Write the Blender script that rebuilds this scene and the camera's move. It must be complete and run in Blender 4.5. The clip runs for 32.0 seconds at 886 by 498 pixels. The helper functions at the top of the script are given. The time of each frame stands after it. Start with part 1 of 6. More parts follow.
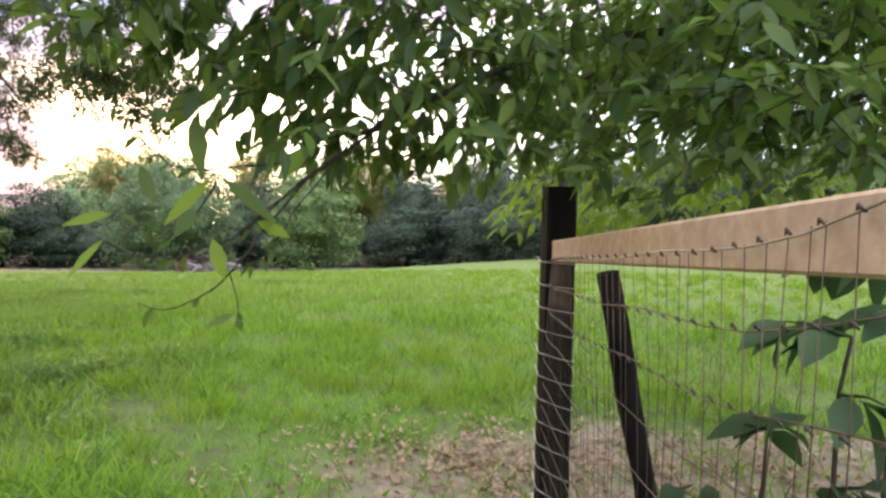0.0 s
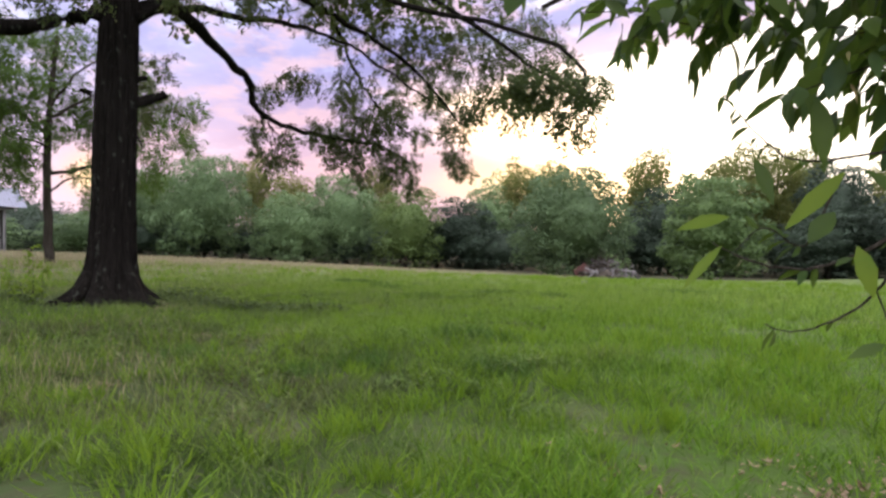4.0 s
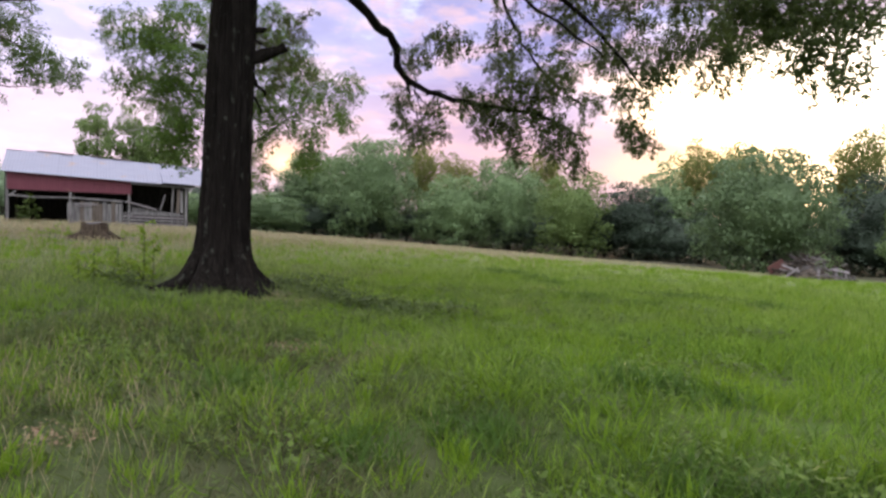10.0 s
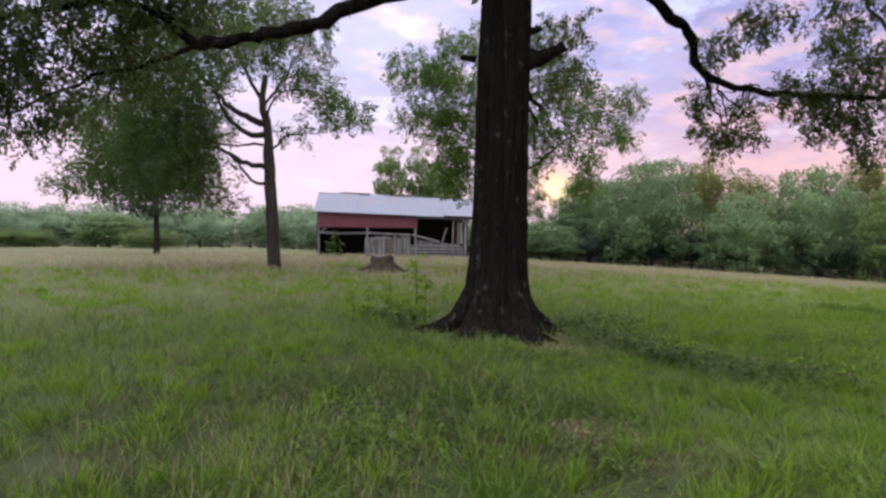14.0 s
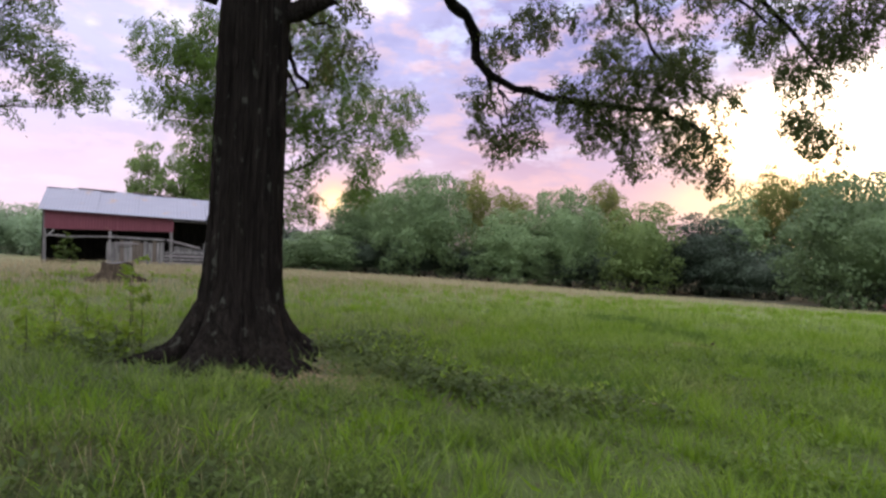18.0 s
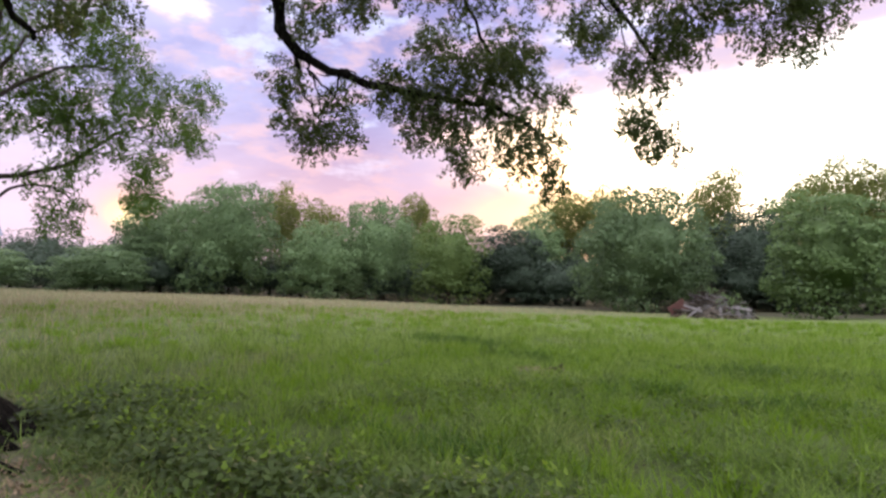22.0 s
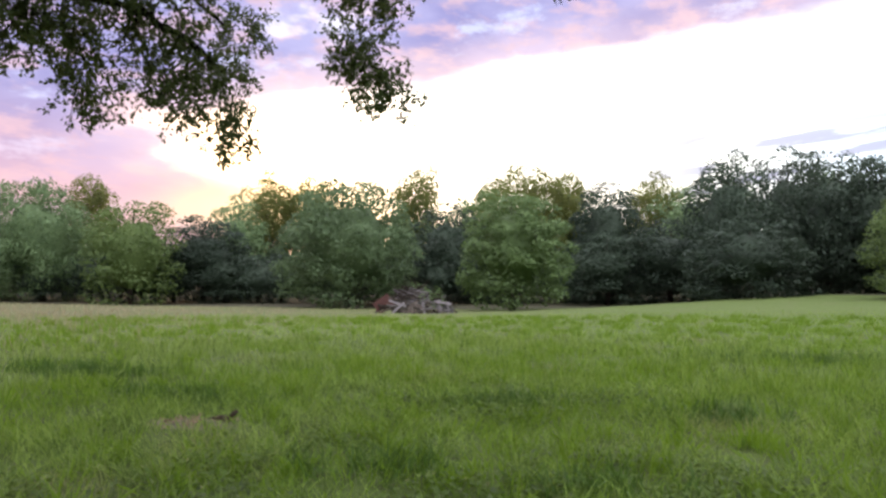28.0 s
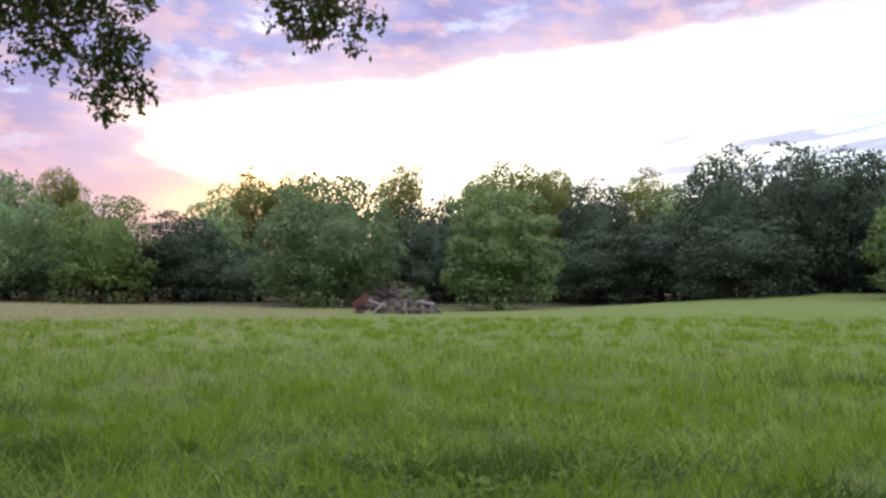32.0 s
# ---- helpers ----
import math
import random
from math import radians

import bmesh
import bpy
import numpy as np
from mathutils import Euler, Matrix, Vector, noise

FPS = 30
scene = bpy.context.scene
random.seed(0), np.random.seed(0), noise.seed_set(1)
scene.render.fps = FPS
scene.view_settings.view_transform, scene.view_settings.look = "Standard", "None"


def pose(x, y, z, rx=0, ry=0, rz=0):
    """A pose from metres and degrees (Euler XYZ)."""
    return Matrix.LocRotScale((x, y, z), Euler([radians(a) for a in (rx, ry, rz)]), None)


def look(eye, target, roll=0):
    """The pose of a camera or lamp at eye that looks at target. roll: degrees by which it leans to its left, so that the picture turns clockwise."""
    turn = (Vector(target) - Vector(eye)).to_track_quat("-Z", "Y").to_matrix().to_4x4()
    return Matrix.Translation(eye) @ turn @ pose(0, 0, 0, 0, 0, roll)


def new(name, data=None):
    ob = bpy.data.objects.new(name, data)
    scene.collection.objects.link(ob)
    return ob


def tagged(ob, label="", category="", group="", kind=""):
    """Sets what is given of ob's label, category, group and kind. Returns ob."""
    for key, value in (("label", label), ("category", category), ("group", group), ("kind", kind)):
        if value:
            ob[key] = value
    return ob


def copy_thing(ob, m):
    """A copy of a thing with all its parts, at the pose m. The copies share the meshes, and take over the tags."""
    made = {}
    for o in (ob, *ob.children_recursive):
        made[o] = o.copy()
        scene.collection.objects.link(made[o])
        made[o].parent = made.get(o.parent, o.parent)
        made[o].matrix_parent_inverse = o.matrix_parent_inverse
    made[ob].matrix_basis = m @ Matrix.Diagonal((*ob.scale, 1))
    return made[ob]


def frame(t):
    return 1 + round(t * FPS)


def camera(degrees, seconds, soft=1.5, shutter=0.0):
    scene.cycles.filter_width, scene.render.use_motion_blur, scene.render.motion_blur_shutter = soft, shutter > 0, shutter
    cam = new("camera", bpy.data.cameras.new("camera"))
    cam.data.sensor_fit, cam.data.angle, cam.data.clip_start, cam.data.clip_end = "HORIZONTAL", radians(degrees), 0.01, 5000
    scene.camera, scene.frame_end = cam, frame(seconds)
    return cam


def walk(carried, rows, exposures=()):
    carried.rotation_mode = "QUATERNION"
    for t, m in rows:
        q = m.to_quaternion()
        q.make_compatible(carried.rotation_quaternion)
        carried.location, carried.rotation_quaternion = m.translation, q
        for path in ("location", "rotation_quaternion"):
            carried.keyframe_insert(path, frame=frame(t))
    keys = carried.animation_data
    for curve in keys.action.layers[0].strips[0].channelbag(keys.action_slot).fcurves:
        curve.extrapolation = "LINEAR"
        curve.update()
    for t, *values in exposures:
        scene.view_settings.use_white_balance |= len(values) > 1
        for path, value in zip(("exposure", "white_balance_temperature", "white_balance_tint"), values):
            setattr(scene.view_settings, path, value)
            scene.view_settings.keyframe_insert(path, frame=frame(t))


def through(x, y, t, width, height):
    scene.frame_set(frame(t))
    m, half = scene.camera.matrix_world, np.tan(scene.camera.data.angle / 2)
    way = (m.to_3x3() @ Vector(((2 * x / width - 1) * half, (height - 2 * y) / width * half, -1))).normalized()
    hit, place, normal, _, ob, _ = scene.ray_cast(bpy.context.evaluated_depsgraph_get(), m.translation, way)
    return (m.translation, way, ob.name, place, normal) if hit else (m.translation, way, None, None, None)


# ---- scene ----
cam = camera(68.9, 32.0, soft=2.7)
PATH = [
    (0, (0.11, 0.009, 1.444), (0.032, 2.007, 1.39), 1.2),
    (0.5, (-0.051, -0.042, 1.427), (-0.204, 1.951, 1.366), 1.1),
    (1, (-0.111, -0.074, 1.43), (-0.417, 1.902, 1.37), 1.1),
    (1.5, (-0.112, -0.072, 1.435), (-0.472, 1.894, 1.388), 1.0),
    (2, (-0.112, -0.069, 1.433), (-0.486, 1.895, 1.395), 1.2),
    (2.5, (-0.119, -0.084, 1.443), (-0.566, 1.866, 1.414), 1.4),
    (3, (-0.163, -0.128, 1.441), (-0.826, 1.759, 1.41), 1.6),
    (3.5, (-0.233, -0.09, 1.428), (-1.166, 1.679, 1.387), 1.2),
    (4, (-0.36, 0.079, 1.431), (-1.531, 1.699, 1.374), 1.1),
    (4.5, (-0.487, 0.201, 1.478), (-1.774, 1.73, 1.412), 1.6),
    (6.5, (-1.145, 1.193, 1.489), (-2.478, 2.668, 1.272), 2.6),
    (7, (-1.274, 1.409, 1.474), (-2.489, 2.987, 1.298), 3.5),
    (7.5, (-1.369, 1.637, 1.462), (-2.465, 3.303, 1.317), 4.1),
    (8, (-1.527, 1.801, 1.456), (-2.604, 3.482, 1.324), 3.6),
    (8.5, (-1.741, 1.964, 1.457), (-2.834, 3.635, 1.333), 3.5),
    (9, (-1.855, 2.161, 1.431), (-3.092, 3.728, 1.311), 3.0),
    (9.5, (-1.96, 2.343, 1.429), (-3.413, 3.712, 1.309), 2.6),
    (10, (-2.181, 2.495, 1.378), (-3.719, 3.768, 1.261), 2.4),
    (10.5, (-2.391, 2.612, 1.388), (-3.991, 3.805, 1.267), 2.1),
    (11, (-2.643, 2.787, 1.372), (-4.413, 3.711, 1.258), 1.2),
    (11.5, (-2.902, 2.885, 1.372), (-4.77, 3.591, 1.26), 0.8),
    (12, (-3.153, 2.942, 1.379), (-5.052, 3.56, 1.277), 0.6),
    (12.5, (-3.421, 3.053, 1.375), (-5.361, 3.529, 1.292), 0.2),
    (13, (-3.647, 3.141, 1.37), (-5.597, 3.581, 1.298), 0.2),
    (13.5, (-3.922, 3.207, 1.363), (-5.866, 3.671, 1.3), 0.2),
    (14, (-4.127, 3.297, 1.356), (-6.052, 3.835, 1.303), 0.4),
    (14.5, (-4.298, 3.441, 1.332), (-6.201, 4.052, 1.28), 0.5),
    (15, (-4.445, 3.529, 1.312), (-6.302, 4.27, 1.263), 0.6),
    (15.5, (-4.644, 3.592, 1.32), (-6.432, 4.486, 1.278), 0.8),
    (17.5, (-5.715, 4.216, 1.237), (-7.36, 5.354, 1.218), 1.5),
    (18, (-5.923, 4.347, 1.207), (-7.558, 5.498, 1.2), 1.6),
    (18.5, (-6.172, 4.505, 1.207), (-7.813, 5.649, 1.208), 1.6),
    (19, (-6.445, 4.582, 1.196), (-8.09, 5.72, 1.211), 1.6),
    (19.5, (-6.69, 4.699, 1.215), (-8.336, 5.836, 1.242), 1.5),
    (20, (-6.907, 4.923, 1.195), (-8.556, 6.054, 1.235), 1.2),
    (20.5, (-7.072, 5.131, 1.199), (-8.664, 6.34, 1.24), 1.1),
    (21, (-7.275, 5.297, 1.206), (-8.671, 6.729, 1.24), 0.8),
    (21.5, (-7.485, 5.498, 1.2), (-8.777, 7.024, 1.236), 0.5),
    (22, (-7.638, 5.741, 1.198), (-8.876, 7.311, 1.243), 0.6),
    (22.5, (-7.733, 5.848, 1.214), (-8.854, 7.503, 1.257), 0.4),
    (23, (-7.914, 6.065, 1.244), (-8.851, 7.831, 1.289), 0.4),
    (23.5, (-7.946, 6.324, 1.202), (-8.786, 8.138, 1.259), 0.5),
    (24, (-8.04, 6.648, 1.207), (-8.816, 8.491, 1.255), 0.3),
    (24.5, (-8.243, 6.909, 1.205), (-8.978, 8.768, 1.26), 0.4),
    (26.5, (-8.75, 7.967, 1.197), (-9.451, 9.839, 1.245), 0.3),
    (27, (-8.776, 8.289, 1.152), (-9.422, 10.181, 1.209), 0.7),
    (27.5, (-8.885, 8.646, 1.142), (-9.491, 10.551, 1.194), 0.6),
    (28, (-9.019, 8.929, 1.132), (-9.455, 10.88, 1.174), 0.8),
    (28.5, (-9.088, 9.236, 1.098), (-9.462, 11.201, 1.141), 0.8),
    (29, (-9.117, 9.571, 1.127), (-9.492, 11.535, 1.166), 0.8),
    (29.5, (-9.161, 9.843, 1.12), (-9.52, 11.811, 1.154), 0.9),
    (30, (-9.226, 10.124, 1.131), (-9.562, 12.095, 1.163), 0.8),
    (30.5, (-9.236, 10.443, 1.098), (-9.579, 12.413, 1.133), 0.8),
    (31, (-9.25, 10.731, 1.099), (-9.639, 12.693, 1.13), 0.9),
    (31.5, (-9.334, 11.019, 1.093), (-9.728, 12.979, 1.129), 1.0),
    (32, (-9.383, 11.282, 1.099), (-9.776, 13.242, 1.135), 0.9),
]
walk(cam, [(t, look(eye, target, roll)) for t, eye, target, roll in PATH],
     [(0.0, 1.4), (1.0, 1.22), (2.0, 1.32), (3.0, 1.36), (3.5, 1.0), (4.0, 0.70), (4.5, 0.55), (6.5, 0.48), (8.5, 0.62), (10.0, 0.70), (11.5, 0.58), (13.0, 0.50), (16.0, 0.52), (19.0, 0.52), (22.0, 0.62), (25.0, 0.62), (28.0, 0.58), (30.0, 0.54), (32.0, 0.48)])

# ---- sky and light ----
SUN_AZ = radians(33)          # to the left of +y
SUN_EL = radians(3.0)


def build_world():
    world = bpy.data.worlds.new("sky")
    scene.world = world
    world.use_nodes = True
    nt = world.node_tree
    nt.nodes.clear()
    N, L = nt.nodes, nt.links

    def math_(op, a, b=None, c=None, clamp=False):
        n = N.new("ShaderNodeMath")
        n.operation, n.use_clamp = op, clamp
        for k, v in enumerate((a, b, c)):
            if v is None:
                continue
            if isinstance(v, (int, float)):
                n.inputs[k].default_value = v
            else:
                L.new(v, n.inputs[k])
        return n.outputs[0]

    def step(v, lo, hi):
        n = N.new("ShaderNodeMapRange")
        n.interpolation_type = "SMOOTHSTEP"
        n.inputs["From Min"].default_value, n.inputs["From Max"].default_value = lo, hi
        L.new(v, n.inputs["Value"])
        return n.outputs["Result"]

    def mix(f, a, b):
        n = N.new("ShaderNodeMix")
        n.data_type = "RGBA"
        if isinstance(f, (int, float)):
            n.inputs[0].default_value = f
        else:
            L.new(f, n.inputs[0])
        for k, v in ((6, a), (7, b)):
            if isinstance(v, tuple):
                n.inputs[k].default_value = (*v, 1)
            else:
                L.new(v, n.inputs[k])
        return n.outputs[2]

    def noise_(vec, scale, detail, rough=0.55):
        n = N.new("ShaderNodeTexNoise")
        n.inputs["Scale"].default_value, n.inputs["Detail"].default_value = scale, detail
        n.inputs["Roughness"].default_value = rough
        L.new(vec, n.inputs["Vector"])
        return n.outputs["Fac"]

    co = N.new("ShaderNodeTexCoord").outputs["Generated"]
    sep = N.new("ShaderNodeSeparateXYZ")
    L.new(co, sep.inputs[0])
    x, y, z = sep.outputs
    # azimuth to the left of +y and elevation, in degrees
    az = math_("MULTIPLY", math_("ARCTAN2", math_("MULTIPLY", x, -1.0), y), 57.29578)
    el = math_("MULTIPLY", math_("ARCSINE", z), 57.29578)
    comb = N.new("ShaderNodeCombineXYZ")
    L.new(math_("MULTIPLY", az, 0.045), comb.inputs[0])
    L.new(math_("MULTIPLY", math_("POWER", math_("MAXIMUM", el, 0.0), 0.8), 0.22), comb.inputs[1])
    flat = comb.outputs[0]
    n1 = noise_(flat, 1.3, 6)
    n2 = noise_(flat, 4.2, 5)
    wob = math_("ADD", math_("MULTIPLY", math_("SUBTRACT", n1, 0.5), 7.0), math_("MULTIPLY", math_("SUBTRACT", n2, 0.5), 3.0))
    # open band under the edge of the cloud deck
    edge = math_("SUBTRACT", 19.6, math_("MULTIPLY", math_("POWER", math_("MAXIMUM", math_("ADD", az, 14.0), 0.0), 1.3), 0.046))
    below = step(math_("ADD", math_("SUBTRACT", edge, el), math_("MULTIPLY", wob, 0.45)), -0.5, 1.6)
    leftlim = math_("ADD", 24.5, math_("MULTIPLY", el, 1.0))
    right = step(math_("ADD", math_("SUBTRACT", leftlim, az), math_("MULTIPLY", wob, 1.7)), -3.0, 4.0)
    clear = math_("MULTIPLY", below, right)
    # cloud deck: lavender high, pink low, lit breaks
    low = step(el, 15.0, 3.0)
    n3 = noise_(flat, 9.0, 5, 0.6)
    deck = mix(step(n1, 0.38, 0.60), (0.285, 0.275, 0.52), (0.41, 0.395, 0.65))
    deck = mix(math_("MULTIPLY", step(math_("ADD", math_("MULTIPLY", n2, 0.7), math_("MULTIPLY", n3, 0.3)), 0.46, 0.60), 0.65), deck, (0.74, 0.50, 0.54))
    deck = mix(math_("MULTIPLY", step(noise_(flat, 2.3, 7, 0.66), 0.54, 0.66), 0.8), deck, (0.60, 0.64, 0.88))
    deck = mix(math_("MULTIPLY", step(n3, 0.5, 0.66), 0.25), deck, (0.30, 0.28, 0.46))
    deck = mix(math_("MULTIPLY", low, 0.7), deck, (0.78, 0.47, 0.47))
    deck = mix(math_("MULTIPLY", step(az, 48.0, 78.0), 0.30), deck, (0.92, 0.90, 1.18))
    breaks = math_("MULTIPLY", step(math_("ADD", n1, math_("MULTIPLY", n2, 0.5)), 0.84, 0.98), step(el, 6.0, 15.0))
    deck = mix(math_("MULTIPLY", breaks, 0.85), deck, (0.84, 0.84, 1.00))
    # clear sky: the Nishita sky with the bright white haze of the sunset in front
    sky = N.new("ShaderNodeTexSky")
    sky.sky_type, sky.sun_disc = "NISHITA", False
    sky.sun_elevation, sky.sun_rotation = SUN_EL, -SUN_AZ
    sky.dust_density = 2.0
    skyc = N.new("ShaderNodeMix")
    skyc.data_type, skyc.blend_type = "RGBA", "MULTIPLY"
    skyc.inputs[0].default_value = 1.0
    L.new(sky.outputs[0], skyc.inputs[6])
    skyc.inputs[7].default_value = (0.1, 0.1, 0.1, 1)
    haze = mix(step(az, -5.0, -25.0), (1.35, 1.30, 1.24), (0.72, 0.88, 1.12))
    add = N.new("ShaderNodeMix")
    add.data_type, add.blend_type = "RGBA", "ADD"
    add.inputs[0].default_value = 1.0
    L.new(haze, add.inputs[6])
    L.new(skyc.outputs[2], add.inputs[7])
    opened = add.outputs[2]
    # thin low clouds to the right
    comb2 = N.new("ShaderNodeCombineXYZ")
    L.new(math_("MULTIPLY", az, 0.05), comb2.inputs[0])
    L.new(math_("ADD", math_("MULTIPLY", el, 0.55), math_("MULTIPLY", az, 0.06)), comb2.inputs[1])
    streak = math_("MULTIPLY", step(noise_(comb2.outputs[0], 1.8, 5), 0.46, 0.57), math_("MULTIPLY", step(az, 4.0, -10.0), step(el, 13.0, 10.0)))
    opened = mix(math_("MULTIPLY", streak, 0.85), opened, (0.42, 0.42, 0.58))
    # the lit rim of the deck, warmest toward the sun
    near = math_("DIVIDE", math_("SUBTRACT", az, 26.0), 20.0)
    near = math_("POWER", 2.718, math_("MULTIPLY", math_("MULTIPLY", near, near), -1.0))
    rim = math_("MULTIPLY", step(math_("ADD", math_("SUBTRACT", edge, el), math_("MULTIPLY", wob, 0.45)), -4.0, 0.0), step(math_("ADD", math_("SUBTRACT", leftlim, az), math_("MULTIPLY", wob, 1.7)), -8.0, 0.0))
    deck = mix(math_("MULTIPLY", rim, math_("ADD", 0.25, math_("MULTIPLY", near, 0.3))), deck, (1.05, 0.74, 0.66))
    col = mix(clear, deck, opened)
    # glow round the sun at the tree tops
    def bell(a0, aw, e0, ew):
        da = math_("DIVIDE", math_("SUBTRACT", az, a0), aw)
        de = math_("DIVIDE", math_("SUBTRACT", el, e0), ew)
        return math_("POWER", 2.718, math_("MULTIPLY", math_("ADD", math_("MULTIPLY", da, da), math_("MULTIPLY", de, de)), -1.0))

    warm = math_("MULTIPLY", math_("ADD", bell(29.0, 6.5, 4.6, 2.2), bell(64.5, 2.0, 4.0, 1.8)), math_("ADD", 0.45, n1), clamp=True)
    col = mix(math_("MULTIPLY", warm, 0.9), col, (1.02, 0.57, 0.36))
    col = mix(math_("MULTIPLY", math_("ADD", bell(27.5, 6.5, 4.2, 1.7), bell(64.5, 1.1, 3.6, 0.9)), 0.9, clamp=True), col, (1.6, 1.16, 0.62))
    # the unseen sky overhead and toward the east is brightened,
    # added fill for the field and the tree fronts
    away = math_("ADD", math_("COSINE", math_("MULTIPLY", math_("SUBTRACT", az, 215.0), 0.0174533)), 0.26)
    lift = math_("ADD", el, math_("MULTIPLY", math_("MAXIMUM", away, 0.0), 22.0))
    col = mix(step(lift, 26.0, 58.0), col, (1.9, 1.95, 2.05))
    col = mix(step(el, 0.0, -6.0), col, (0.10, 0.12, 0.06))
    bg = N.new("ShaderNodeBackground")
    bg.inputs["Strength"].default_value = 1.0
    L.new(col, bg.inputs["Color"])
    o = N.new("ShaderNodeOutputWorld")
    L.new(bg.outputs[0], o.inputs["Surface"])


build_world()
sun = new("sun", bpy.data.lights.new("sun", "SUN"))
sun.data.energy, sun.data.angle, sun.data.color = 1.5, radians(10), (1.0, 0.66, 0.38)
sun.matrix_world = look((-math.sin(SUN_AZ) * 80, math.cos(SUN_AZ) * 80, 60 * math.tan(SUN_EL)), (0, 0, 0))


# ---- materials ----
class Mat:
    """A small wrapper round a node tree."""

    def __init__(self, name, rough=0.8):
        self.m = bpy.data.materials.new(name)
        self.m.use_nodes = True
        self.t = self.m.node_tree
        self.p = self.t.nodes["Principled BSDF"]
        self.p.inputs["Roughness"].default_value = rough
        self.p.inputs["Specular IOR Level"].default_value = 0.25

    def node(self, kind, **inputs):
        n = self.t.nodes.new(kind)
        for k, v in inputs.items():
            self.put(n.inputs[k], v)
        return n

    def put(self, socket, v):
        if hasattr(v, "links"):
            self.t.links.new(v, socket)
        else:
            socket.default_value = (*v, 1) if isinstance(v, tuple) and len(v) == 3 and socket.type == "RGBA" else v

    def coords(self, scale=(1, 1, 1), world=True):
        if world:
            src = self.t.nodes.new("ShaderNodeNewGeometry").outputs["Position"]
        else:
            src = self.t.nodes.new("ShaderNodeTexCoord").outputs["Object"]
        m = self.t.nodes.new("ShaderNodeMapping")
        m.inputs["Scale"].default_value = scale
        self.t.links.new(src, m.inputs["Vector"])
        return m.outputs[0]

    def noise(self, vec, scale, detail=3.0, rough=0.55):
        n = self.t.nodes.new("ShaderNodeTexNoise")
        n.inputs["Scale"].default_value, n.inputs["Detail"].default_value = scale, detail
        n.inputs["Roughness"].default_value = rough
        self.t.links.new(vec, n.inputs["Vector"])
        return n.outputs["Fac"]

    def ramp(self, v, lo, hi):
        n = self.t.nodes.new("ShaderNodeMapRange")
        n.interpolation_type = "SMOOTHSTEP"
        n.inputs["From Min"].default_value, n.inputs["From Max"].default_value = lo, hi
        self.t.links.new(v, n.inputs["Value"])
        return n.outputs["Result"]

    def math(self, op, a, b=0.0):
        n = self.t.nodes.new("ShaderNodeMath")
        n.operation = op
        self.put(n.inputs[0], a)
        self.put(n.inputs[1], b)
        return n.outputs[0]

    def mix(self, f, a, b):
        n = self.t.nodes.new("ShaderNodeMix")
        n.data_type = "RGBA"
        self.put(n.inputs[0], f)
        self.put(n.inputs[6], a)
        self.put(n.inputs[7], b)
        return n.outputs[2]

    def bump(self, h, strength=0.4, distance=0.02):
        n = self.t.nodes.new("ShaderNodeBump")
        n.inputs["Strength"].default_value, n.inputs["Distance"].default_value = strength, distance
        self.t.links.new(h, n.inputs["Height"])
        self.t.links.new(n.outputs[0], self.p.inputs["Normal"])

    def color(self, c):
        self.put(self.p.inputs["Base Color"], c)

    def translucent(self, c, amount):
        t = self.t.nodes.new("ShaderNodeBsdfTranslucent")
        self.put(t.inputs["Color"], c)
        mx = self.t.nodes.new("ShaderNodeMixShader")
        mx.inputs[0].default_value = amount
        self.t.links.new(self.p.outputs[0], mx.inputs[1])
        self.t.links.new(t.outputs[0], mx.inputs[2])
        self.t.links.new(mx.outputs[0], self.t.nodes["Material Output"].inputs["Surface"])

    def island(self):
        return self.t.nodes.new("ShaderNodeNewGeometry").outputs["Random Per Island"]

    def chance(self):
        return self.t.nodes.new("ShaderNodeObjectInfo").outputs["Random"]


def leaf_mat(name, a, b, through=0.35, vary=0.5, tree=0.0):
    k = Mat(name, 0.55)
    big = k.noise(k.coords(), 0.35, 2)
    f = k.math("ADD", k.math("MULTIPLY", k.island(), vary), k.math("MULTIPLY", big, 1.0 - vary))
    c = k.mix(f, a, b)
    c = k.mix(k.math("MULTIPLY", k.ramp(k.noise(k.coords(), 3.5, 4), 0.42, 0.62), 0.45), c, tuple(v * 0.65 for v in a))
    if tree:
        # one tree is deeper green than the next
        c = k.mix(k.math("MULTIPLY", k.chance(), tree), c, tuple(v * 0.42 for v in a))
    k.color(c)
    k.translucent(k.mix(0.5, c, tuple(min(1.0, v * 1.8) for v in b)), through)
    return k.m


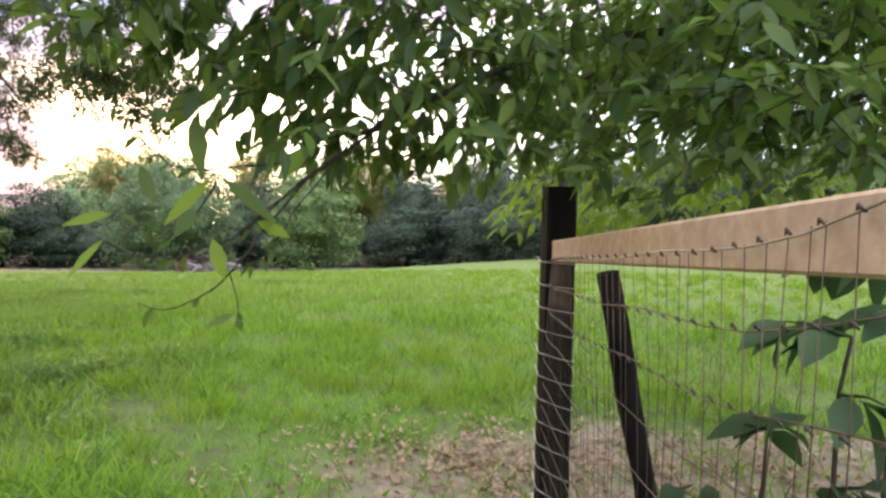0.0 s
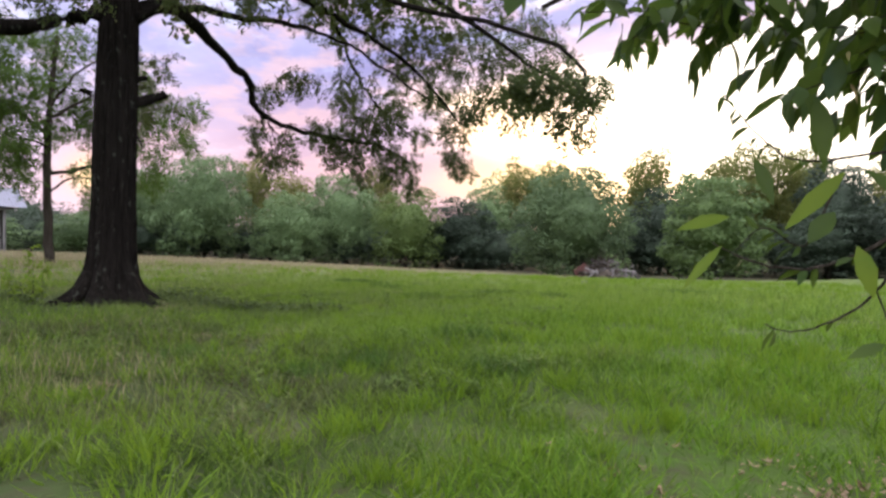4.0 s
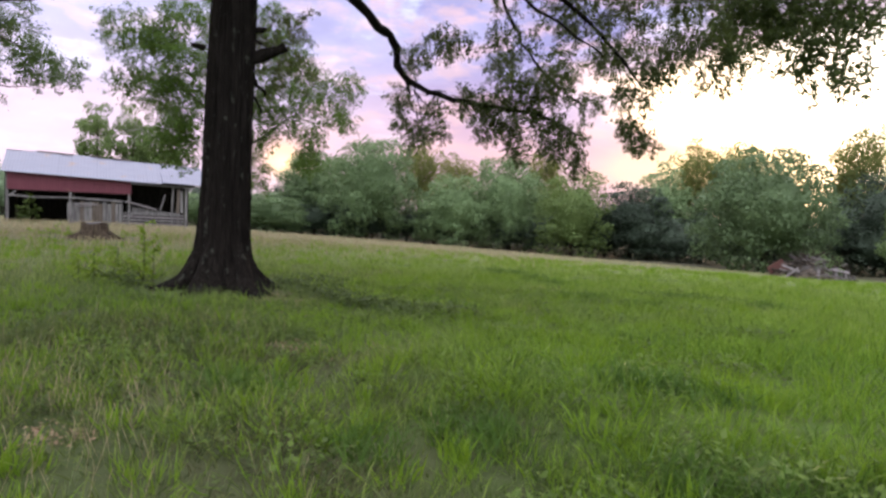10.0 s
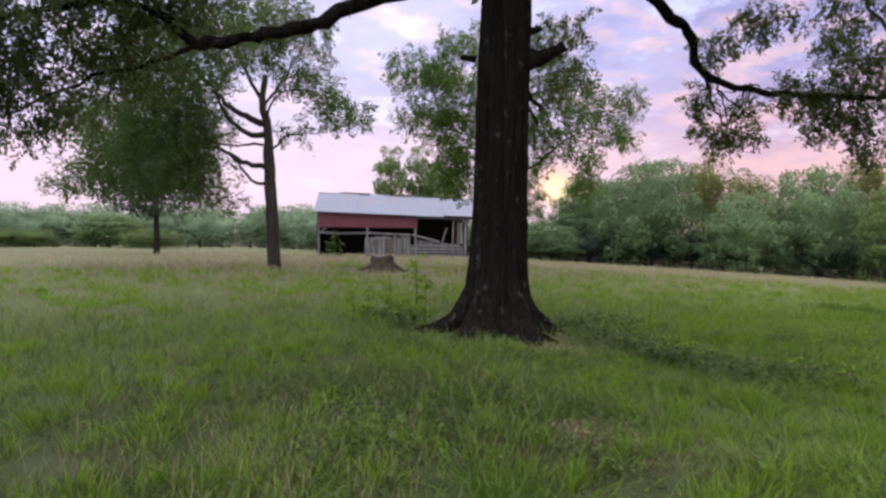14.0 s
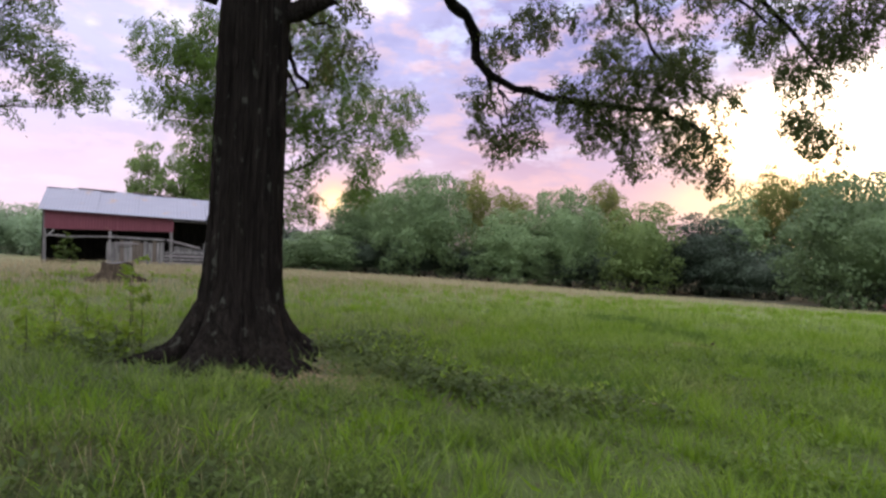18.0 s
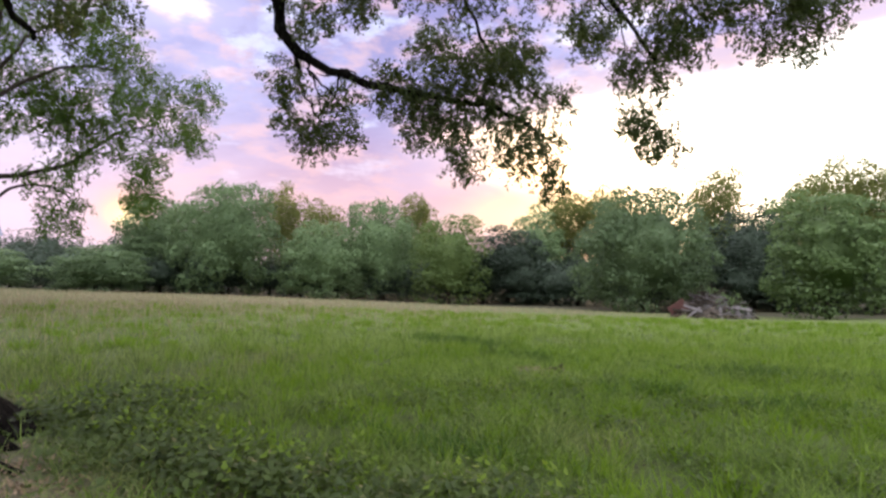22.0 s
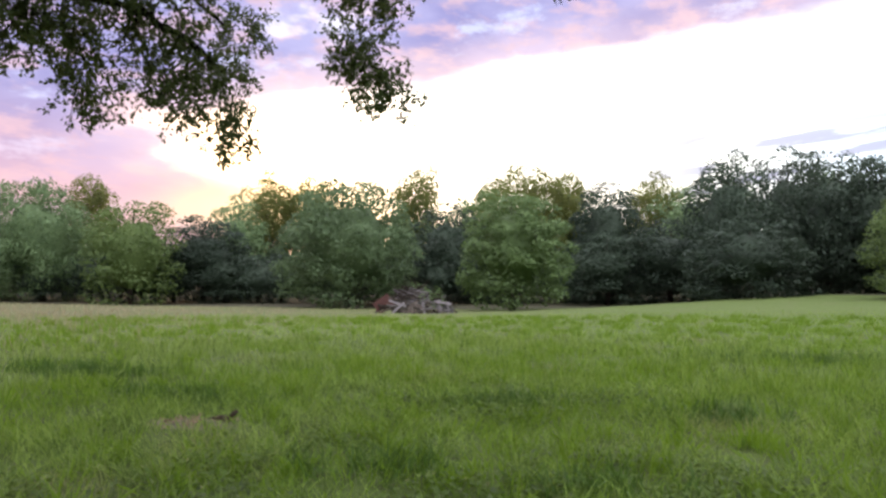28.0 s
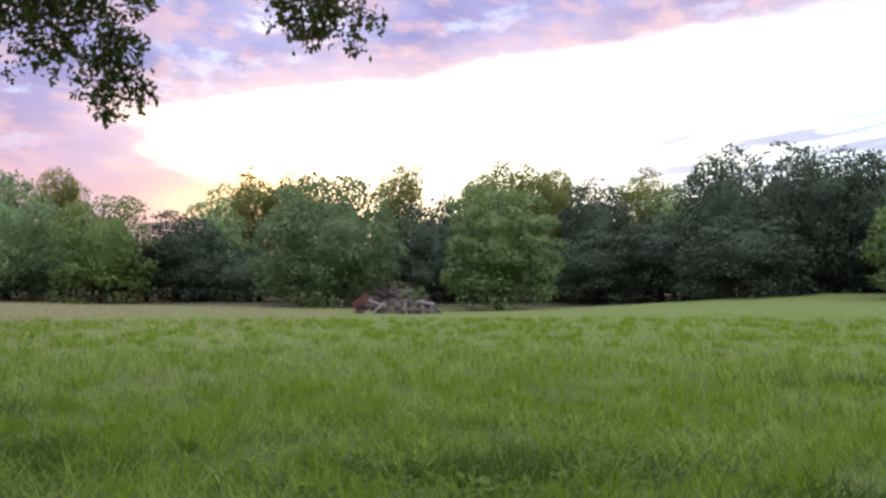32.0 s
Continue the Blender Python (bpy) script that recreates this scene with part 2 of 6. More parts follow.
def meadow(k):
    """Colour of the field by place: fresh green with deeper and dry patches, some darkened for shade."""
    v = k.coords((1, 1, 0.2))
    big = k.noise(v, 0.16, 4)
    mid = k.noise(v, 0.9, 3)
    green = k.mix(k.ramp(big, 0.35, 0.65), (0.128, 0.238, 0.020), (0.205, 0.305, 0.030))
    green = k.mix(k.math("MULTIPLY", k.ramp(k.noise(v, 4.6, 4), 0.48, 0.66), 0.6), green, (0.070, 0.128, 0.018))
    green = k.mix(k.ramp(mid, 0.52, 0.72), green, (0.080, 0.165, 0.022))
    # random darker patches standing in for shadowed gaps in taller grass
    green = k.mix(k.math("MULTIPLY", k.ramp(k.noise(v, 0.42, 5), 0.53, 0.66), 0.75), green, (0.055, 0.125, 0.014))
    sep = k.t.nodes.new("ShaderNodeSeparateXYZ")
    k.t.links.new(k.coords(), sep.inputs[0])
    green = k.mix(k.math("MULTIPLY", k.ramp(sep.outputs[0], -2.0, -13.0), 0.4), green, (0.250, 0.335, 0.092))
    green = k.mix(k.math("MULTIPLY", k.math("MULTIPLY", k.ramp(sep.outputs[0], -5.0, -10.0), k.ramp(sep.outputs[1], 15.0, 9.0)), 0.65), green, (0.130, 0.150, 0.066))
    green = k.mix(k.math("MULTIPLY", k.ramp(sep.outputs[0], -6.0, -1.5), 0.4), green, (0.112, 0.245, 0.016))
    green = k.mix(k.math("MULTIPLY", k.ramp(sep.outputs[0], -11.5, -20.0), 0.6), green, (0.290, 0.320, 0.130))
    # darker green between the fence and the oak, shade put into the colour
    deepened = k.math("MULTIPLY", k.math("MULTIPLY", k.ramp(sep.outputs[0], -1.6, -3.4), k.ramp(sep.outputs[0], -12.0, -9.0)), k.ramp(sep.outputs[1], 7.5, 5.0))
    deepened = k.math("MULTIPLY", deepened, k.math("ADD", 0.62, k.math("MULTIPLY", k.ramp(k.noise(v, 1.1, 5), 0.36, 0.58), 0.5)))
    green = k.mix(deepened, green, (0.060, 0.098, 0.022))
    green = k.mix(k.math("MULTIPLY", k.ramp(sep.outputs[1], 24.0, 46.0), 0.75), green, (0.130, 0.170, 0.060))
    far = k.ramp(sep.outputs[0], -21.0, -33.0)
    far2 = k.ramp(sep.outputs[1], 17.0, 42.0)
    dry = k.math("MAXIMUM", k.math("MULTIPLY", far, 0.95), k.math("MULTIPLY", k.math("MULTIPLY", far2, 0.5), k.ramp(sep.outputs[0], -4.0, -24.0)))
    dry = k.math("MULTIPLY", dry, k.ramp(k.noise(v, 0.22, 4), 0.30, 0.58))
    small = k.math("MULTIPLY", k.ramp(k.noise(v, 0.55, 4), 0.56, 0.70), 0.5)
    dry = k.math("MAXIMUM", dry, small)
    # worn, brownish sward beside the oak, painted darker for its shaded hollows
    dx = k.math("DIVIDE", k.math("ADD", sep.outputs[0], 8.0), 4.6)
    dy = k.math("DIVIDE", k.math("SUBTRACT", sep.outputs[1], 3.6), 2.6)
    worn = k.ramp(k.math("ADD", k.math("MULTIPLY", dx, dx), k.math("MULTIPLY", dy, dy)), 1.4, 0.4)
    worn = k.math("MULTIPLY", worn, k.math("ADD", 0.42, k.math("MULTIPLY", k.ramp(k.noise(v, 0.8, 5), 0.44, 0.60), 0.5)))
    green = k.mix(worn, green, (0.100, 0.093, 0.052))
    green = k.mix(k.math("MULTIPLY", k.ramp(sep.outputs[1], 7.5, 17.0), 0.65), green, (0.270, 0.365, 0.088))
    return k.mix(dry, green, (0.300, 0.248, 0.150))


def grass_mat(name, vary=1.0):
    k = Mat(name, 0.85)
    k.p.inputs["Specular IOR Level"].default_value = 0.08
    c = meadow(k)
    one = k.island()
    c = k.mix(k.math("MULTIPLY", k.ramp(one, 0.72, 0.95), 0.45 * vary), c, (0.26, 0.34, 0.07))
    c = k.mix(k.math("MULTIPLY", k.ramp(one, 0.55, 0.15), 0.68 * vary), c, (0.038, 0.070, 0.014))
    k.color(c)
    k.translucent(c, 0.26)
    return k.m


def ground_mat():
    k = Mat("meadow_ground", 0.95)
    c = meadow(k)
    v = k.coords()
    pos = k.t.nodes.new("ShaderNodeVectorMath")
    pos.operation = "DISTANCE"
    k.t.links.new(v, pos.inputs[0])
    pos.inputs[1].default_value = (-7, 7, 0)
    # ground darkened for the shade among grass blades, a little more near the walk
    root_shade = k.ramp(pos.outputs["Value"], 36.0, 14.0)
    c = k.mix(k.math("ADD", 0.66, k.math("MULTIPLY", root_shade, 0.06)), c, (0.030, 0.040, 0.012))
    c = k.mix(k.math("MULTIPLY", k.ramp(k.noise(v, 6.0, 5), 0.45, 0.75), k.math("ADD", 0.2, k.math("MULTIPLY", root_shade, 0.8))), c, (0.05, 0.05, 0.022))
    # bare earth by the fence and under the oak
    sep = k.t.nodes.new("ShaderNodeSeparateXYZ")
    k.t.links.new(v, sep.inputs[0])
    wob = k.math("MULTIPLY", k.math("SUBTRACT", k.noise(v, 1.6, 4), 0.5), 1.1)

    def spot(cx, cy, rx, ry):
        dx = k.math("DIVIDE", k.math("SUBTRACT", sep.outputs[0], cx), rx)
        dy = k.math("DIVIDE", k.math("SUBTRACT", sep.outputs[1], cy), ry)
        d = k.math("SQRT", k.math("ADD", k.math("MULTIPLY", dx, dx), k.math("MULTIPLY", dy, dy)))
        return k.ramp(k.math("ADD", d, wob), 1.1, 0.75)

    bare = k.math("MAXIMUM", k.math("MULTIPLY", spot(1.5, 3.6, 2.4, 1.0), 0.85), k.math("MULTIPLY", spot(-12.5, 7.1, 1.0, 0.8), 0.6))
    bare = k.math("MAXIMUM", bare, k.math("MULTIPLY", spot(-8.57, 5.82, 0.5, 0.35), 0.35))
    bare = k.math("MAXIMUM", bare, k.math("MULTIPLY", spot(-12.6, 14.35, 0.6, 0.3), 0.7))
    bare = k.math("MAXIMUM", bare, k.math("MULTIPLY", spot(-11.8, 8.1, 1.6, 0.5), 0.45))
    earth = k.mix(k.noise(v, 9.0, 5), (0.11, 0.078, 0.060), (0.23, 0.175, 0.145))
    earth = k.mix(k.math("MULTIPLY", k.ramp(k.noise(v, 2.4, 4), 0.48, 0.6), 0.6), earth, (0.075, 0.095, 0.030))
    c = k.mix(bare, c, earth)
    # dark brown ground under the wood
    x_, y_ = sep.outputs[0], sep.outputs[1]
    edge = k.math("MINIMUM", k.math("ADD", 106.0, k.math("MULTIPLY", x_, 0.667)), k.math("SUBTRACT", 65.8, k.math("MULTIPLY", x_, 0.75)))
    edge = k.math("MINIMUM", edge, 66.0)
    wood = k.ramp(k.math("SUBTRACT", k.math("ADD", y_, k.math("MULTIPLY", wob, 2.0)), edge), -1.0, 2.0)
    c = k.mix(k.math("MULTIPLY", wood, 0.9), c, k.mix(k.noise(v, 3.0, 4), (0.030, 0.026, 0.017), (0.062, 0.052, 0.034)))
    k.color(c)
    k.bump(k.noise(v, 18.0, 5), 0.6, 0.05)
    return k.m


def bark_mat(name, dark, light, scale=1.0, moss=0.10):
    k = Mat(name, 0.95)
    k.p.inputs["Specular IOR Level"].default_value = 0.04
    v = k.coords((9 * scale, 9 * scale, 0.55 * scale))
    ridg = k.noise(v, 1.6, 6, 0.65)
    w = k.t.nodes.new("ShaderNodeTexVoronoi")
    w.feature = "DISTANCE_TO_EDGE"
    w.inputs["Scale"].default_value = 2.2
    k.t.links.new(v, w.inputs["Vector"])
    crack = k.ramp(w.outputs["Distance"], 0.0, 0.16)
    c = k.mix(k.ramp(ridg, 0.3, 0.7), dark, light)
    c = k.mix(k.math("MULTIPLY", k.math("SUBTRACT", 1.0, crack), 0.5), c, dark)
    lichen = k.math("MULTIPLY", k.ramp(k.noise(k.coords((1, 1, 0.6)), 9.0, 6), 0.60, 0.70), moss)
    c = k.mix(lichen, c, (0.24, 0.25, 0.21))
    k.color(c)
    k.bump(k.math("ADD", ridg, k.math("MULTIPLY", crack, 0.5)), 0.8, 0.035)
    return k.m


def wood_mat(name, a, b, along=(1, 1, 1), rough=0.85):
    k = Mat(name, rough)
    k.p.inputs["Specular IOR Level"].default_value = 0.08
    v = k.coords(along, world=False)
    g = k.noise(v, 9.0, 6, 0.6)
    c = k.mix(k.ramp(g, 0.3, 0.7), a, b)
    c = k.mix(k.math("MULTIPLY", k.chance(), 0.35), c, tuple(q * 0.55 for q in a))
    k.color(c)
    k.bump(g, 0.35, 0.01)
    return k.m


def tin_mat():
    k = Mat("weathered_tin", 0.6)
    k.p.inputs["Metallic"].default_value = 0.25
    v = k.coords((1, 1, 1), world=False)
    st = k.noise(k.coords((0.8, 5, 5), world=False), 1.4, 5)
    c = k.mix(st, (0.170, 0.165, 0.225), (0.240, 0.235, 0.300))
    c = k.mix(k.math("MULTIPLY", k.ramp(k.noise(v, 1.1, 5), 0.60, 0.72), 0.6), c, (0.30, 0.19, 0.13))
    k.color(c)
    return k.m


def red_tin_mat():
    k = Mat("red_sheet", 0.6)
    v = k.coords((3, 1, 0.5), world=False)
    c = k.mix(k.noise(v, 1.5, 5), (0.105, 0.026, 0.042), (0.165, 0.050, 0.068))
    c = k.mix(k.math("MULTIPLY", k.ramp(k.noise(k.coords((1, 1, 1), world=False), 1.8, 5), 0.6, 0.75), 0.5), c, (0.22, 0.12, 0.09))
    k.color(c)
    return k.m


GRASS = grass_mat("grass_blades")
GRASS_AFAR = grass_mat("grass_blades_afar", 0.3)
GROUND = ground_mat()
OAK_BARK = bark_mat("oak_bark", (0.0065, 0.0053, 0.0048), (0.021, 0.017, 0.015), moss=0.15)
TREE_BARK = bark_mat("grey_bark", (0.030, 0.024, 0.020), (0.075, 0.060, 0.050), 1.4)
OAK_LEAF = leaf_mat("oak_leaf", (0.030, 0.048, 0.014), (0.080, 0.104, 0.028), 0.40)
PECAN_LEAF = leaf_mat("pecan_leaf", (0.036, 0.070, 0.018), (0.088, 0.130, 0.034), 0.40)
WILLOW_LEAF = leaf_mat("drooping_leaf", (0.040, 0.080, 0.014), (0.095, 0.155, 0.026), 0.42)
SHRUB_LEAF = leaf_mat("shrub_leaf", (0.016, 0.042, 0.022), (0.105, 0.160, 0.024), 0.42, 0.85)
# lit copy of the shrub leaf, with sunlight put into its yellow-green
SHRUB_LIT = leaf_mat("lit_shrub_leaf", (0.075, 0.140, 0.018), (0.190, 0.270, 0.030), 0.5, 0.8)
WOODS_A = leaf_mat("woods_leaf", (0.122, 0.192, 0.088), (0.218, 0.296, 0.136), 0.25, 0.35, 0.65)
# leaves of the far wood, paled so that distance haze is in the colour
WOODS_FAR = leaf_mat("hazed_woods_leaf", (0.150, 0.225, 0.130), (0.250, 0.330, 0.195), 0.25, 0.35, 0.35)
# olive crowns against the sunset, its warm glow put into the leaf colour
WOODS_THIN = leaf_mat("backlit_thin_crown_leaf", (0.100, 0.120, 0.032), (0.190, 0.200, 0.060), 0.5)
WOODS_DARK = leaf_mat("dark_woods_leaf", (0.036, 0.058, 0.040), (0.080, 0.110, 0.070), 0.2, 0.35, 0.6)
WOODS_PALE = leaf_mat("pale_woods_leaf", (0.096, 0.150, 0.056), (0.165, 0.235, 0.088), 0.30)
WOODS_LIME = leaf_mat("lime_woods_leaf", (0.090, 0.140, 0.042), (0.160, 0.215, 0.070), 0.3)
WEED_LEAF = leaf_mat("weed_leaf", (0.085, 0.150, 0.018), (0.200, 0.275, 0.032), 0.45)
GREY_WOOD = wood_mat("grey_boards", (0.115, 0.105, 0.11), (0.25, 0.23, 0.235), (1, 1, 0.12))
BROWN_WOOD = wood_mat("brown_boards", (0.095, 0.073, 0.062), (0.20, 0.165, 0.148), (1, 1, 0.12))
RAIL_WOOD = wood_mat("sawn_rail", (0.35, 0.245, 0.165), (0.47, 0.345, 0.245), (0.2, 3, 3), 0.75)
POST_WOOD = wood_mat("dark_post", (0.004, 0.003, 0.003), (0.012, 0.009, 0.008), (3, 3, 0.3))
PALE_WOOD = wood_mat("bleached_planks", (0.15, 0.13, 0.14), (0.30, 0.265, 0.28), (0.3, 2, 2))
RUST_WOOD = wood_mat("rust_planks", (0.075, 0.036, 0.034), (0.13, 0.062, 0.055), (0.3, 2, 2))
# barn boards with shade put into their colour, for the interior and fascia
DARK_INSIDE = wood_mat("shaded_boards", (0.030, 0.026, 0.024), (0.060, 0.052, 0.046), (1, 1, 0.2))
TIN, RED = tin_mat(), red_tin_mat()
def wire_mat(name, a, b):
    k = Mat(name, 0.45)
    k.p.inputs["Metallic"].default_value = 0.7
    k.color(k.mix(k.noise(k.coords(), 30, 3), a, b))
    return k.m


# one kind of wire in two tones: dark against the field, bright where lit
WIRE = wire_mat("weathered_wire", (0.10, 0.08, 0.07), (0.04, 0.028, 0.022))
WRAP_WIRE = wire_mat("lit_galvanised_wire", (0.42, 0.40, 0.38), (0.18, 0.14, 0.12))



# ---- mesh helpers ----
def mesh_quads(name, V, mat):
    """A mesh of loose quads from an array (n, 4, 3)."""
    n = len(V)
    me = bpy.data.meshes.new(name)
    me.vertices.add(4 * n)
    me.vertices.foreach_set("co", np.asarray(V, np.float32).ravel())
    me.loops.add(4 * n)
    me.loops.foreach_set("vertex_index", np.arange(4 * n, dtype=np.int32))
    me.polygons.add(n)
    me.polygons.foreach_set("loop_start", np.arange(0, 4 * n, 4, dtype=np.int32))
    me.update(calc_edges=True)
    me.materials.append(mat)
    return me


def blades(P, D, S, length, width, curl, mid=0.45):
    """Diamond leaves: base P, way D, side S (unit rows), per-leaf length, width and droop of the tip."""
    D, S = np.asarray(D), np.asarray(S)
    length, width = np.asarray(length)[:, None], np.asarray(width)[:, None]
    up = np.cross(D, S)
    m = P + D * length * mid + up * (np.asarray(curl)[:, None] * length * 0.35)
    tip = P + D * length - up * (np.asarray(curl)[:, None] * length * 0.35)
    return np.stack([P, m + S * width / 2, tip, m - S * width / 2], 1)


def unit(a):
    return a / np.maximum(np.linalg.norm(a, axis=-1, keepdims=True), 1e-9)


def part(name, bm, mat, parent, label=""):
    me = bpy.data.meshes.new(name)
    if isinstance(bm, bmesh.types.BMesh):
        bm.to_mesh(me)
        bm.free()
    else:
        me = bm
    if mat and not me.materials:
        me.materials.append(mat)
    ob = new(name, me)
    ob.parent = parent
    if label:
        tagged(ob, label)
    return ob


def tube(bm, pts, radii, sides=8, rnd=None, caps=True):
    """A tapered tube along points, into a bmesh."""
    pts = [Vector(p) for p in pts]
    rings, ref = [], Vector((0.31, 0.87, 0.37))
    for n, p in enumerate(pts):
        way = (pts[min(n + 1, len(pts) - 1)] - pts[max(n - 1, 0)]).normalized()
        a = way.cross(ref)
        if a.length < 0.1:
            a = way.cross(Vector((1, 0, 0)))
        a.normalize()
        b = way.cross(a)
        ring = []
        for k in range(sides):
            w = 2 * math.pi * k / sides
            r = radii[n] * (1 + (rnd.uniform(-0.1, 0.1) if rnd else 0))
            ring.append(bm.verts.new(p + (a * math.cos(w) + b * math.sin(w)) * r))
        rings.append(ring)
    for r0, r1 in zip(rings, rings[1:]):
        for k in range(sides):
            f = bm.faces.new((r0[k], r0[(k + 1) % sides], r1[(k + 1) % sides], r1[k]))
            f.smooth = True
    if caps:
        bm.faces.new(rings[0][::-1])
        bm.faces.new(rings[-1])


def tube_mesh(pts, radii, sides=8, rnd=None):
    bm = bmesh.new()
    tube(bm, pts, radii, sides, rnd)
    return bm


def curve_pts(pts, n=6, rnd=None, wob=0.0):
    """Points on a smooth line through the given ones."""
    P = [Vector(p) for p in pts]
    out = []
    for i in range(len(P) - 1):
        a, b, c, d = P[max(i - 1, 0)], P[i], P[i + 1], P[min(i + 2, len(P) - 1)]
        for k in range(n):
            t = k / n
            q = 0.5 * ((2 * b) + (c - a) * t + (2 * a - 5 * b + 4 * c - d) * t * t + (3 * b - a - 3 * c + d) * t ** 3)
            if rnd and (i or k):
                q += Vector((rnd.uniform(-wob, wob), rnd.uniform(-wob, wob), rnd.uniform(-wob, wob)))
            out.append(q)
    out.append(P[-1])
    return out


def board(bm, a, b, w, t, up=(0, 0, 1), jit=0.0, rnd=None):
    """A bevelled plank from a to b, w wide along up, t thick."""
    a, b = Vector(a), Vector(b)
    x = (b - a).normalized()
    u = Vector(up)
    u = (u - x * u.dot(x)).normalized()
    s = x.cross(u)
    e = min(w, t) * 0.12
    prof = [(-w / 2, -t / 2 + e), (-w / 2 + e, -t / 2), (w / 2 - e, -t / 2), (w / 2, -t / 2 + e), (w / 2, t / 2 - e), (w / 2 - e, t / 2), (-w / 2 + e, t / 2), (-w / 2, t / 2 - e)]
    r0 = [bm.verts.new(a + u * p + s * q) for p, q in prof]
    r1 = [bm.verts.new(b + u * p + s * q) for p, q in prof]
    for k in range(8):
        bm.faces.new((r0[k], r0[(k + 1) % 8], r1[(k + 1) % 8], r1[k]))
    bm.faces.new(r0[::-1])
    bm.faces.new(r1)


def board_mesh(*args, **kw):
    bm = bmesh.new()
    board(bm, *args, **kw)
    bmesh.ops.recalc_face_normals(bm, faces=bm.faces)
    return bm


# ---- ground ----
HEIGHTS_NEAR = [(0, 0, 0.05), (0, 4.2, 0.08), (-1.2, 1.3, 0.10), (-3.6, 3.1, -0.02), (-5.7, 6.9, -0.02), (-6.5, 4.6, -0.17), (-7.9, 6.1, -0.17), (-9, 9, -0.26),
                (-9.4, 11.3, -0.29), (-10.7, 8.4, -0.28), (-12.8, 15, -0.46), (-13.6, 6.8, -0.20), (-28, 7.3, -0.12), (-26, 3.5, -0.08), (-28, 11.7, -0.22)]
HEIGHTS_FAR = [(-46, 12, -0.34), (-20, 49.5, -2.2), (-14.6, 61.7, -2.7), (-5, 71, -2.6), (2.3, 62, -1.3), (10, 62.7, -0.8), (-56, 70, -3.9), (-82, 54, -3.2), (-61, 43, -2.2),
               (-51, -4, -0.25), (-60, -16, -0.35), (0, -15, 0.2), (15, 10, 0.4), (12, 40, -0.4), (-30, -25, 0.2), (-120, 0, -1.5)]
_c = np.array(HEIGHTS_NEAR + HEIGHTS_FAR, float)
_r = np.sqrt(((_c[:, None, :2] - _c[None, :, :2]) ** 2).sum(-1) + 9.0)
_w = np.linalg.solve(_r + 0.02 * np.eye(len(_c)), _c[:, 2])


def height(x, y):
    x, y = np.atleast_1d(np.asarray(x, float)), np.atleast_1d(np.asarray(y, float))
    r = np.sqrt((x[..., None] - _c[:, 0]) ** 2 + (y[..., None] - _c[:, 1]) ** 2 + 9.0)
    z = r @ _w
    z = z + 0.030 * np.sin(1.15 * x + 0.65 * y) * np.cos(0.95 * y - 0.45 * x) + 0.022 * np.sin(2.1 * x - 1.2 * y + 1.0) * np.sin(1.7 * y + 0.8 * x)
    d = np.hypot(x + 20, y - 25)
    k = np.clip((d - 95) / 60, 0, 1)
    return np.clip(z, -6, 2) * (1 - k) - 2.5 * k


def H(x, y):
    return float(height(x, y)[0])


def build_ground():
    n = 190
    s = np.linspace(-1, 1, n)
    g = np.sinh(s * 5.2) / np.sinh(5.2) * 900
    X, Y = np.meshgrid(g - 9, g + 9, indexing="ij")
    Z = np.stack([height(X[i], Y[i]) for i in range(n)])
    idx = np.arange(n * n).reshape(n, n)
    F = np.stack([idx[:-1, :-1], idx[1:, :-1], idx[1:, 1:], idx[:-1, 1:]], -1).reshape(-1, 4)
    me = bpy.data.meshes.new("ground")
    me.from_pydata(np.stack([X, Y, Z], -1).reshape(-1, 3).tolist(), [], F.tolist())
    for p in me.polygons:
        p.use_smooth = True
    me.materials.append(GROUND)
    tagged(new("ground", me), "green meadow ground with dry patches and bare earth", "ground", kind="structure")


build_ground()

# ---- grass ----
WAY = np.array([(0.1, 0), (-1.2, 1.3), (-3.6, 3.1), (-6.5, 4.6), (-7.9, 6.1), (-9, 9), (-9.4, 11.3), (-10, 14)])


def way_distance(P):
    best = np.full(len(P), 1e9)
    for a, b in zip(WAY, WAY[1:]):
        t = np.clip(((P - a) @ (b - a)) / ((b - a) @ (b - a)), 0, 1)
        best = np.minimum(best, np.hypot(*(P - a - t[:, None] * (b - a)).T))
    return best


def bare(P):
    """How bare the ground is: by the fence, at the oak and the stump, inside the barn."""
    d = np.minimum(np.hypot((P[:, 0] - 1.4) / 2.4, (P[:, 1] - 3.6) / 1.0), np.hypot((P[:, 0] + 12.5) / 0.8, (P[:, 1] - 7.1) / 0.6))
    d = np.minimum(d, np.hypot(P[:, 0] + 13.7, P[:, 1] - 6.85) / 1.35)
    d = np.minimum(d, np.hypot(P[:, 0] + 27.6, P[:, 1] - 7.6) / 1.7)
    d = np.minimum(d, np.hypot((P[:, 0] + 12.6) / 0.55, (P[:, 1] - 14.35) / 0.25))
    d = np.minimum(d, np.hypot(P[:, 0] + 8.57, P[:, 1] - 5.82) / 0.4)
    d = np.minimum(d, np.hypot((P[:, 0] + 7.0) / 0.62, (P[:, 1] - 3.15) / 0.42) + 0.5)
    d = np.minimum(d, np.hypot((P[:, 0] + 11.8) / 1.1, (P[:, 1] - 8.15) / 0.34) + 0.1)
    return d


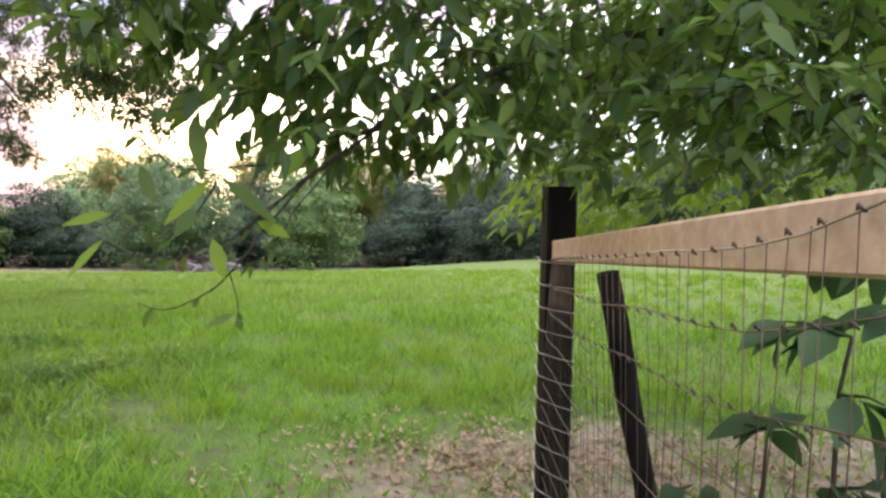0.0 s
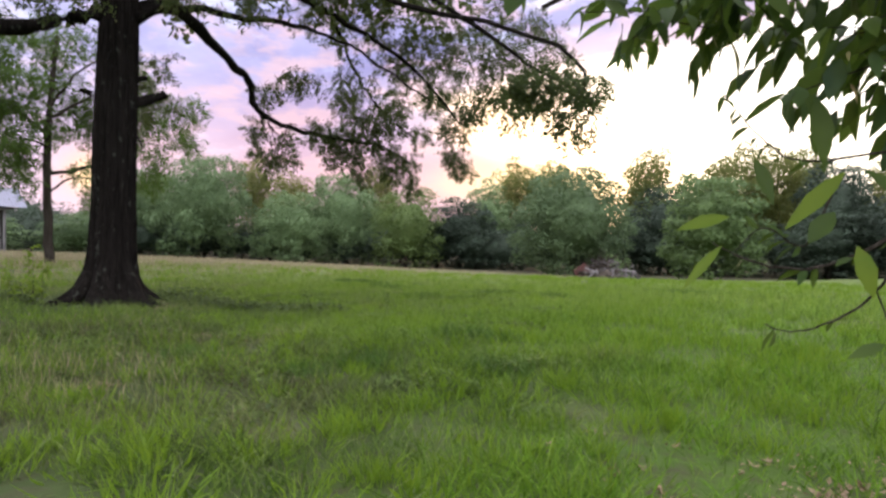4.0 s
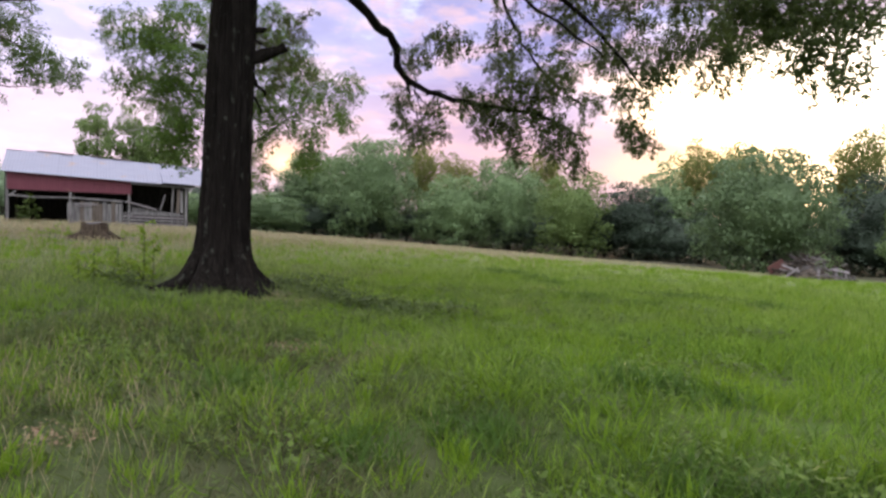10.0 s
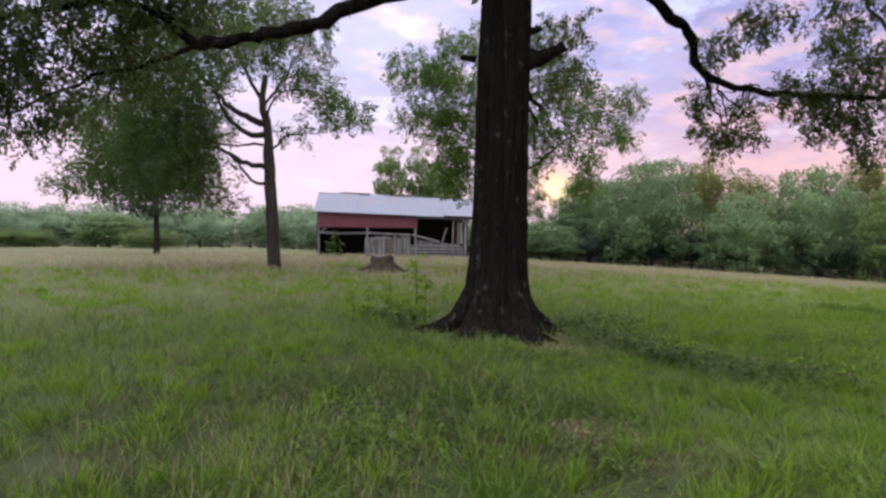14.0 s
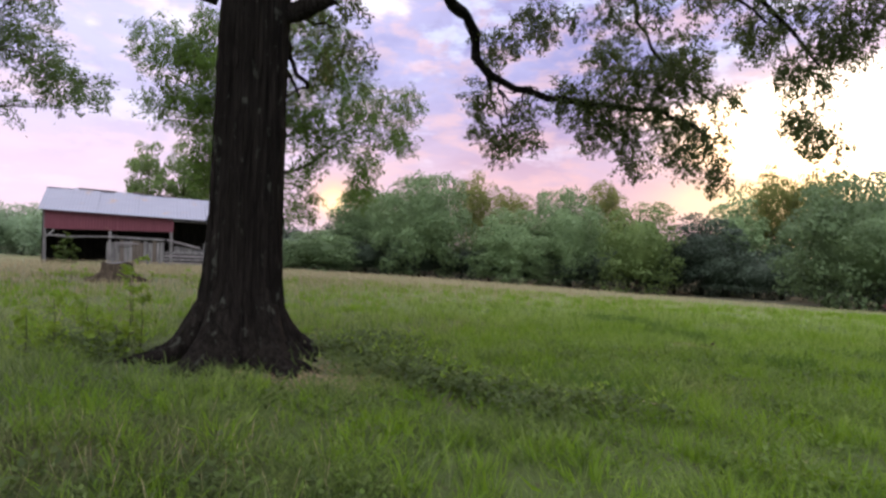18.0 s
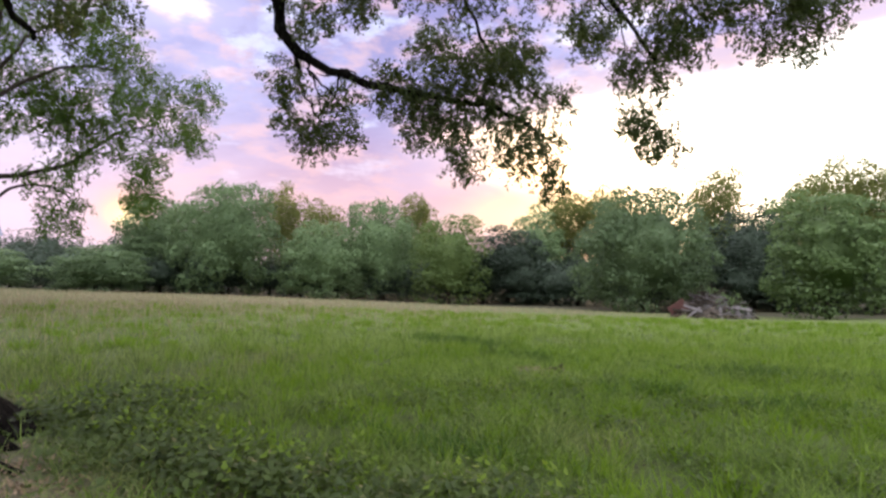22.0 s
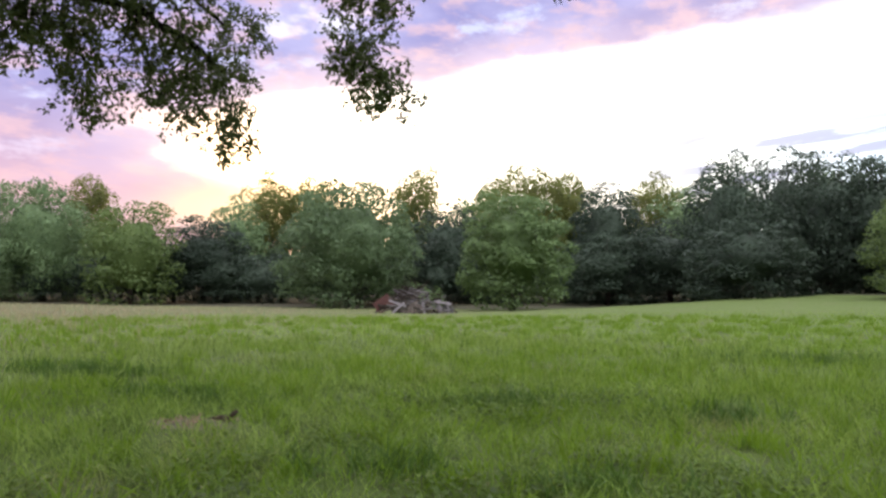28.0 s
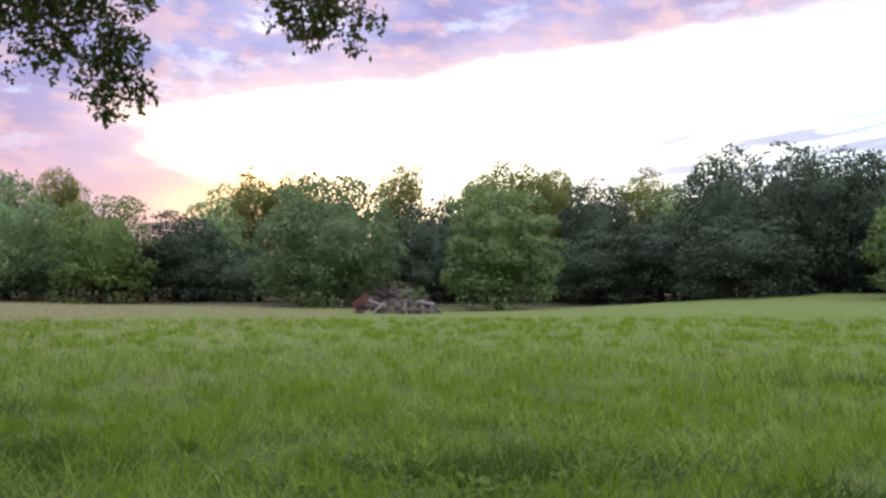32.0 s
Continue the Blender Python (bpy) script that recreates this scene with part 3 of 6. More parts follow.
def arched(P, D, S, length, width, bend):
    """Blades that bow over: a strip of two quads each, as one mesh."""
    L, w = np.asarray(length)[:, None], np.asarray(width)[:, None] / 2
    B = unit(D * np.array([1, 1, 0]) + 1e-6) * np.asarray(bend)[:, None] * L
    a, b = P + D * L * 0.5 + B * 0.12, P + D * L * 0.82 + B * 0.55
    return np.stack([P - S * w, P + S * w, a + S * w * 0.9, a - S * w * 0.9, b + S * w * 0.15, b - S * w * 0.15], 1)


def strip_mesh(name, V, mat):
    n = len(V)
    F = (np.array([0, 1, 2, 3, 3, 2, 4, 5])[None] + 6 * np.arange(n)[:, None]).ravel().astype(np.int32)
    me = bpy.data.meshes.new(name)
    me.vertices.add(6 * n)
    me.vertices.foreach_set("co", np.asarray(V, np.float32).ravel())
    me.loops.add(8 * n)
    me.loops.foreach_set("vertex_index", F)
    me.polygons.add(2 * n)
    me.polygons.foreach_set("loop_start", np.arange(0, 8 * n, 4, dtype=np.int32))
    me.update(calc_edges=True)
    me.materials.append(mat)
    return me


def grow(name, label, lo, hi, density, length, width, seed, box, bow=False):
    r = np.random.default_rng(seed)
    x0, y0, x1, y1 = box
    n = int((x1 - x0) * (y1 - y0) * density)
    P = np.stack([r.uniform(x0, x1, n), r.uniform(y0, y1, n)], 1)
    d = way_distance(P)
    soft = r.uniform(-0.15, 0.15 if hi < 12 else 0.5, n) * hi
    keep = (d + soft < hi) & (d + soft >= lo)
    # tufts: denser and taller in patches
    patch = 0.5 + 0.5 * np.sin(P[:, 0] * 2.1 + 1.7 * np.sin(P[:, 1] * 1.3)) * np.sin(P[:, 1] * 2.4 + 1.9 * np.sin(P[:, 0] * 0.9 + 2))
    keep &= r.random(n) < (0.22 if bow else 0.45) + (0.78 if bow else 0.55) * patch
    # tussocks a hand or two across, tall and dense or thin and low
    cell = np.floor((P + r.normal(0, 0.045, P.shape)) / 0.23).astype(np.int64)
    tuss = ((cell[:, 0] * 73856093) ^ (cell[:, 1] * 19349663)) % 1009 / 1008.0
    if hi < 12:
        keep &= r.random(n) < 0.28 + 0.95 * tuss
    # nothing is seen of the field behind the start
    keep &= (P[:, 0] < -4.6) | (P[:, 1] > 1.8)
    keep &= (bare(P) + r.uniform(-0.35, 0.2, n) > 0.95) | (r.random(n) < 0.16)
    loc = np.stack([(P[:, 0] + 46.9) * 0.196 + (P[:, 1] - 6.7) * 0.981, -(P[:, 0] + 46.9) * 0.981 + (P[:, 1] - 6.7) * 0.196], 1)
    keep &= ~((loc[:, 0] > -0.1) & (loc[:, 0] < 10.4) & (loc[:, 1] > -0.05) & (loc[:, 1] < 5.2))
    P, patch, tuss = P[keep], patch[keep], tuss[keep]
    n = len(P)
    z = height(P[:, 0], P[:, 1]) - 0.01
    a = r.uniform(0, 2 * np.pi, n)
    lean = np.abs(r.normal(0, 0.85 if bow else 0.62, n))
    D = unit(np.stack([np.cos(a) * lean, np.sin(a) * lean, np.ones(n)], 1))
    b = r.uniform(0, 2 * np.pi, n)
    S = np.stack([np.cos(b), np.sin(b), np.zeros(n)], 1)
    S = unit(S - D * (S * D).sum(1, keepdims=True))
    lump = 0.5 + 0.5 * np.sin(P[:, 0] * 1.3 + 2.2 * np.sin(P[:, 1] * 0.8 + 1)) * np.sin(P[:, 1] * 1.6 + 2.0 * np.sin(P[:, 0] * 0.6))
    ln = r.uniform(*length, n) * (0.45 + 0.55 * patch + 0.55 * lump) * np.exp(r.normal(0, 0.22, n)) * (0.62 + 0.7 * tuss if hi < 12 else 1.0)
    ln = np.minimum(ln, 0.30)
    if bow:
        ob = new(name, strip_mesh(name, arched(np.column_stack([P, z]), D, S, ln * 1.15, r.uniform(*width, n), r.uniform(0.2, 1.1, n)), GRASS))
    else:
        V = blades(np.column_stack([P, z]), D, S, ln, r.uniform(*width, n), r.uniform(-0.5, 0.5, n), 0.4)
        ob = new(name, mesh_quads(name, V, GRASS if hi < 12 else GRASS_AFAR))
    tagged(ob, label, "grass", kind="stuff")


grow("grass", "fresh green meadow grass underfoot", 0, 4.2, 1500, (0.07, 0.19), (0.0035, 0.0085), 1, (-16, -4, 5, 18), True)
grow("grass", "green meadow grass with taller tufts", 4.2, 10, 560, (0.09, 0.22), (0.006, 0.013), 2, (-21, -5, 11, 25))
grow("grass", "meadow grass going dry toward the barn", 10, 26, 95, (0.05, 0.12), (0.015, 0.030), 3, (-36, -12, 16, 42))


def stems(label, seed, count, box, reach):
    """Thin pale grass stems with seed heads, bowed over the sward."""
    r = np.random.default_rng(seed)
    x0, y0, x1, y1 = box
    P = np.stack([r.uniform(x0, x1, count), r.uniform(y0, y1, count)], 1)
    P = P[(way_distance(P) < reach) & (bare(P) > 1.1) & ((P[:, 0] < -4.6) | (P[:, 1] > 1.8))]
    n = len(P)
    w = r.uniform(0, 2 * np.pi, n)
    lean = np.abs(r.normal(0, 0.35, n))
    D = unit(np.column_stack([np.cos(w) * lean, np.sin(w) * lean, np.ones(n)]))
    S = unit(np.cross(D, r.normal(size=(n, 3))))
    V = arched(np.column_stack([P, height(P[:, 0], P[:, 1])]), D, S, r.uniform(0.14, 0.30, n), r.uniform(0.0025, 0.0045, n), r.uniform(0.3, 1.3, n))
    tagged(new("grass_stems", strip_mesh("grass_stems", V, STEM)), label, "grass", kind="stuff")


STEM = leaf_mat("pale_stem", (0.13, 0.19, 0.06), (0.25, 0.29, 0.13), 0.3, 0.8)
stems("thin pale bent grass stems in the meadow", 36, 11000, (-16, -2, 5, 20), 7)


def tufts(label, seed, count, box, reach, length, width, mat):
    """Clumps of longer blades standing out of the sward."""
    r = np.random.default_rng(seed)
    x0, y0, x1, y1 = box
    C = np.stack([r.uniform(x0, x1, count), r.uniform(y0, y1, count)], 1)
    C = C[(way_distance(C) < reach) & (bare(C) > 1.2)]
    sz = r.uniform(0.5, 1.5, len(C))
    per = 34
    P = np.repeat(C, per, 0) + r.normal(size=(len(C) * per, 2)) * 0.075 * np.repeat(sz, per)[:, None]
    n = len(P)
    out = (P - np.repeat(C, per, 0)) * 5
    D = unit(np.column_stack([out + r.normal(size=(n, 2)) * 0.25, np.ones(n)]))
    S = unit(np.cross(D, r.normal(size=(n, 3))))
    ln = r.uniform(*length, n) * np.repeat(0.7 + 0.35 * sz, per)
    V = blades(np.column_stack([P, height(P[:, 0], P[:, 1]) - 0.01]), D, S, ln, r.uniform(*width, n), r.uniform(-0.6, 0.6, n), 0.4)
    tagged(new("grass_tufts", mesh_quads("grass_tufts", V, mat)), label, "grass", kind="stuff")


TUFT = leaf_mat("tuft_grass", (0.070, 0.150, 0.012), (0.180, 0.270, 0.022), 0.45, 0.35)
tufts("darker green grass tufts in the meadow", 31, 4200, (-16, -3, 8, 22), 6, (0.10, 0.24), (0.006, 0.012), TUFT)
tufts("scattered grass tufts across the field", 32, 4000, (-34, -10, 14, 40), 22, (0.10, 0.24), (0.012, 0.024), TUFT)


def grass_clumps(label, spots, seed, per, mat, length=(0.14, 0.30)):
    """Patches of long dark grass lying over: (x, y, radius x, radius y)."""
    r = np.random.default_rng(seed)
    P = np.concatenate([np.array([x, y]) + np.array([a, b]) * 0.6 * r.normal(size=(int(per * a * b), 2)) for x, y, a, b in spots])
    P = np.repeat(P, 7, 0) + r.normal(size=(len(P) * 7, 2)) * 0.03
    n = len(P)
    D = unit(np.column_stack([r.normal(size=(n, 2)) * 0.6, np.ones(n)]))
    S = unit(np.cross(D, r.normal(size=(n, 3))))
    V = blades(np.column_stack([P, height(P[:, 0], P[:, 1]) - 0.01]), D, S, r.uniform(*length, n), r.uniform(0.007, 0.016, n), r.uniform(-0.8, 0.8, n), 0.45)
    tagged(new("grass_clumps", mesh_quads("grass_clumps", V, mat)), label, "grass", kind="stuff")


DEEP = leaf_mat("deep_grass", (0.034, 0.078, 0.012), (0.085, 0.150, 0.022), 0.3, 0.5)
grass_clumps("dark lush grass clumps in the meadow", [(-4.8, 6.9, 0.55, 0.22), (-5.1, 5.3, 0.4, 0.25), (-5.4, 4.6, 0.4, 0.2), (-9.9, 15.8, 0.7, 0.35), (-5.8, 19.9, 0.9, 0.3), (-15.9, 16.7, 1.0, 0.4), (-7.8, 15.3, 0.5, 0.25),
              (-13.4, 15.5, 0.9, 0.3), (-3.7, 5.6, 0.4, 0.25), (-10.4, 13.2, 0.5, 0.2), (-8.9, 12.9, 0.4, 0.25), (-7.4, 4.6, 0.4, 0.3), (-6.2, 8.8, 0.5, 0.2), (-10.8, 9.8, 0.6, 0.2)], 41, 400, DEEP)


# ---- leaves and trees ----
def sprays(centres, r, per, each, leaf_len, leaf_w, droop=0.5, length=(0.22, 0.42), girth=0.07):
    """Hanging leafy sprigs through lumps (x, y, z, radius): diamond leaves along each sprig, and the sprig lines."""
    V, lines = [], []
    for cx, cy, cz, rad in centres:
        n = max(4, int(per * rad * rad))
        g = unit(r.normal(size=(n, 3)))
        base = np.array([cx, cy, cz]) + g * rad * (r.random((n, 1)) ** 0.45) * np.array([1, 1, 0.8])
        way = unit(g * 0.55 + r.normal(size=(n, 3)) * 0.4 - np.array([0, 0, droop]))
        ln = r.uniform(*length, (n, 1))
        k = n * each
        t = r.random((n, each, 1))
        swell = girth * (1.15 - np.abs(2 * t - 0.9))
        P = (base[:, None] + (way * ln)[:, None] * t + r.normal(size=(n, each, 3)) * swell).reshape(-1, 3)
        w = np.repeat(way, each, 0)
        D = unit(w * 0.45 + r.normal(size=(k, 3)) * 0.75 - np.array([0, 0, 0.2]))
        S = unit(np.cross(D, r.normal(size=(k, 3))))
        V.append(blades(P, D, S, r.uniform(*leaf_len, k), r.uniform(*leaf_w, k), r.uniform(0.0, 0.5, k), 0.55))
        lines += [(b - v * q * 0.4, b + v * q) for b, v, q in zip(base[::2], way[::2], ln[::2])]
    return np.concatenate(V), lines


def twig_mesh(name, lines, mat, w=0.006):
    A = np.array([a for a, _ in lines])
    B = np.array([b for _, b in lines])
    D = unit(B - A)
    S = unit(np.cross(D, np.array([0.3, 0.2, 0.9])))
    U = np.cross(D, S)
    q1 = np.stack([A - S * w, A + S * w, B + S * w * 0.4, B - S * w * 0.4], 1)
    q2 = np.stack([A - U * w, A + U * w, B + U * w * 0.4, B - U * w * 0.4], 1)
    return mesh_quads(name, np.concatenate([q1, q2]), mat)


def woods_tree(label, mat, seed, tall=13.0, wide=4.5, low=-0.06, airy=False, cards=9500, size=(0.20, 0.42), bark=TREE_BARK, clumps=95, puff=(0.8, 1.5)):
    """A forest tree at the origin: trunk, limbs, and a crown of many overhanging clumps of leaves."""
    r = np.random.default_rng(seed)
    rnd = random.Random(seed)
    tree = tagged(new("tree"), label, "tree", "trees of the wood edge")
    top = tall * 0.86
    trunk = [(0, 0, -0.4)] + [(rnd.uniform(-0.2, 0.2), rnd.uniform(-0.2, 0.2), top * k / 5) for k in range(1, 6)]
    part("trunk", tube_mesh(trunk, [0.26, 0.2, 0.17, 0.13, 0.09, 0.04], 7, rnd), bark, tree)
    hz = tall * (0.98 - low) / 2
    zc = tall * low + hz
    waves = [(r.normal(size=3) * 1.9, r.uniform(0, 6.3)) for _ in range(6)]

    def swell(g):
        return sum(np.sin(g @ k + p) for k, p in waves) / 6

    def place(g, k):
        full = 0.92 * np.maximum(1 - g[:, 2] ** 2, 1e-4) ** np.where(g[:, 2] < 0, -0.36 if low < 0.1 else -0.10, -0.04)
        return np.column_stack([g[:, 0] * wide * k * full, g[:, 1] * wide * k * full, zc + g[:, 2] * hz * np.minimum(k, 1.06)])

    # middles of the clumps, spread over an uneven egg
    i = np.arange(clumps)
    h = 1 - 2 * (i + 0.5) / clumps
    a = i * 2.39996 + r.uniform(0, 6.3)
    g = unit(np.column_stack([np.cos(a) * np.sqrt(1 - h * h), np.sin(a) * np.sqrt(1 - h * h), h]) + r.normal(size=(clumps, 3)) * 0.14)
    k = 0.80 + 0.20 * swell(g) + r.uniform(-0.10, 0.09, clumps)
    if airy:
        k = k * r.uniform(0.55, 1.08, clumps)
    C = place(g, k)
    R = r.uniform(*puff, clumps)
    for q in range(7):
        x, y, z = C[int((q + 0.5) * clumps / 7)]
        z0 = max(tall * 0.1, z - 2.4)
        part("limb", tube_mesh([(0, 0, z0), (x * 0.5, y * 0.5, z0 + 0.6 * (z - z0)), (x, y, z)], [0.08, 0.05, 0.02], 5), bark, tree)
    verts, faces, normals = [], [], []
    if not airy:
        # the dim leafy heart of the crown
        bm = bmesh.new()
        bmesh.ops.create_icosphere(bm, subdivisions=3, radius=1.0)
        ball = unit(np.array([v.co[:] for v in bm.verts]))
        verts += place(ball, (0.52 + 0.16 * swell(ball)) + r.uniform(-0.06, 0.06, len(ball))).tolist()
        normals += ball.tolist()
        faces += [[v.index for v in f.verts] for f in bm.faces]
        bm.free()
    idx = r.choice(clumps, cards, p=R ** 2 / (R ** 2).sum())
    out = unit(g[idx] / np.array([wide, wide, hz]))
    d = unit(r.normal(size=(cards, 3)) + out * 0.55 + np.array([0, 0, 0.35]))
    # a third of the leaves fill the crown behind the outer clumps
    C_ = place(g[idx], k[idx] * np.where(r.random(cards) < 0.33, r.uniform(0.62, 0.85, cards), 1.0))
    P = C_ + d * (R[idx] * (1.06 - 0.5 * r.random(cards) ** 2))[:, None] * np.array([1, 1, 0.60])
    P[:, 2] -= 0.12 * (((P - C_)[:, :2] ** 2).sum(1)) / R[idx]
    P[:, 2] = np.maximum(P[:, 2], 0.05)
    N_ = unit(d * np.array([1, 1, 1.4]) + 0.25 * out + r.normal(size=(cards, 3)) * 0.42)
    D = unit(N_ * 0.25 + r.normal(size=(cards, 3)) * 0.6 - np.array([0, 0, 0.35]))
    S = unit(np.cross(D, N_ + r.normal(size=(cards, 3)) * 0.5))
    S = np.where((np.cross(S, D) * N_).sum(1, keepdims=True) < 0, -S, S)
    ln = r.uniform(*size, cards)
    V = blades(P, D, S, ln, ln * r.uniform(0.55, 0.9, cards), r.uniform(-0.2, 0.5, cards), 0.5)
    k = len(verts)
    verts += V.reshape(-1, 3).tolist()
    normals += np.repeat(N_, 4, 0).tolist()
    faces += (k + np.arange(cards * 4).reshape(-1, 4)).tolist()
    me = bpy.data.meshes.new("crown")
    me.from_pydata(verts, [], faces)
    me.polygons.foreach_set("use_smooth", np.ones(len(faces), bool))
    me.normals_split_custom_set_from_vertices([tuple(q) for q in normals])
    me.materials.append(mat)
    part("crown", me, mat, tree)
    return tree


BASE_H, BASE_R = 12.1, {"broad": 7.5}
kinds = {
    "round": [woods_tree("round-crowned green deciduous tree at the wood edge", WOODS_A, s) for s in (11, 12, 13, 14)],
    "broad": [woods_tree("broad-crowned green deciduous tree at the wood edge", WOODS_A, s, wide=7.5, clumps=190, cards=17000) for s in (16, 17)],
    "dark": [woods_tree("dark green dense tree at the wood edge", WOODS_DARK, s, clumps=95, puff=(0.8, 1.4), cards=10500, size=(0.17, 0.34)) for s in (21, 22, 23)],
    "pale": [woods_tree("pale green willow-like tree standing before the wood", WOODS_PALE, 31, low=-0.03, clumps=120, puff=(0.7, 1.2))],
    "lime": [woods_tree("yellow-green leafy tree at the wood edge", WOODS_LIME, 41, cards=7000)],
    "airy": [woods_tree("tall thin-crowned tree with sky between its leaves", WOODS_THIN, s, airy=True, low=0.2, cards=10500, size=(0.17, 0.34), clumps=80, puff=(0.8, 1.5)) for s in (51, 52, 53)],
    "shade": [woods_tree("dark spreading tree beyond the crest", WOODS_DARK, 81, low=0.17, cards=15000, size=(0.13, 0.26), clumps=90, puff=(0.8, 1.3))],
    "pine": [woods_tree("tall thin-crowned tree behind the barn", WOODS_LIME, s, airy=True, low=0.25, cards=6000, clumps=60, puff=(0.6, 1.1)) for s in (61, 62)],
    "back": [woods_tree("dark green tree deeper in the wood", WOODS_DARK, s, cards=2600, size=(0.26, 0.5)) for s in (71, 72)],
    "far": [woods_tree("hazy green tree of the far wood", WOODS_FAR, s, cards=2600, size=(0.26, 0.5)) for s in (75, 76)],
    "backgreen": [woods_tree("green tree deeper in the wood", WOODS_A, s, cards=2600, size=(0.26, 0.5)) for s in (73, 74)],
}
_used = {k: 0 for k in kinds}


def plant(kind, x, y, top, rad, turn=None):
    """A tree of a kind whose top is at that height above the datum."""
    row = kinds[kind]
    src = row[_used[kind] % len(row)]
    first = _used[kind] < len(row)
    _used[kind] += 1
    z = H(x, y)
    m = pose(x, y, z, 0, 0, (x * 37 + y * 91) % 360 if turn is None else turn) @ Matrix.Diagonal((rad / BASE_R.get(kind, 4.5), rad / BASE_R.get(kind, 4.5), (top - z) / BASE_H, 1))
    if first:
        src.matrix_world = m
        return src
    ob = copy_thing(src, Matrix.Identity(4))
    ob.matrix_basis = m
    return ob


for k, x, y, top, rad in [
    ("broad", -82, 54, 12.0, 7.6), ("round", -92, 51, 10.0, 6), ("airy", -87, 67, 13.0, 4.2), ("broad", -72, 62, 6.4, 6.2), ("airy", -87, 75, 11, 4.5),
    ("broad", -70, 71, 10.2, 6.4), ("airy", -73, 82, 11.6, 4.2), ("lime", -58, 71, 7.7, 5), ("dark", -55, 80, 6.6, 7), ("round", -55, 88, 9.0, 4.5),
    ("airy", -54, 95, 13.4, 4.4), ("airy", -49, 97, 13.4, 4.8), ("broad", -32, 69, 8.8, 7.6)]:
    plant(k, x, y, top, rad)
for k, x, y, top, rad in [
    ("airy", -33, 98, 14.2, 4.6), ("dark", -25, 84, 7.6, 6.2), ("pale", -15, 62, 7.4, 4.9), ("airy", -19, 90, 13.3, 5.0), ("airy", -14, 91, 13.3, 4.2), ("airy", -11, 96, 12.8, 3.4),
    ("dark", -7, 81, 10.0, 4.6), ("airy", -1, 91, 12.3, 4.4), ("dark", 3, 70, 11.4, 4.4), ("dark", 10, 77, 12, 4.8), ("dark", 12, 70, 11, 4.6), ("dark", 14, 67, 10.4, 4.2),
    ("dark", 3, 62, 4.8, 4.6), ("dark", -1, 76, 5.5, 5.5), ("dark", -7, 76, 4.4, 5)]:
    plant(k, x, y, top, rad)
for k, x, y, top, rad in [
    ("lime", 10, 52, 5.9, 3), ("dark", 17, 59, 9.6, 4.4), ("dark", 22, 57, 9.8, 4.6), ("dark", 24, 49, 9, 4.2), ("round", 30, 44, 9, 5), ("round", 33, 34, 9, 5), ("round", 34, 24, 9, 5), ("lime", 32, 14, 8, 5),
    ("round", -84, 39, 2.6, 5.5), ("round", -91, 48, 5.4, 5), ("round", -90, 30, 2.6, 5)]:
    plant(k, x, y, top, rad)
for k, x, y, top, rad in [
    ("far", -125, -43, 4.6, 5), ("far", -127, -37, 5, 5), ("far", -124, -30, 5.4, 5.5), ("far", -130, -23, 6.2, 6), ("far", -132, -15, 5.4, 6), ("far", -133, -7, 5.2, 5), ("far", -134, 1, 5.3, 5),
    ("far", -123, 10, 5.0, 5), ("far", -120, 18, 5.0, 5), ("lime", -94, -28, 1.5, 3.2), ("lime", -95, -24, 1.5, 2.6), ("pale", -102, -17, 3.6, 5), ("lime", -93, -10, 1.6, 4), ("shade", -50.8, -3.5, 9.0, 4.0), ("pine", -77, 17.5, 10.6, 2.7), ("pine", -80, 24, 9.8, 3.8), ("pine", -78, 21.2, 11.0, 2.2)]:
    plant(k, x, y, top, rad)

# ---- second rows and thicket that close the wood ----
_rw = random.Random(5)


def row(line, step, kinds_, tops, rads, wob):
    for (x0, y0), (x1, y1) in zip(line, line[1:]):
        steps = max(2, int(math.hypot(x1 - x0, y1 - y0) / step))
        for i in range(steps):
            t = (i + _rw.random() * 0.6) / steps
            x, y = x0 + (x1 - x0) * t + _rw.uniform(-wob, wob), y0 + (y1 - y0) * t + _rw.uniform(-wob, wob)
            plant(_rw.choice(kinds_), x, y, H(x, y) + _rw.uniform(*tops), _rw.uniform(*rads))


row([(-130, 44), (-100, 62), (-84, 78), (-64, 92), (-46, 95)], 5.5, ["back", "backgreen", "back"], (7.0, 9.6), (4.2, 5.4), 1.5)
row([(-46, 95), (-38, 96), (-14, 97), (4, 86), (20, 76), (30, 60), (40, 44), (44, 14)], 5.5, ["back", "backgreen", "back"], (12.0, 14.5), (4.4, 5.4), 1.5)
# dark leaf only: its colour stands in for shade between the front crowns
row([(-106, 36), (-88, 46), (-74, 66), (-58, 78), (-40, 80), (-22, 80), (-8, 83)], 4.2, ["back"], (4.5, 6.5), (3.6, 4.6), 1.0)
row([(-8, 83), (4, 77), (14, 72), (22, 62), (30, 48), (36, 30)], 4.2, ["dark"], (6, 9), (3.6, 4.6), 1.0)
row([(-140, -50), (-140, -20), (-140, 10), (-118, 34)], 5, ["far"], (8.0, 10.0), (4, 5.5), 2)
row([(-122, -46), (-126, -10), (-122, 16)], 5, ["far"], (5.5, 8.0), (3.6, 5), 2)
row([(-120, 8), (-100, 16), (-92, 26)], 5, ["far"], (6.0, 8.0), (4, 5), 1)


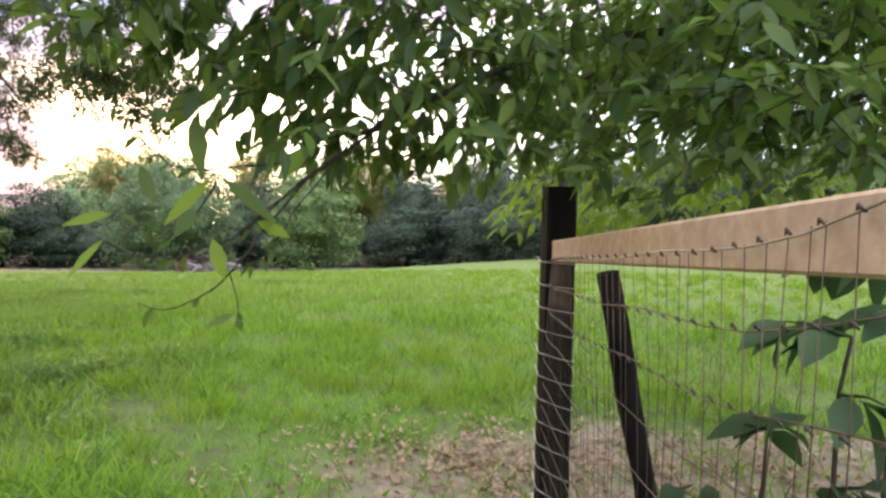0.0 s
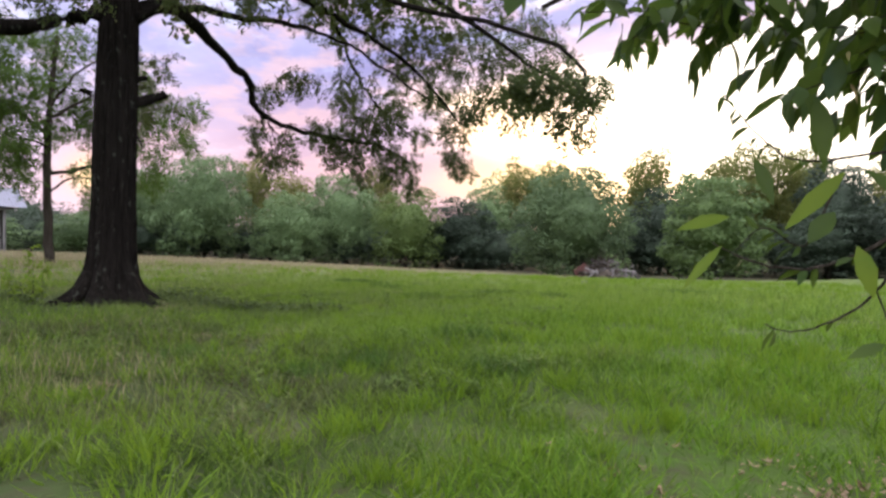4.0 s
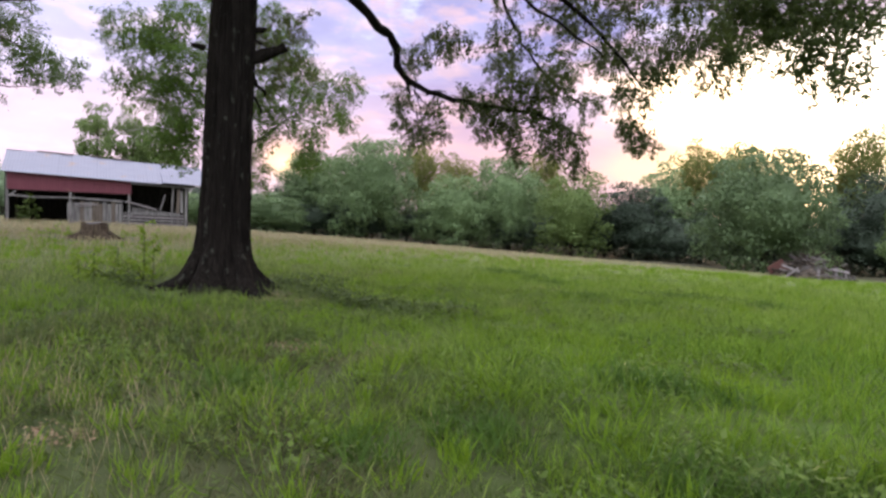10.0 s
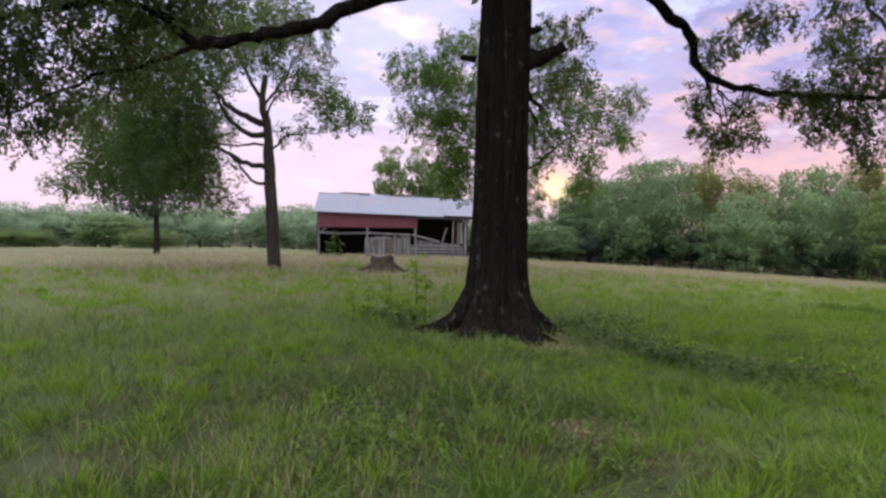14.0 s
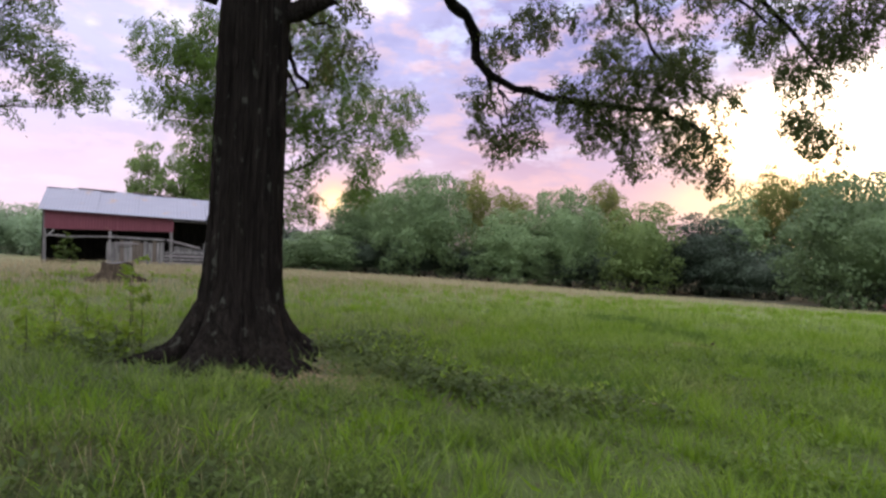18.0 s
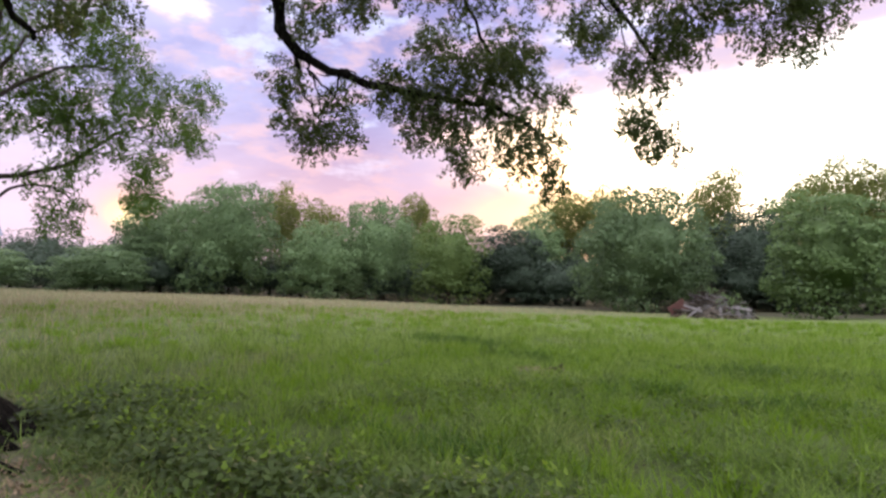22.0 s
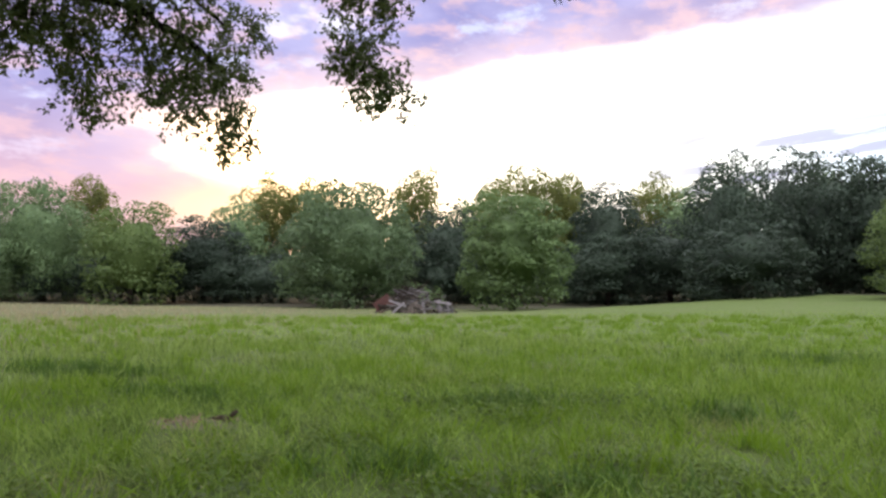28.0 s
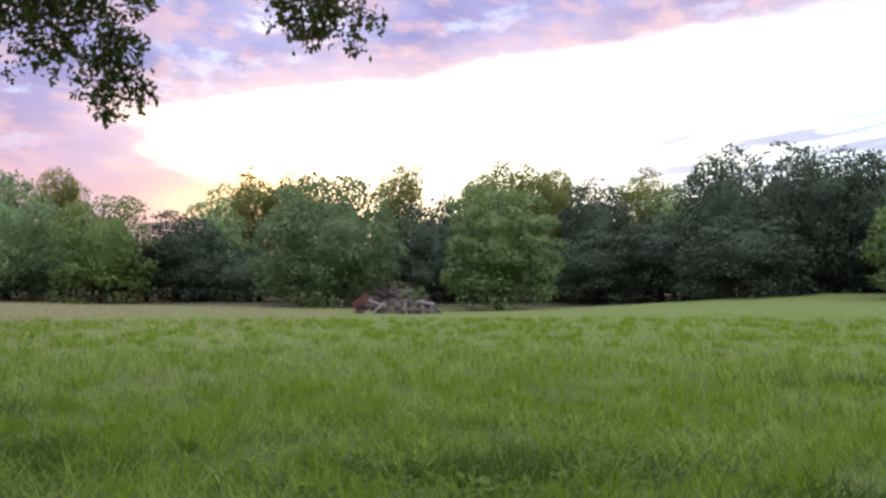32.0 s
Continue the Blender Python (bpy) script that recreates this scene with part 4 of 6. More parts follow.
def oak():
    r = np.random.default_rng(7)
    rnd = random.Random(7)
    ox, oy = -13.7, 6.85
    oz = H(ox, oy)
    tree = tagged(new("oak_tree"), "large old oak with flared dark trunk and low spreading limbs", "tree")
    bm = bmesh.new()
    sides, rings = 260, []
    hs = [-0.35, -0.05] + [0.045 * k for k in range(1, 110)] + [4.95 + 0.16 * k for k in range(8)] + [6.4, 7.4, 8.6, 10.0, 11.5]
    for h in hs:
        ring = []
        base = 0.43 - 0.012 * max(h, 0) - 0.018 * max(h - 5, 0)
        knot = 0.018 * math.exp(-((h - 2.72) / 0.07) ** 2) + 0.014 * math.exp(-((h - 3.45) / 0.06) ** 2) + 0.012 * math.exp(-((h - 1.62) / 0.05) ** 2)
        for k in range(sides):
            w = 2 * math.pi * k / sides
            c_, s_ = math.cos(w), math.sin(w)
            flare = 0.56 * math.exp(-max(h, -0.1) / 0.36)
            lobes = 0.60 + 0.85 * max(0, math.sin(w * 3.5 + 0.8)) ** 1.5 + 0.25 * math.sin(w * 7 + 2)
            # long broken plates of bark with deep furrows between
            q = noise.noise((c_ * 6.5, s_ * 6.5, h * 0.8)) + 0.5 * noise.noise((c_ * 14 + 3, s_ * 14, h * 1.9))
            plate = 0.034 * min(1.0, 2.6 * abs(q)) - 0.012 + 0.010 * noise.noise((c_ * 22, s_ * 22, h * 9))
            swing = 0.022 * noise.noise((c_ * 1.6, s_ * 1.6, h * 0.7)) + knot * (0.6 + noise.noise((c_ * 4, s_ * 4, h)))
            rad = base + flare * lobes + plate + swing
            ring.append(bm.verts.new((ox + 0.012 * h + rad * c_, oy + 0.02 * h + rad * s_, oz + h)))
        rings.append(ring)
    for a, b in zip(rings, rings[1:]):
        for k in range(sides):
            bm.faces.new((a[k], a[(k + 1) % sides], b[(k + 1) % sides], b[k])).smooth = True
    bm.faces.new(rings[-1])
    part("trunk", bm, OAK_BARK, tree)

    for a, ln, w in ((0.35, 1.5, 0.17), (-0.5, 1.3, 0.15), (1.3, 1.2, 0.15), (2.2, 1.6, 0.17), (3.3, 1.3, 0.15), (4.0, 1.45, 0.16), (4.75, 1.7, 0.18), (5.4, 1.2, 0.14)):
        pts = []
        for k in range(6):
            d = 0.38 + (ln - 0.38) * k / 5
            q = a + 0.12 * math.sin(k * 1.7 + a * 5)
            px, py = ox + d * math.cos(q), oy + d * math.sin(q)
            pts.append((px, py, H(px, py) + 0.60 * math.exp(-(d - 0.38) / 0.26) - 0.03 - 0.01 * k))
        part("root", tube_mesh(pts, [w, w * 0.95, w * 0.8, w * 0.6, w * 0.42, 0.03], 9, rnd), OAK_BARK, tree)

    def limb(pts, r0, r1, n=5, wob=0.05, name="limb"):
        q = curve_pts(pts, n, rnd, wob)
        rad = [(r0 + (r1 - r0) * (i / (len(q) - 1)) ** 0.8) * rnd.uniform(0.86, 1.14) for i in range(len(q))]
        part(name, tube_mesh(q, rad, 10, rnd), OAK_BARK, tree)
        return q

    c = (ox, oy)
    limb([(ox, oy + 0.2, 5.8), (-14.6, 8.8, 6.5), (-16.0, 11.2, 6.1), (-16.7, 12.5, 5.85), (-16.7, 13.0, 4.9), (-15.7, 14.3, 4.4), (-14.4, 15.7, 4.15), (-13.7, 16.6, 3.6)], 0.19, 0.03)
    limb([(-16.7, 13.0, 4.9), (-16.75, 13.15, 4.3), (-16.5, 13.5, 3.7)], 0.04, 0.015)
    limb([(ox, oy + 0.2, 6.6), (-13.4, 9.5, 7.4), (-13.2, 12.5, 7.2), (-12.4, 15.0, 6.2), (-11.5, 16.3, 4.6)], 0.15, 0.025)
    limb([(ox, oy + 0.2, 7.4), (-12.6, 10.0, 8.2), (-10.8, 13.5, 7.6), (-9.0, 16.2, 6.0), (-7.6, 16.6, 5.3)], 0.14, 0.02)
    limb([(-13.2, 12.5, 7.2), (-14.2, 14.4, 6.3), (-15.0, 16.5, 5.5), (-14.3, 17.5, 4.6)], 0.06, 0.02)
    limb([(ox, oy - 0.2, 5.7), (-14.1, 5.7, 5.3), (-14.45, 4.2, 4.65), (-14.4, 3.2, 4.3), (-14.45, 2.4, 4.15), (-14.3, 1.6, 4.6), (-14.1, 0.4, 4.3), (-13.8, -0.9, 3.7)], 0.17, 0.02)
    limb([(-14.4, 2.6, 4.15), (-14.3, 1.8, 3.75), (-14.2, 0.8, 3.4), (-14.1, 0.0, 2.9)], 0.045, 0.012)
    limb([(ox, oy, 7.6), (-12.0, 5.0, 8.6), (-10.5, 2.5, 8.8)], 0.14, 0.03)
    limb([(ox, oy, 8.2), (-16.0, 6.5, 9.4), (-18.5, 6.5, 9.6)], 0.14, 0.03)
    limb([(ox, oy, 9.2), (-13.4, 8.6, 11.4), (-13.0, 9.6, 13.0)], 0.14, 0.03)
    limb([(ox, oy, 9.2), (-14.2, 5.6, 11.4), (-14.6, 4.6, 13.0)], 0.14, 0.03)
    limb([(ox, oy, 6.2), (-11.5, 8.0, 7.2), (-9.0, 9.2, 6.0), (-5.47, 10.40, 4.68), (-4.94, 10.62, 3.61)], 0.12, 0.012)
    # stubs of broken limbs
    limb([(-13.5, 7.1, 3.92), (-13.32, 7.4, 4.02), (-13.13, 7.7, 4.2)], 0.14, 0.08, 3, 0.012, "broken_stub")
    limb([(ox, oy + 0.2, 5.5), (-12.87, 7.7, 5.95), (-12.47, 9.26, 6.05), (-12.28, 10.75, 6.23), (-12.02, 12.45, 5.98), (-11.87, 15.19, 5.2)], 0.11, 0.02)
    limb([(ox, oy + 0.2, 5.0), (-14.8, 7.6, 4.7), (-15.79, 8.21, 4.15), (-16.24, 8.71, 3.82)], 0.07, 0.03)
    limb([(-14.8, 7.6, 4.7), (-15.8, 8.6, 4.8), (-16.3, 9.3, 5.0)], 0.04, 0.015)
    limb([(-13.5, 7.2, 4.45), (-13.4, 7.45, 4.5)], 0.07, 0.04, 3, 0.01, "broken_stub")
    limb([(-13.8, 6.5, 4.05), (-13.9, 6.3, 4.1)], 0.06, 0.04, 3, 0.01, "broken_stub")
    limb([(-13.6, 7.15, 3.4), (-13.7, 7.4, 3.3), (-13.75, 7.55, 3.05)], 0.04, 0.015, 4, 0.01, "dead_twig")
    for p in ((-15.7, 14.3, 4.4), (-15.1, 15.0, 4.28), (-14.4, 15.7, 4.15), (-16.6, 13.2, 4.6), (-12.4, 15.0, 6.2), (-11.9, 15.7, 5.4), (-16.2, 13.6, 4.65)):
        for _ in range(3):
            e = [rnd.uniform(-0.5, 0.5), rnd.uniform(-0.3, 0.6), rnd.uniform(-0.9, 0.2)]
            limb([p, tuple(c + 0.5 * d + rnd.uniform(-0.08, 0.08) for c, d in zip(p, e)), tuple(c + d for c, d in zip(p, e))], 0.026, 0.007, 4, 0.03, "side_shoot")
    R1 = [(-16.9, 13.1, 3.8, 0.5), (-16.4, 13.7, 3.6, 0.5), (-16.8, 12.9, 4.5, 0.5), (-16.3, 13.8, 4.2, 0.5), (-15.5, 14.6, 4.3, 0.7), (-15.0, 15.2, 4.5, 0.7), (-15.3, 14.9, 3.7, 0.6), (-14.8, 15.4, 3.4, 0.5),
          (-14.2, 16.0, 3.9, 0.7), (-13.7, 16.4, 3.6, 0.6), (-13.6, 16.5, 3.0, 0.4), (-14.6, 15.5, 5.0, 0.7), (-16.6, 13.1, 5.5, 0.6), (-15.8, 13.6, 5.9, 0.7), (-14.0, 15.9, 4.9, 0.7),
          (-13.55, 16.55, 2.75, 0.3), (-14.75, 15.4, 3.05, 0.35), (-14.15, 16.0, 3.3, 0.45), (-14.0, 16.1, 3.0, 0.3), (-15.6, 14.4, 4.6, 0.45), (-14.9, 15.1, 4.0, 0.5), (-14.4, 15.6, 4.3, 0.5), (-16.6, 13.3, 3.4, 0.4)]
    R2 = [(-11.7, 16.3, 4.5, 0.7), (-11.8, 16.3, 3.8, 0.5), (-11.4, 16.4, 3.4, 0.3), (-11.1, 16.3, 5.0, 0.7), (-9.7, 16.1, 4.8, 0.5), (-9.5, 16.0, 4.3, 0.3), (-14.9, 17.1, 5.7, 0.8), (-13.0, 16.9, 5.7, 0.7),
          (-16.1, 16.1, 5.8, 0.7), (-10.3, 16.2, 5.3, 0.5), (-14.2, 17.7, 4.7, 0.5), (-11.3, 16.4, 3.15, 0.3), (-11.7, 16.3, 3.35, 0.35), (-9.2, 16.3, 4.9, 0.5), (-9.4, 16.1, 5.4, 0.6)]
    R3 = [(-14.1, 14.0, 5.8, 1.0), (-12.4, 15.5, 6.0, 1.2), (-11.2, 16.4, 5.6, 1.0), (-10.3, 16.4, 6.2, 1.2), (-8.6, 16.7, 6.0, 1.0), (-7.6, 16.6, 5.4, 0.7), (-14.0, 14.7, 7.7, 1.4),
          (-12.2, 16.2, 7.5, 1.4), (-10.0, 16.4, 7.5, 1.2), (-15.0, 13.7, 8.0, 1.2), (-13.2, 15.6, 6.8, 1.2), (-11.3, 16.3, 6.8, 1.2), (-9.3, 16.5, 6.9, 1.1), (-9.0, 16.6, 5.5, 0.8)]
    R4 = [(-5.79, 10.26, 3.89, 0.32), (-5.5, 10.39, 3.51, 0.28), (-5.19, 10.52, 3.88, 0.35), (-4.94, 10.62, 3.51, 0.3), (-5.08, 10.55, 3.1, 0.2), (-5.94, 10.18, 4.19, 0.3), (-5.28, 10.48, 3.22, 0.2), (-4.88, 10.64, 4.01, 0.3), (-5.47, 10.4, 4.18, 0.35), (-6.12, 10.09, 3.89, 0.3)]
    L0 = [(-12.4, 4.9, 5.3, 0.5), (-12.2, 5.6, 5.6, 0.6), (-11.7, 7.2, 5.9, 0.6), (-11.9, 8.6, 6.1, 0.7), (-16.3, 8.9, 4.3, 0.5), (-16.4, 9.4, 4.7, 0.7), (-16.2, 9.3, 5.4, 0.7), (-15.9, 8.4, 4.9, 0.4)]
    L1 = [(-14.0, -0.5, 3.4, 0.7), (-14.2, 0.1, 3.9, 0.8), (-14.4, 0.9, 4.3, 0.8), (-14.5, 1.4, 3.8, 0.7), (-14.6, 2.3, 4.9, 0.7), (-14.2, -0.1, 2.8, 0.5), (-14.3, 0.5, 3.1, 0.6), (-14.0, -0.6, 4.1, 0.7),
          (-14.5, 1.5, 4.6, 0.7), (-13.7, -1.2, 3.5, 0.8), (-14.5, 4.8, 5.4, 0.4), (-13.6, -1.5, 4.1, 0.8), (-14.2, -0.2, 4.7, 0.8), (-14.3, 0.8, 5.2, 0.8), (-13.9, -1.2, 4.9, 0.8), (-14.4, 1.9, 5.3, 0.7), (-13.8, -1.0, 2.9, 0.5)]
    UP = []
    while len(UP) < 75:
        a, q, z = rnd.uniform(0, 6.28), rnd.uniform(0.1, 1.0) ** 0.6, rnd.uniform(7.5, 14.5)
        fit_ = 1.0 if z < 11 else 1.0 - (z - 11) / 6
        x, y = -13.3 + 6.6 * q * fit_ * math.cos(a), 7.4 + 8.6 * q * fit_ * math.sin(a)
        if z > 7.4 + 0.10 * abs(y - 7.4):
            UP.append((x, y, z, 1.7))
    V, lines = sprays(UP, r, 6, 22, (0.17, 0.30), (0.10, 0.17), 0.4, (0.4, 0.7), 0.2)
    tagged(part("leaves", mesh_quads("leaves", V, OAK_LEAF), OAK_LEAF, tree), kind="stuff")
    for cl, per, open_ in ((R1, 215, 0.80), (R2, 205, 0.82), (R3, 84, 0.93), (L1, 165, 1.0), (L0, 110, 0.8), (R4, 230, 1.0)):
        V, lines = sprays([(x, y, z, q * open_) for x, y, z, q in cl], r, per, 34, (0.046, 0.080), (0.027, 0.046), 0.75, (0.18, 0.40), 0.062)
        tagged(part("leaves", mesh_quads("leaves", V, OAK_LEAF), OAK_LEAF, tree), kind="stuff")
        tagged(part("twig_spray", twig_mesh("twig_spray", lines, OAK_BARK), OAK_BARK, tree), kind="stuff")


oak()


def lone_tree(label, trunk, limbs, clumps, seed, per=26, leaf=PECAN_LEAF, radius=0.2, size=((0.08, 0.14), (0.038, 0.065)), girth=0.13):
    r, rnd = np.random.default_rng(seed), random.Random(seed)
    tree = tagged(new("tree"), label, "tree")
    part("trunk", tube_mesh(curve_pts(trunk, 4, rnd, 0.02), [radius * 1.35, radius * 1.05] + [radius * (1 - 0.7 * i / (4 * (len(trunk) - 1))) for i in range(4 * (len(trunk) - 1) - 1)], 12, rnd), TREE_BARK, tree)
    for q, r0 in limbs:
        pts = curve_pts(q, 4, rnd, 0.05)
        part("limb", tube_mesh(pts, [r0 * (1 - 0.8 * i / (len(pts) - 1)) for i in range(len(pts))], 8, rnd), TREE_BARK, tree)
    V, lines = sprays([(x, y, z, q * 0.84) for x, y, z, q in clumps], r, per, 32, *size, 0.6, (0.30, 0.65), girth)
    tagged(part("leaves", mesh_quads("leaves", V, leaf), leaf, tree), kind="stuff")
    tagged(part("twig_spray", twig_mesh("twig_spray", lines, TREE_BARK, 0.009), TREE_BARK, tree), kind="stuff")
    return tree


T2 = [(-32.1, -3.0, 3.8, 1.1), (-31.3, -2.0, 4.9, 1.3), (-32.3, -2.1, 3.3, 1.1), (-31.4, -0.8, 5.5, 1.3), (-33.0, -0.9, 3.9, 1.2), (-31.1, 0.5, 6.1, 1.2), (-31.5, 0.5, 4.4, 1.2), (-30.6, 1.5, 3.3, 1.0), (-31.8, 1.4, 5.7, 1.1), (-30.4, 2.1, 2.6, 0.7), (-31.9, -4.1, 3.1, 0.7), (-31.9, 0.7, 2.8, 0.9), (-31.7, -3.1, 5.7, 1.2), (-29.7, 3.4, 8.3, 1.0), (-29.5, 4.2, 9.2, 1.0), (-28.9, 5.6, 6.4, 0.9), (-28.1, 6.6, 5.7, 0.7), (-29.3, 4.4, 7.0, 0.9)] + [(-28.64, 1.4, 5.2, 0.9), (-28.46, -0.34, 5.61, 1.1), (-28.58, 0.61, 4.65, 0.9), (-28.54, 0.24, 6.67, 1.1), (-28.63, 1.23, 8.79, 1.1), (-28.7, 2.74, 9.13, 1.1), (-28.58, 0.6, 3.41, 0.8), (-28.67, 1.8, 3.65, 0.6)] + [(-27.0, -1.2, 7.0, 1.25), (-27.2, -0.1, 7.6, 1.25), (-27.3, 1.1, 7.6, 1.25), (-27.0, -0.7, 5.6, 1.25), (-27.2, 0.5, 6.0, 1.25), (-27.4, 1.6, 6.4, 1.25), (-27.0, -1.1, 4.4, 1.25), (-27.2, -0.0, 4.6, 1.25), (-27.4, 2.3, 7.8, 1.25)] + [(-30.6, 1.3, 7.8, 1.7), (-29.6, 0.9, 5.7, 1.4), (-30.6, 3.5, 8.7, 1.9), (-30.6, 5.3, 7.4, 1.4), (-30.5, 6.0, 6.2, 1.2), (-30.4, 7.1, 6.2, 0.7), (-30.6, 2.2, 9.7, 1.7), (-30.6, 3.9, 10.1, 1.7),
      (-30.6, 4.6, 5.3, 0.8), (-28.5, 0.2, 4.4, 1.3), (-28.4, -0.5, 3.0, 1.1), (-28.0, -2.4, 3.3, 1.1), (-29.6, 1.1, 3.1, 0.9), (-30.6, 5.3, 9.2, 1.2), (-29.0, -0.6, 6.6, 1.7), (-29.0, -2.0, 5.0, 1.6), (-29.5, 0.2, 8.6, 1.7), (-28.6, -1.4, 3.8, 1.2), (-29.2, 0.8, 4.2, 1.1)]
lone_tree("open-grown tree with crooked dark limbs on the crest",
          [(-28.62, 3.72, -0.5), (-28.62, 3.70, 0.2), (-28.75, 3.6, 2.43), (-28.88, 3.53, 3.93), (-28.96, 3.47, 5.21), (-29.05, 3.3, 5.96), (-29.1, 3.38, 7.1)],
          [([(-28.97, 3.47, 5.25), (-29.2, 2.9, 5.5), (-29.8, 2.2, 5.9), (-30.3, 1.7, 6.5), (-30.7, 1.1, 7.3), (-31.1, 0.4, 8.3)], 0.14),
           ([(-28.95, 3.47, 4.9), (-28.9, 2.75, 4.95), (-28.8, 2.1, 5.5), (-28.7, 1.6, 6.4), (-28.6, 0.9, 7.0)], 0.12),
           ([(-28.91, 3.53, 4.44), (-28.85, 2.75, 4.52), (-28.75, 2.08, 4.43), (-28.66, 1.12, 4.74)], 0.06),
           ([(-28.86, 3.54, 3.67), (-29.45, 2.75, 3.86), (-30.0, 2.08, 4.24), (-30.57, 1.39, 4.79), (-31.23, 0.48, 5.63)], 0.11),
           ([(-28.83, 3.56, 3.07), (-28.73, 2.91, 3.19), (-28.71, 2.43, 3.82), (-28.65, 1.73, 4.34), (-28.6, 0.9, 4.5)], 0.07),
           ([(-28.89, 3.55, 4.25), (-28.53, 4.13, 4.85), (-28.09, 4.82, 4.87), (-27.75, 5.62, 4.9)], 0.05),
           ([(-29.06, 3.33, 5.96), (-29.17, 4.17, 7.21), (-29.23, 4.81, 8.36)], 0.06),
           ([(-28.98, 3.45, 5.32), (-28.52, 3.73, 6.2), (-27.89, 4.71, 6.36), (-27.6, 5.6, 6.1)], 0.05),
           ([(-29.06, 3.33, 6.0), (-29.0, 2.7, 7.2), (-28.9, 2.3, 8.6), (-28.8, 2.4, 9.6)], 0.08)],
          T2, 3, 50, radius=0.27)
T3 = [(-27.8, 10.2, 4.3, 0.9), (-28.4, 10.1, 6.0, 0.9), (-27.7, 10.4, 3.2, 0.8), (-28.6, 10.0, 7.6, 0.9), (-28.1, 11.1, 5.1, 1.0), (-27.3, 10.6, 6.9, 1.0), (-28.5, 10.5, 8.7, 0.9)] + [(-28.7, 16.0, 7.0, 1.3), (-28.2, 17.0, 5.9, 1.1), (-27.7, 17.7, 6.8, 0.9), (-28.2, 14.8, 7.9, 1.3), (-28.5, 14.1, 5.8, 1.1), (-29.3, 16.9, 4.7, 0.7), (-30.0, 9.3, 7.9, 1.5), (-30.0, 9.3, 6.1, 1.1),
      (-28.4, 14.4, 9.1, 1.1), (-29.2, 12.3, 8.9, 1.7), (-30.3, 17.2, 3.4, 0.8), (-30.7, 10.5, 5.4, 0.7),
      (-29.3, 10.3, 7.7, 1.0), (-29.3, 10.2, 6.1, 0.9), (-29.2, 10.6, 4.7, 0.9), (-29.3, 10.5, 3.6, 0.8), (-29.1, 11.1, 4.0, 0.9), (-29.1, 11.1, 6.1, 1.0), (-28.7, 13.7, 6.6, 1.0), (-28.6, 13.9, 5.4, 1.0),
      (-28.5, 14.2, 4.4, 0.8), (-28.7, 13.8, 2.6, 0.9), (-28.2, 13.2, 3.6, 0.8), (-27.8, 15.8, 3.5, 0.6), (-27.2, 15.6, 4.1, 0.6), (-27.5, 14.9, 5.0, 0.8), (-27.3, 15.3, 5.9, 0.9), (-26.7, 16.7, 5.0, 0.7), (-29.0, 12.4, 7.2, 1.3), (-28.9, 12.6, 5.6, 1.1)]
lone_tree("slender tree with drooping leafy branches beyond the oak",
          [(-28.2, 11.75, -0.6), (-28.2, 11.75, 0.2), (-28.3, 11.7, 3), (-28.3, 11.8, 6), (-28.6, 12.2, 9)],
          [([(-28.3, 11.8, 3.4), (-28.4, 13.6, 3.9), (-28.5, 15.4, 5.2), (-28.4, 16.6, 5.7)], 0.08), ([(-28.3, 11.8, 5.6), (-28.3, 13.5, 6.8), (-28.4, 15.3, 7.2)], 0.07), ([(-28.3, 11.7, 5), (-29.2, 10.4, 6.2), (-30, 9.4, 7)], 0.07),
           ([(-28.3, 11.75, 2.6), (-28.3, 12.6, 3.3), (-28.4, 13.7, 3.2), (-28.4, 14.2, 2.7)], 0.05), ([(-28.3, 11.75, 4.4), (-28.8, 11.0, 4.8), (-29.3, 10.4, 4.4)], 0.05),
           ([(-28.3, 11.8, 6.0), (-28.0, 12.6, 7.4), (-28.2, 14.0, 8.6), (-28.3, 14.6, 9.4)], 0.06), ([(-28.5, 15.4, 5.2), (-28.0, 16.4, 5.0), (-27.2, 17.0, 4.9)], 0.03)],
          T3, 4, 84, WILLOW_LEAF, size=((0.085, 0.14), (0.032, 0.055)), girth=0.11)


# ---- broad leaves with a midrib ----
_t = np.array([0, 0.22, 0.5, 0.8, 1.0])
_wd = np.array([0.06, 0.74, 1.0, 0.52, 0.0])
_LF = np.array([(3 * i + a, 3 * i + 3 + a, 3 * i + 4 + a, 3 * i + 1 + a) for i in range(4) for a in (0, 1)])


def broad_leaves(P, D, S, length, width, fold, curl):
    """Pointed oval leaves: an array (n, 15, 3), rows of left edge, midrib, right edge."""
    up = np.cross(S, D)
    L, W = np.asarray(length)[:, None, None], np.asarray(width)[:, None, None]
    t, w = _t[None, :, None], _wd[None, :, None]
    c = P[:, None] + D[:, None] * L * t - up[:, None] * (np.asarray(curl)[:, None, None] * L * t ** 2)
    e = S[:, None] * W * w / 2
    h = up[:, None] * (np.asarray(fold)[:, None, None] * W * w)
    return np.stack([c - e + h, c, c + e + h], 2).reshape(len(P), 15, 3)


